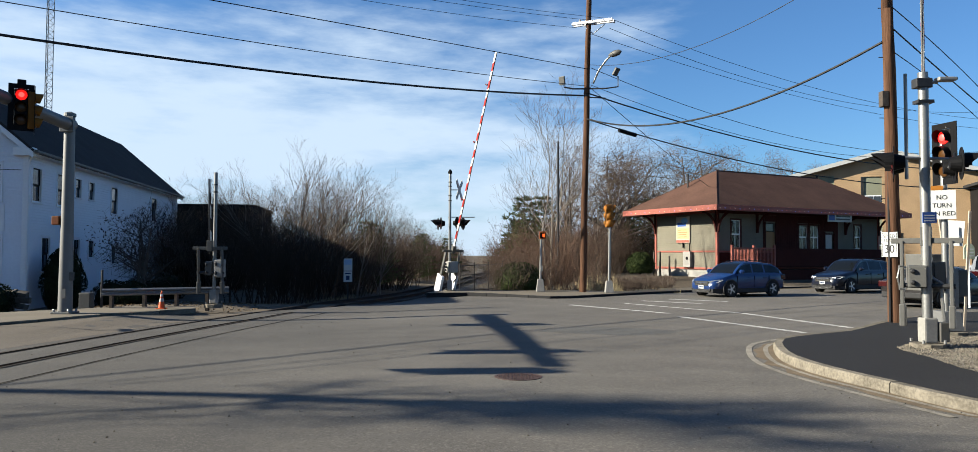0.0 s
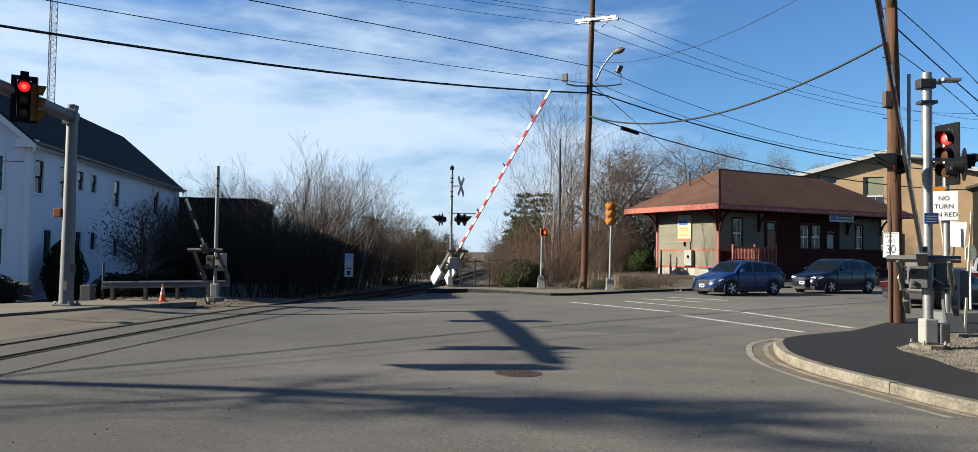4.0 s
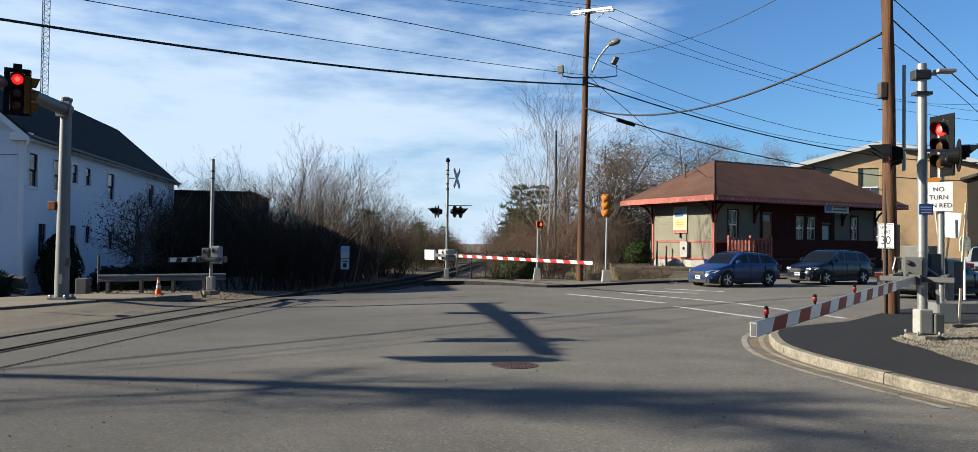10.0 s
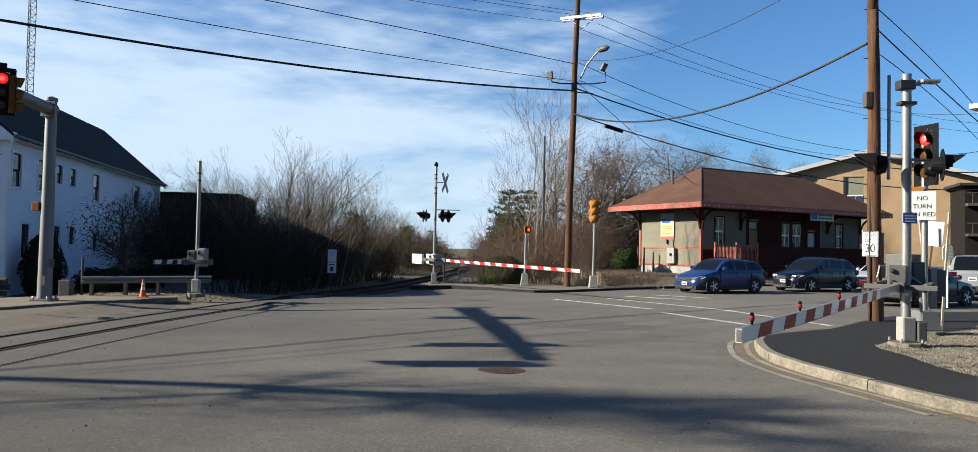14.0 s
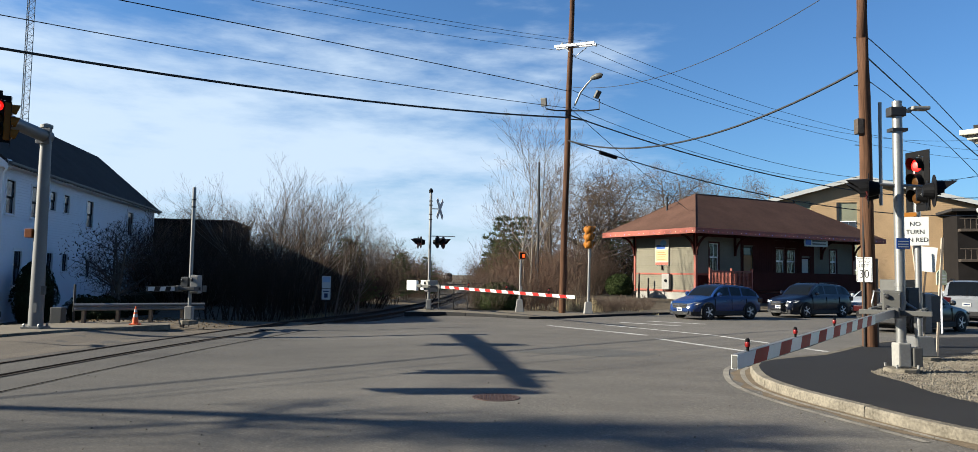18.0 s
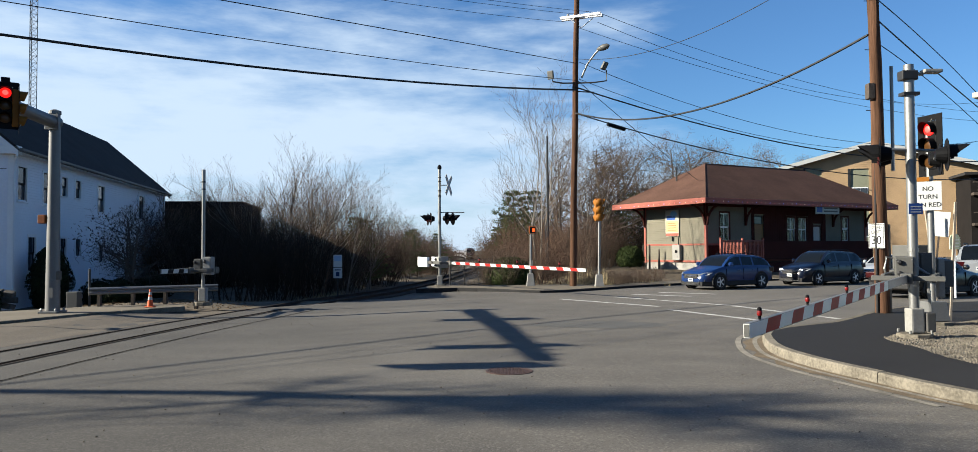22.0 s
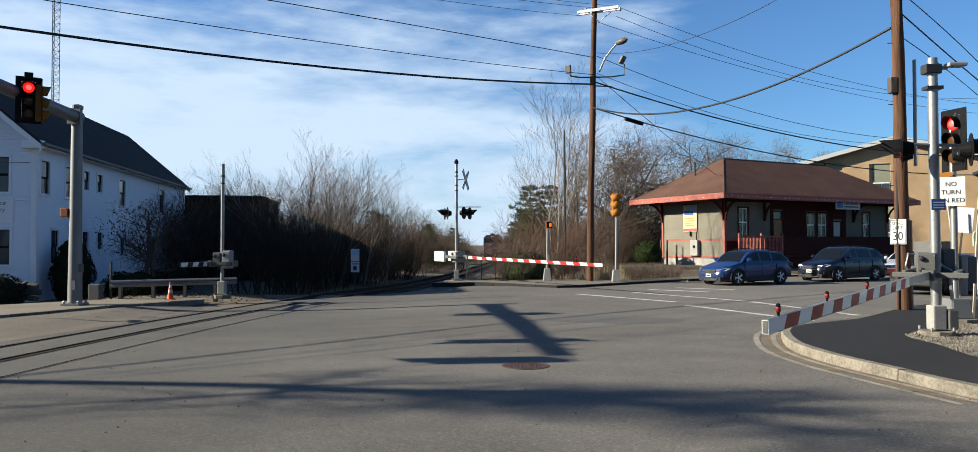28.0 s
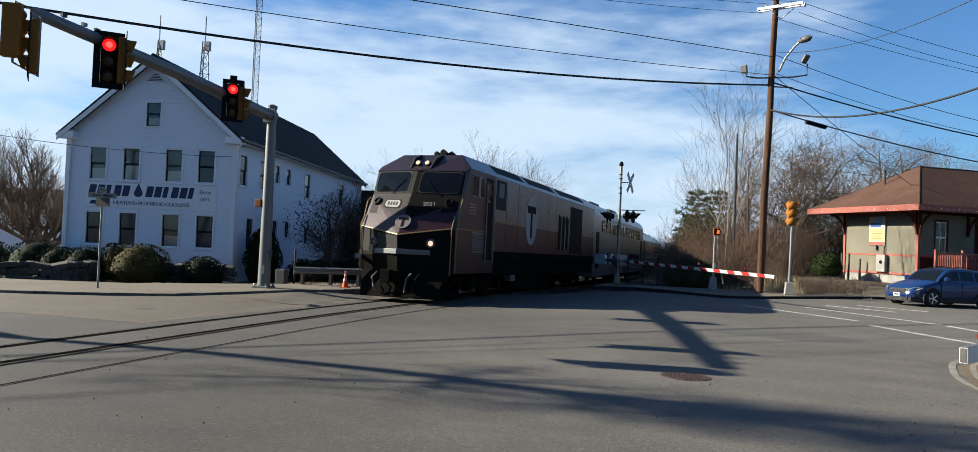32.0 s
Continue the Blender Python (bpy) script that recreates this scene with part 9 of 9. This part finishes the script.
def bush(name, m, label, leaf, w, h, seed, n=2600, size=0.055, cone=False):
    rnd = random.Random(seed)
    b = thing(name, m, label, "bush")
    g, st = Geo(), Geo()
    for k in range(7):
        a = rnd.uniform(0, 6.283)
        st.tube((0, 0, -0.1), (math.cos(a) * w * 0.3, math.sin(a) * w * 0.3, h * 0.6), 0.025, 0.008, n=4)
    part("stems", st, TWIG_SHADE, b)
    for _ in range(n):
        a, v = rnd.uniform(0, 6.283), rnd.random() ** 0.6
        t = rnd.random()
        if cone:
            R = w / 2 * (math.sin(math.pi * min(1, t * 0.92 + 0.12)) ** 0.55) * (0.75 + 0.25 * v)
        else:
            R = w / 2 * math.sqrt(max(0.02, 1 - (2 * t - 0.85) ** 2 / 1.4)) * (0.72 + 0.28 * v)
        R *= 1 + 0.14 * noise.noise(Vector((a * 1.5, t * 4, seed)))
        p = (math.cos(a) * R, math.sin(a) * R, h * t + rnd.uniform(-0.03, 0.03))
        mm = Matrix.LocRotScale(p, Euler((rnd.uniform(0, 6.3), rnd.uniform(0, 6.3), rnd.uniform(0, 6.3))), Vector((size, size * 0.6, size)) * rnd.uniform(0.7, 1.6))
        g.add([(-0.7, 0, 0), (0, -0.5, 0.1), (0.7, 0, 0), (0, 0.5, 0.1)], [(0, 1, 2, 3)], mm)
    # a dense dark heart
    prof = [(w * 0.30, 0.02), (w * 0.40, h * 0.3), (w * 0.36 if not cone else w * 0.38, h * 0.6), (w * 0.2, h * 0.86), (0.03, h * 0.95)]
    part("inner_leaves", Geo().lathe(prof, 14), leaf, b, smooth=True)
    tagged(part("leaves", g, leaf, b), kind="stuff")
    return b


def build_woods():
    rnd = random.Random(21)
    T = [bare_tree_meshes(s, 10, 0.16, kids=(11, 8, 5), up=0.3, spread=0.66) for s in (1, 2, 3)]
    BI = [bare_tree_meshes(s, 9.5, 0.085, kids=(10, 6, 4), up=0.35, spread=0.55, stems=3, bark=BIRCH) for s in (11, 12, 13)]
    OAK = [bare_tree_meshes(s, 7.6, 0.2, kids=(15, 12, 9), up=0.16, spread=0.86, stems=2) for s in (15, 16)]
    SH = [shrub_meshes(s, 3.2, 3.0, 24, 260) for s in (31, 32, 33)]
    SHM = [[g.mesh("crown", mt) for mt in (TWIG, TWIG_RED, TWIG_SHADE)] for g in SH]

    def put(meshes, x, y, sc, label, **kw):
        z = ground_z(x, y)
        m = Matrix.LocRotScale((x, y, z), Euler((0, 0, rnd.uniform(0, 6.28))), Vector((sc, sc, sc)))
        t = tree(meshes, Matrix.Identity(4), label, **kw)
        t.matrix_basis = m
        return t

    def thicket(x, y, sc, kind, zs=1.0, label="tangled leafless brush along the railway"):
        s = rnd.choice(SHM)
        ob = part("shrub", s[kind], None)
        tagged(ob, label, "shrub", "brush along the track")
        ob.matrix_basis = Matrix.LocRotScale((x, y, ground_z(x, y)), Euler((0, 0, rnd.uniform(0, 6.28))), Vector((sc, sc, sc * zs)))
    # left of the track: brush before the annex, shade in its twig colour, then birches
    for k in range(85):
        y = rnd.uniform(33, 62)
        tx, _ = track_x(y)
        x = rnd.uniform(-18.5 - (y - 33) * 0.12, tx - 3.6)
        if x < -11.5 - (y - 33) * 0.1 and y < 46:
            continue
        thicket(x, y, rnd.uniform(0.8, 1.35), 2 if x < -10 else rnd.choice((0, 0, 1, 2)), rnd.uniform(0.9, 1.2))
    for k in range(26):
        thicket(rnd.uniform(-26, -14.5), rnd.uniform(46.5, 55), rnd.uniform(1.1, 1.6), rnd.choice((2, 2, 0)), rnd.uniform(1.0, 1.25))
    for k in range(55):
        y = rnd.uniform(60, 135)
        tx, _ = track_x(y)
        thicket(tx - 3.6 - abs(rnd.gauss(0, 6)), y, rnd.uniform(0.9, 1.5), rnd.choice((0, 0, 1)), rnd.uniform(0.9, 1.3))
    for x, y, sc, k in ((-16.2, 52, 0.95, 0), (-13.5, 50, 1.0, 1), (-11.6, 53, 1.02, 2), (-10.4, 47, 0.9, 0), (-9.3, 56, 1.05, 1), (-12.6, 57, 1.05, 2), (-17.5, 58, 0.95, 1), (-8.6, 62, 0.9, 2), (-7.6, 52, 0.62, 0),
                        (-8.2, 72, 0.85, 1), (-6.8, 84, 0.75, 2), (-9.5, 90, 1.0, 0)):
        put(BI[k], x, y, sc * 0.7, "slender pale birch clump without leaves", name="birch_tree")
    for k in range(8):
        y = rnd.uniform(70, 110)
        put(T[k % 3], track_x(y)[0] - rnd.uniform(7, 34), y, rnd.uniform(0.55, 0.8), "leafless grey tree beside the railway")
    for k in range(9):
        put(T[k % 3], rnd.uniform(-46, -20), rnd.uniform(72, 92), rnd.uniform(0.6, 0.85), "leafless tree behind the house")
    for x, y, sc in ((-31, 80, 0.82), (-28.5, 84, 0.9), (-26, 78, 0.8), (-23.5, 83, 0.88), (-21, 79, 0.8), (-18.5, 86, 0.9), (-16.5, 80, 0.78)):
        put(T[int(x) % 3], x, y, sc, "leafless tree behind the dark building")
    # right of the track
    for k in range(95):
        y = rnd.uniform(37.5, 68)
        tx, _ = track_x(y)
        x = tx + (6.4 if y < 50 else 5.2) + abs(rnd.uniform(0, 9.5))
        if x > (6.2 if y < 52 else 7.4 + (y - 38) * 0.22):
            continue
        thicket(x, y, rnd.uniform(0.55, 1.05) * (0.75 if y < 41 else 1.15), rnd.choice((0, 1, 1, 0)), rnd.uniform(0.9, 1.35))
    for k in range(45):
        y = rnd.uniform(64, 140)
        thicket(track_x(y)[0] + 4.5 + abs(rnd.gauss(0, 6)), y, rnd.uniform(0.9, 1.5), rnd.choice((0, 1)), rnd.uniform(0.9, 1.3))
    for x, y, sc, k in ((3.85, 44, 1.12, 0), (6.0, 55, 0.95, 2), (8.4, 57, 0.9, 0), (6.6, 60, 1.0, 2), (3.8, 60, 0.9, 0)):
        put(T[k] if k else BI[0], x, y, sc, "tall leafless tree in the brush")
    for x, y, sc, k in ((9.8, 60, 1.5, 0), (12.2, 68, 1.4, 1), (20.4, 76, 1.75, 1), (27.0, 80, 1.75, 0), (35.6, 84, 1.75, 1), (42, 88, 1.6, 0), (47.5, 90, 1.4, 1), (24.0, 92, 1.6, 0)):
        put(OAK[k], x, y, sc, "broad leafless tree behind the depot")
    for x, y, sc in ((10.6, 57.5, 1.0), (12.0, 60.0, 1.15), (13.4, 61.5, 1.2), (9.4, 60.5, 1.1), (14.6, 64.0, 1.2)):
        thicket(x, y, sc, 2, 1.1, "dark tangled brush behind the depot")
    WB = [bare_tree_meshes(s, 9.6, 0.13, kids=(11, 7, 5), up=0.4, spread=0.5, bark=BIRCHW, lean=0.06) for s in (91, 92, 93)]
    for x, y, sc, k, tip in ((-9.6, 45.5, 0.78, 0, 12), (-10.9, 46.6, 0.78, 1, 7), (-7.9, 44.5, 0.5, 2, 6), (-7.0, 46.0, 0.46, 0, 14), (-12.4, 47.5, 0.84, 2, 5), (-13.9, 48.0, 0.78, 1, -4), (-11.8, 50.5, 0.84, 0, 8), (-9.2, 53.0, 0.72, 1, 8)):
        t = put(WB[k], x, y, sc, "single white-barked birch without leaves, leaning to the track", name="birch_tree", group="birches")
        t.matrix_basis = Matrix.Translation((x, y, ground_z(x, y))) @ Matrix.Rotation(radians(tip), 4, "Y") @ Matrix.Translation((-x, -y, -ground_z(x, y))) @ t.matrix_basis
    # evergreens
    P = [evergreen(s, 8, 6.4) for s in (41, 42)]
    for x, y, sc, k in ((2.7, 57, 0.92, 0), (4.6, 62, 0.95, 1), (-8.6, 56, 0.66, 0), (-9.9, 60, 0.7, 1), (-6.9, 74, 0.62, 1), (-5.4, 96, 0.7, 0), (-7.6, 86, 0.7, 1), (3.4, 84, 0.9, 1), (4.8, 100, 0.95, 0), (2.6, 72, 0.8, 0), (8.0, 118, 1.1, 1), (5.6, 160, 1.1, 0), (13.2, 63.0, 0.8, 0), (11.2, 61.5, 0.66, 1), (16.0, 66.0, 0.85, 1)):
        put(P[k], x, y, sc, "dark green pine in the brush by the track", name="pine_tree", group="pines")
    # far woods along the horizon
    g = Geo()
    r2 = random.Random(5)
    for k in range(900):
        a = r2.uniform(-0.95, 0.95)
        d = r2.uniform(230, 420)
        x, y = math.sin(a) * d, math.cos(a) * d
        if abs(x - track_x(min(y, 350))[0]) < 7:
            continue
        h = r2.uniform(5, 9.5)
        b = Vector((x, y, ground_z(x, y)))
        g.tube(b, b + Vector((0, 0, h * 0.7)), 0.16, 0.05, n=4, caps=False)
        for _ in range(16):
            q = b + Vector((r2.gauss(0, 1.4), r2.gauss(0, 1.4), h * r2.uniform(0.25, 1)))
            g.tube(b + Vector((0, 0, h * r2.uniform(0.15, 0.6))), q, 0.09, 0.03, n=3, caps=False)
        leafy(r2, g, b + Vector((0, 0, h * 0.5)), (2.2, 2.2, h * 0.45), 40, 0.8)
    solid("far_woods", g, TWIG, "brown leafless woods along the horizon", "woods", kind="stuff")
    # by the house
    ap = bare_tree_meshes(61, 3.6, 0.13, kids=(9, 8, 6), up=0.15, spread=0.78, stems=3)
    t = put(ap, -15.6, 33.2, 1.25, "small leafless crab apple with dried fruit beside the house", name="crab_apple_tree", group="")
    fr = Geo()
    r3 = random.Random(9)
    leafy(r3, fr, (0, 0, 2.3), (1.9, 1.9, 1.1), 620, 0.1)
    tagged(part("fruit", fr, CRAB, t), kind="stuff")
    t = thing("shade_tree", pose(-31.2, 32.2, ground_z(-31.2, 32.2)), "stout low-forked leafless tree with a domed crown before a pale house", "tree")
    wood, twigs = Geo(), Geo()
    rr = random.Random(23)
    wood.path([(0, 0, -0.3), (0.02, 0, 0.5), (0.05, 0.02, 1.1)], [0.36, 0.29, 0.30], 10)
    for k in range(11):
        a = k * 2.4 + rr.uniform(-0.3, 0.3)
        lift = (0.42, 0.75, 1.2, 0.55, 1.8)[k % 5]
        branch(rr, wood, twigs, Vector((0.05, 0.02, rr.uniform(0.8, 1.1))), Vector((math.cos(a), math.sin(a), lift)).normalized(), rr.uniform(3.6, 4.6) * (1.12 if lift > 1 else 0.9), 0.17, 1, 0, (0, 11, 9, 7), 0.42, 0.5)
    part("trunk", wood, BARK, t, smooth=True)
    tagged(part("crown", twigs, TWIG, t), kind="stuff")
    bush("arborvitae_bush", pose(-17.35, 30.3, -0.4), "dark pointed arborvitae at the house corner", LEAF_DARK, 1.7, 2.6, 71, 3200, 0.07, cone=True)
    bush("round_bush", pose(-20.6, 26.3, -0.35), "rounded yellow-green bush before the house", LEAF_GOLD, 2.7, 1.55, 72)
    for x, y, w, h, s in ((-18.3, 27.2, 1.8, 1.15, 73), (-22.9, 26.0, 2.0, 1.35, 74), (-24.4, 26.2, 1.8, 1.3, 75), (-25.9, 26.6, 2.6, 1.5, 76), (-28.2, 26.4, 2.4, 1.4, 77), (-22.0, 26.6, 1.5, 1.55, 78)):
        bush("dark_bush", pose(x, y, -0.38), "dark clipped evergreen bush before the house", LEAF_DARK, w, h, s, 1800)
    for x, y, w, h, s in ((-16.0, 31.5, 1.5, 1.1, 81), (-16.4, 35.0, 1.8, 1.2, 82), (-16.6, 38.5, 1.8, 1.3, 83), (-14.2, 29.5, 1.4, 0.9, 84)):
        bush("dark_bush", pose(x, y, ground_z(x, y)), "dark evergreen bush along the house side", LEAF_DARK, w, h, s, 1500)
    # juniper and low shrubs by the far pavement
    bush("juniper_bush", pose(1.55, 38.2, -0.1), "spreading green juniper beside the track", LEAF_GREEN, 2.6, 1.55, 85, 3000, 0.07)
    bush("green_bush", pose(9.9, 48.5, 0.7), "green rhododendron beside the depot", LEAF_GREEN, 1.9, 1.3, 86, 2200, 0.09)
    for k, (x, y, w) in enumerate(((6.9, 36.9, 1.1), (8.0, 38.3, 1.3), (6.2, 37.8, 1.0), (9.2, 40.0, 1.2), (7.3, 39.6, 1.1))):
        tw = shrub_meshes(90 + k, 0.9, 1.3, 26, 60, 0.04).mesh("crown", TWIG)
        ob = part("low_shrub", tw, None)
        tagged(ob, "rounded leafless low shrub in the bed by the pavement", "shrub", "low shrubs by the pavement")
        ob.matrix_basis = Matrix.LocRotScale((x, y, 0.0), Euler((0, 0, k)), Vector((w, w, 0.95)))
    # dry grass tufts
    g = Geo()
    r4 = random.Random(17)
    for k in range(5200):
        if k < 2600:
            x, y = r4.uniform(-2.2, 9.5), r4.uniform(36.4, 41.5)
        elif k < 3800:
            x, y = r4.uniform(-0.5, 4.0), r4.uniform(36.0, 52)
        else:
            x, y = r4.uniform(-9, -6.5), r4.uniform(34.0, 46)
        if abs(x - track_x(y)[0]) < 2.7:
            continue
        if k % 4 == 0 and k < 2600:
            x, y = r4.choice(((5.3, 36.6), (6.35, 36.4), (3.4, 37.3), (4.9, 37.6)))
            x, y = x + r4.gauss(0, 0.22), y + r4.gauss(0, 0.2)
        z = ground_z(x, y)
        h = r4.uniform(0.08, 0.35) * (1.6 if 4.3 < x < 6.3 else 1) * (2.2 if k % 4 == 0 and k < 2600 else 1)
        a = r4.uniform(0, 6.28)
        dx, dy = math.cos(a) * 0.012, math.sin(a) * 0.012
        lx, ly = r4.gauss(0, 0.1), r4.gauss(0, 0.1)
        g.add([(x - dx, y - dy, z - 0.02), (x + dx, y + dy, z - 0.02), (x + lx, y + ly, z + h)], [(0, 1, 2)])
    solid("dry_grass", g, GRASS_DRY, "straw-coloured dry grass by the track and pavement", "grass", kind="stuff")
    # grit and bits of stone on the road
    g = Geo()
    for k in range(420):
        x, y = r4.uniform(-9, 7.5), r4.uniform(6, 24) if k % 3 else r4.uniform(6, 12)
        r = r4.uniform(0.005, 0.013)
        mm = Matrix.LocRotScale((x, y, road_z(x, y) + r * 0.6), Euler((r4.uniform(0, 6), r4.uniform(0, 6), 0)), Vector((r * 1.3, r, r * 0.7)))
        g.add([(1, 0, 0), (-1, 0, 0), (0, 1, 0), (0, -1, 0), (0, 0, 1), (0, 0, -1)], [(0, 2, 4), (2, 1, 4), (1, 3, 4), (3, 0, 4), (2, 0, 5), (1, 2, 5), (3, 1, 5), (0, 3, 5)], mm)
    solid("road_grit", g, GRAVEL, "scattered grit and bits of stone on the asphalt", "grit", kind="stuff")
    # leaf litter in the verges
    g = Geo()
    for k in range(3500):
        x, y = (r4.uniform(-2.5, 9.5), r4.uniform(36.2, 44)) if k % 2 else (r4.uniform(-16, -8), r4.uniform(26, 34))
        if abs(x - track_x(y)[0]) < 1.7:
            continue
        mm = Matrix.LocRotScale((x, y, ground_z(x, y) + 0.02), Euler((r4.gauss(0, 0.4), r4.gauss(0, 0.4), r4.uniform(0, 6.3))), Vector((0.07, 0.05, 0.07)))
        g.add([(-0.7, 0, 0), (0, -0.5, 0.1), (0.7, 0, 0), (0, 0.5, 0.1)], [(0, 1, 2, 3)], mm)
    solid("fallen_leaves", g, LEAF_DEAD, "scattered dead leaves on the verges", "leaves", kind="stuff")
    # stone wall before the house
    w = thing("stone_wall", pose(0, 0, 0), "low dry fieldstone wall before the house", "wall")
    me = []
    for s in range(6):
        rr = random.Random(100 + s)
        gg = Geo().box((0, 0, 0), (1, 1, 1))
        gg.v = [tuple(c * rr.uniform(0.75, 1.1) for c in v) for v in gg.v]
        me.append(gg.mesh("stone", STONE, bevel=0.09))
    r5 = random.Random(12)
    for row in range(3):
        for A, B in (((-25.5, 18.6), (-21.9, 24.1)), ((-21.9, 24.1), (-22.4, 26.9)), ((-22.4, 26.9), (-17.6, 28.1))):
            A, B = Vector((*A, 0)), Vector((*B, 0))
            run, u = (B - A).length, 0.0
            while u < run:
                l = r5.uniform(0.2, 0.62)
                p = A.lerp(B, min(1, (u + l / 2) / run))
                part("stone", me[r5.randrange(6)], None, w, m=Matrix.LocRotScale((p.x, p.y + r5.uniform(-0.04, 0.04), -0.2 + row * 0.25 + r5.uniform(-0.05, 0.05)), Euler((r5.uniform(-0.25, 0.25), r5.uniform(-0.2, 0.2), math.atan2(B.y - A.y, B.x - A.x) + r5.uniform(-0.15, 0.15))), Vector((l, 0.42, r5.uniform(0.2, 0.34)))))
                u += l * 0.97
    # unseen tree shape beside the street, added and bent to shadow the road
    t = thing("leaning_tree", pose(-24.0, 15.7, 0), "unseen leaning tree shape added to cast the shadow on the road", "tree")
    bole = [Vector(p) for p in ((0, 0, -0.3), (0, -4.6, 3.4), (0, -6.9, 6.4), (0, -7.1, 7.9), (0.1, -7.7, 9.4), (0.1, -8.3, 10.4), (0.1, -8.5, 11.1), (0.2, -9.3, 11.8), (0.3, -10.8, 12.5))]
    wood, twigs = Geo(), Geo()
    wood.path(bole, [0.21, 0.19, 0.16, 0.15, 0.15, 0.14, 0.12, 0.09, 0.03], 10)
    rr = random.Random(4)
    for k in range(30):
        b = bole[4 + k % 4].lerp(bole[5 + k % 4], rr.random())
        d = Vector((rr.gauss(0, 0.4), -0.35 + rr.gauss(0, 0.5), 0.35 + rr.gauss(0, 0.3))).normalized()
        branch(rr, wood, twigs, b, d, rr.uniform(1.0, 2.4), 0.07, 1, 0, (0, 11, 8), 0.1, 0.6)
    part("trunk", wood, BARK, t, smooth=True)
    tagged(part("crown", twigs, TWIG, t), kind="stuff")

build_pavements()
build_track()
build_house()
build_annex()
build_depot()
build_apartments()
build_porch_house()
build_poles()
build_left_signal()
build_gates()
build_corner_signal()
build_small_posts()
build_cars()
TRAIN += build_train()
build_woods()


# ---- what moves ----
def motions():
    swing = {
        "far": [(0, 68), (1, 65), (2, 56.5), (2.5, 53.5), (3.5, 46.5), (4.5, 39.5), (5, 34), (5.5, 28.5), (6, 23.5), (6.5, 18), (7, 13.5), (7.5, 9), (8, 6.5), (8.5, 5), (9, 3.5), (9.5, 1), (10, -0.5), (11, -1), (32, -1)],
        "near": [(0, 91), (1, 88), (1.5, 81), (2, 70), (2.5, 62), (3.5, 46), (4.5, 31.5), (5, 27), (5.5, 21), (6, 15.5), (6.5, 11), (7, 6.1), (7.5, 1.3), (8, 1.1), (8.3, 0.68), (8.6, 0.4), (8.8, -0.24), (9, -1.08), (9.2, -1.53), (9.4, -1.4), (9.6, -1.15), (10, -0.47), (10.5, -0.1), (11, -0.64), (12, -0.45), (32, -0.45)],
        "left": [(0, 86), (1, 84), (2, 74), (2.5, 66), (3.5, 49), (4.5, 34), (5, 25.5), (5.5, 19), (6, 12.5), (6.5, 8.5), (7, 5.5), (7.5, 4), (8, 1.8), (8.5, 1), (9, 1), (32, 1)],
    }
    for key, (arm, piv, head) in ARMS.items():
        walk(arm, [(t, pose(piv.x, piv.y, piv.z, 0, -a, head)) for t, a in swing[key]])
    walk(CARS["suv"], [(t, lane_pose(s, 2.79, 1.84)) for t, s in ((0, 8.2), (0.5, 7.6), (1, 7.1), (1.5, 6.8), (2, 6.68), (2.5, 6.65), (32, 6.65))])
    walk(CARS["sedan"], [(t, lane_pose(s, 2.75, 1.82)) for t, s in ((0, 60), (8.5, 40), (9.5, 28), (10.5, 18.5), (11.5, 13.6), (12.5, 12.5), (13.0, 12.4), (32, 12.4))])
    times = [0, 6, 12, 16, 20, 22, 24, 25, 26, 27, 28, 28.5, 29, 29.5] + [30 + 0.2 * k for k in range(10)] + [32.0]
    for c, centre, half in TRAIN:
        walk(c, [(t, train_pose(t, centre, half)) for t in times])


motions()
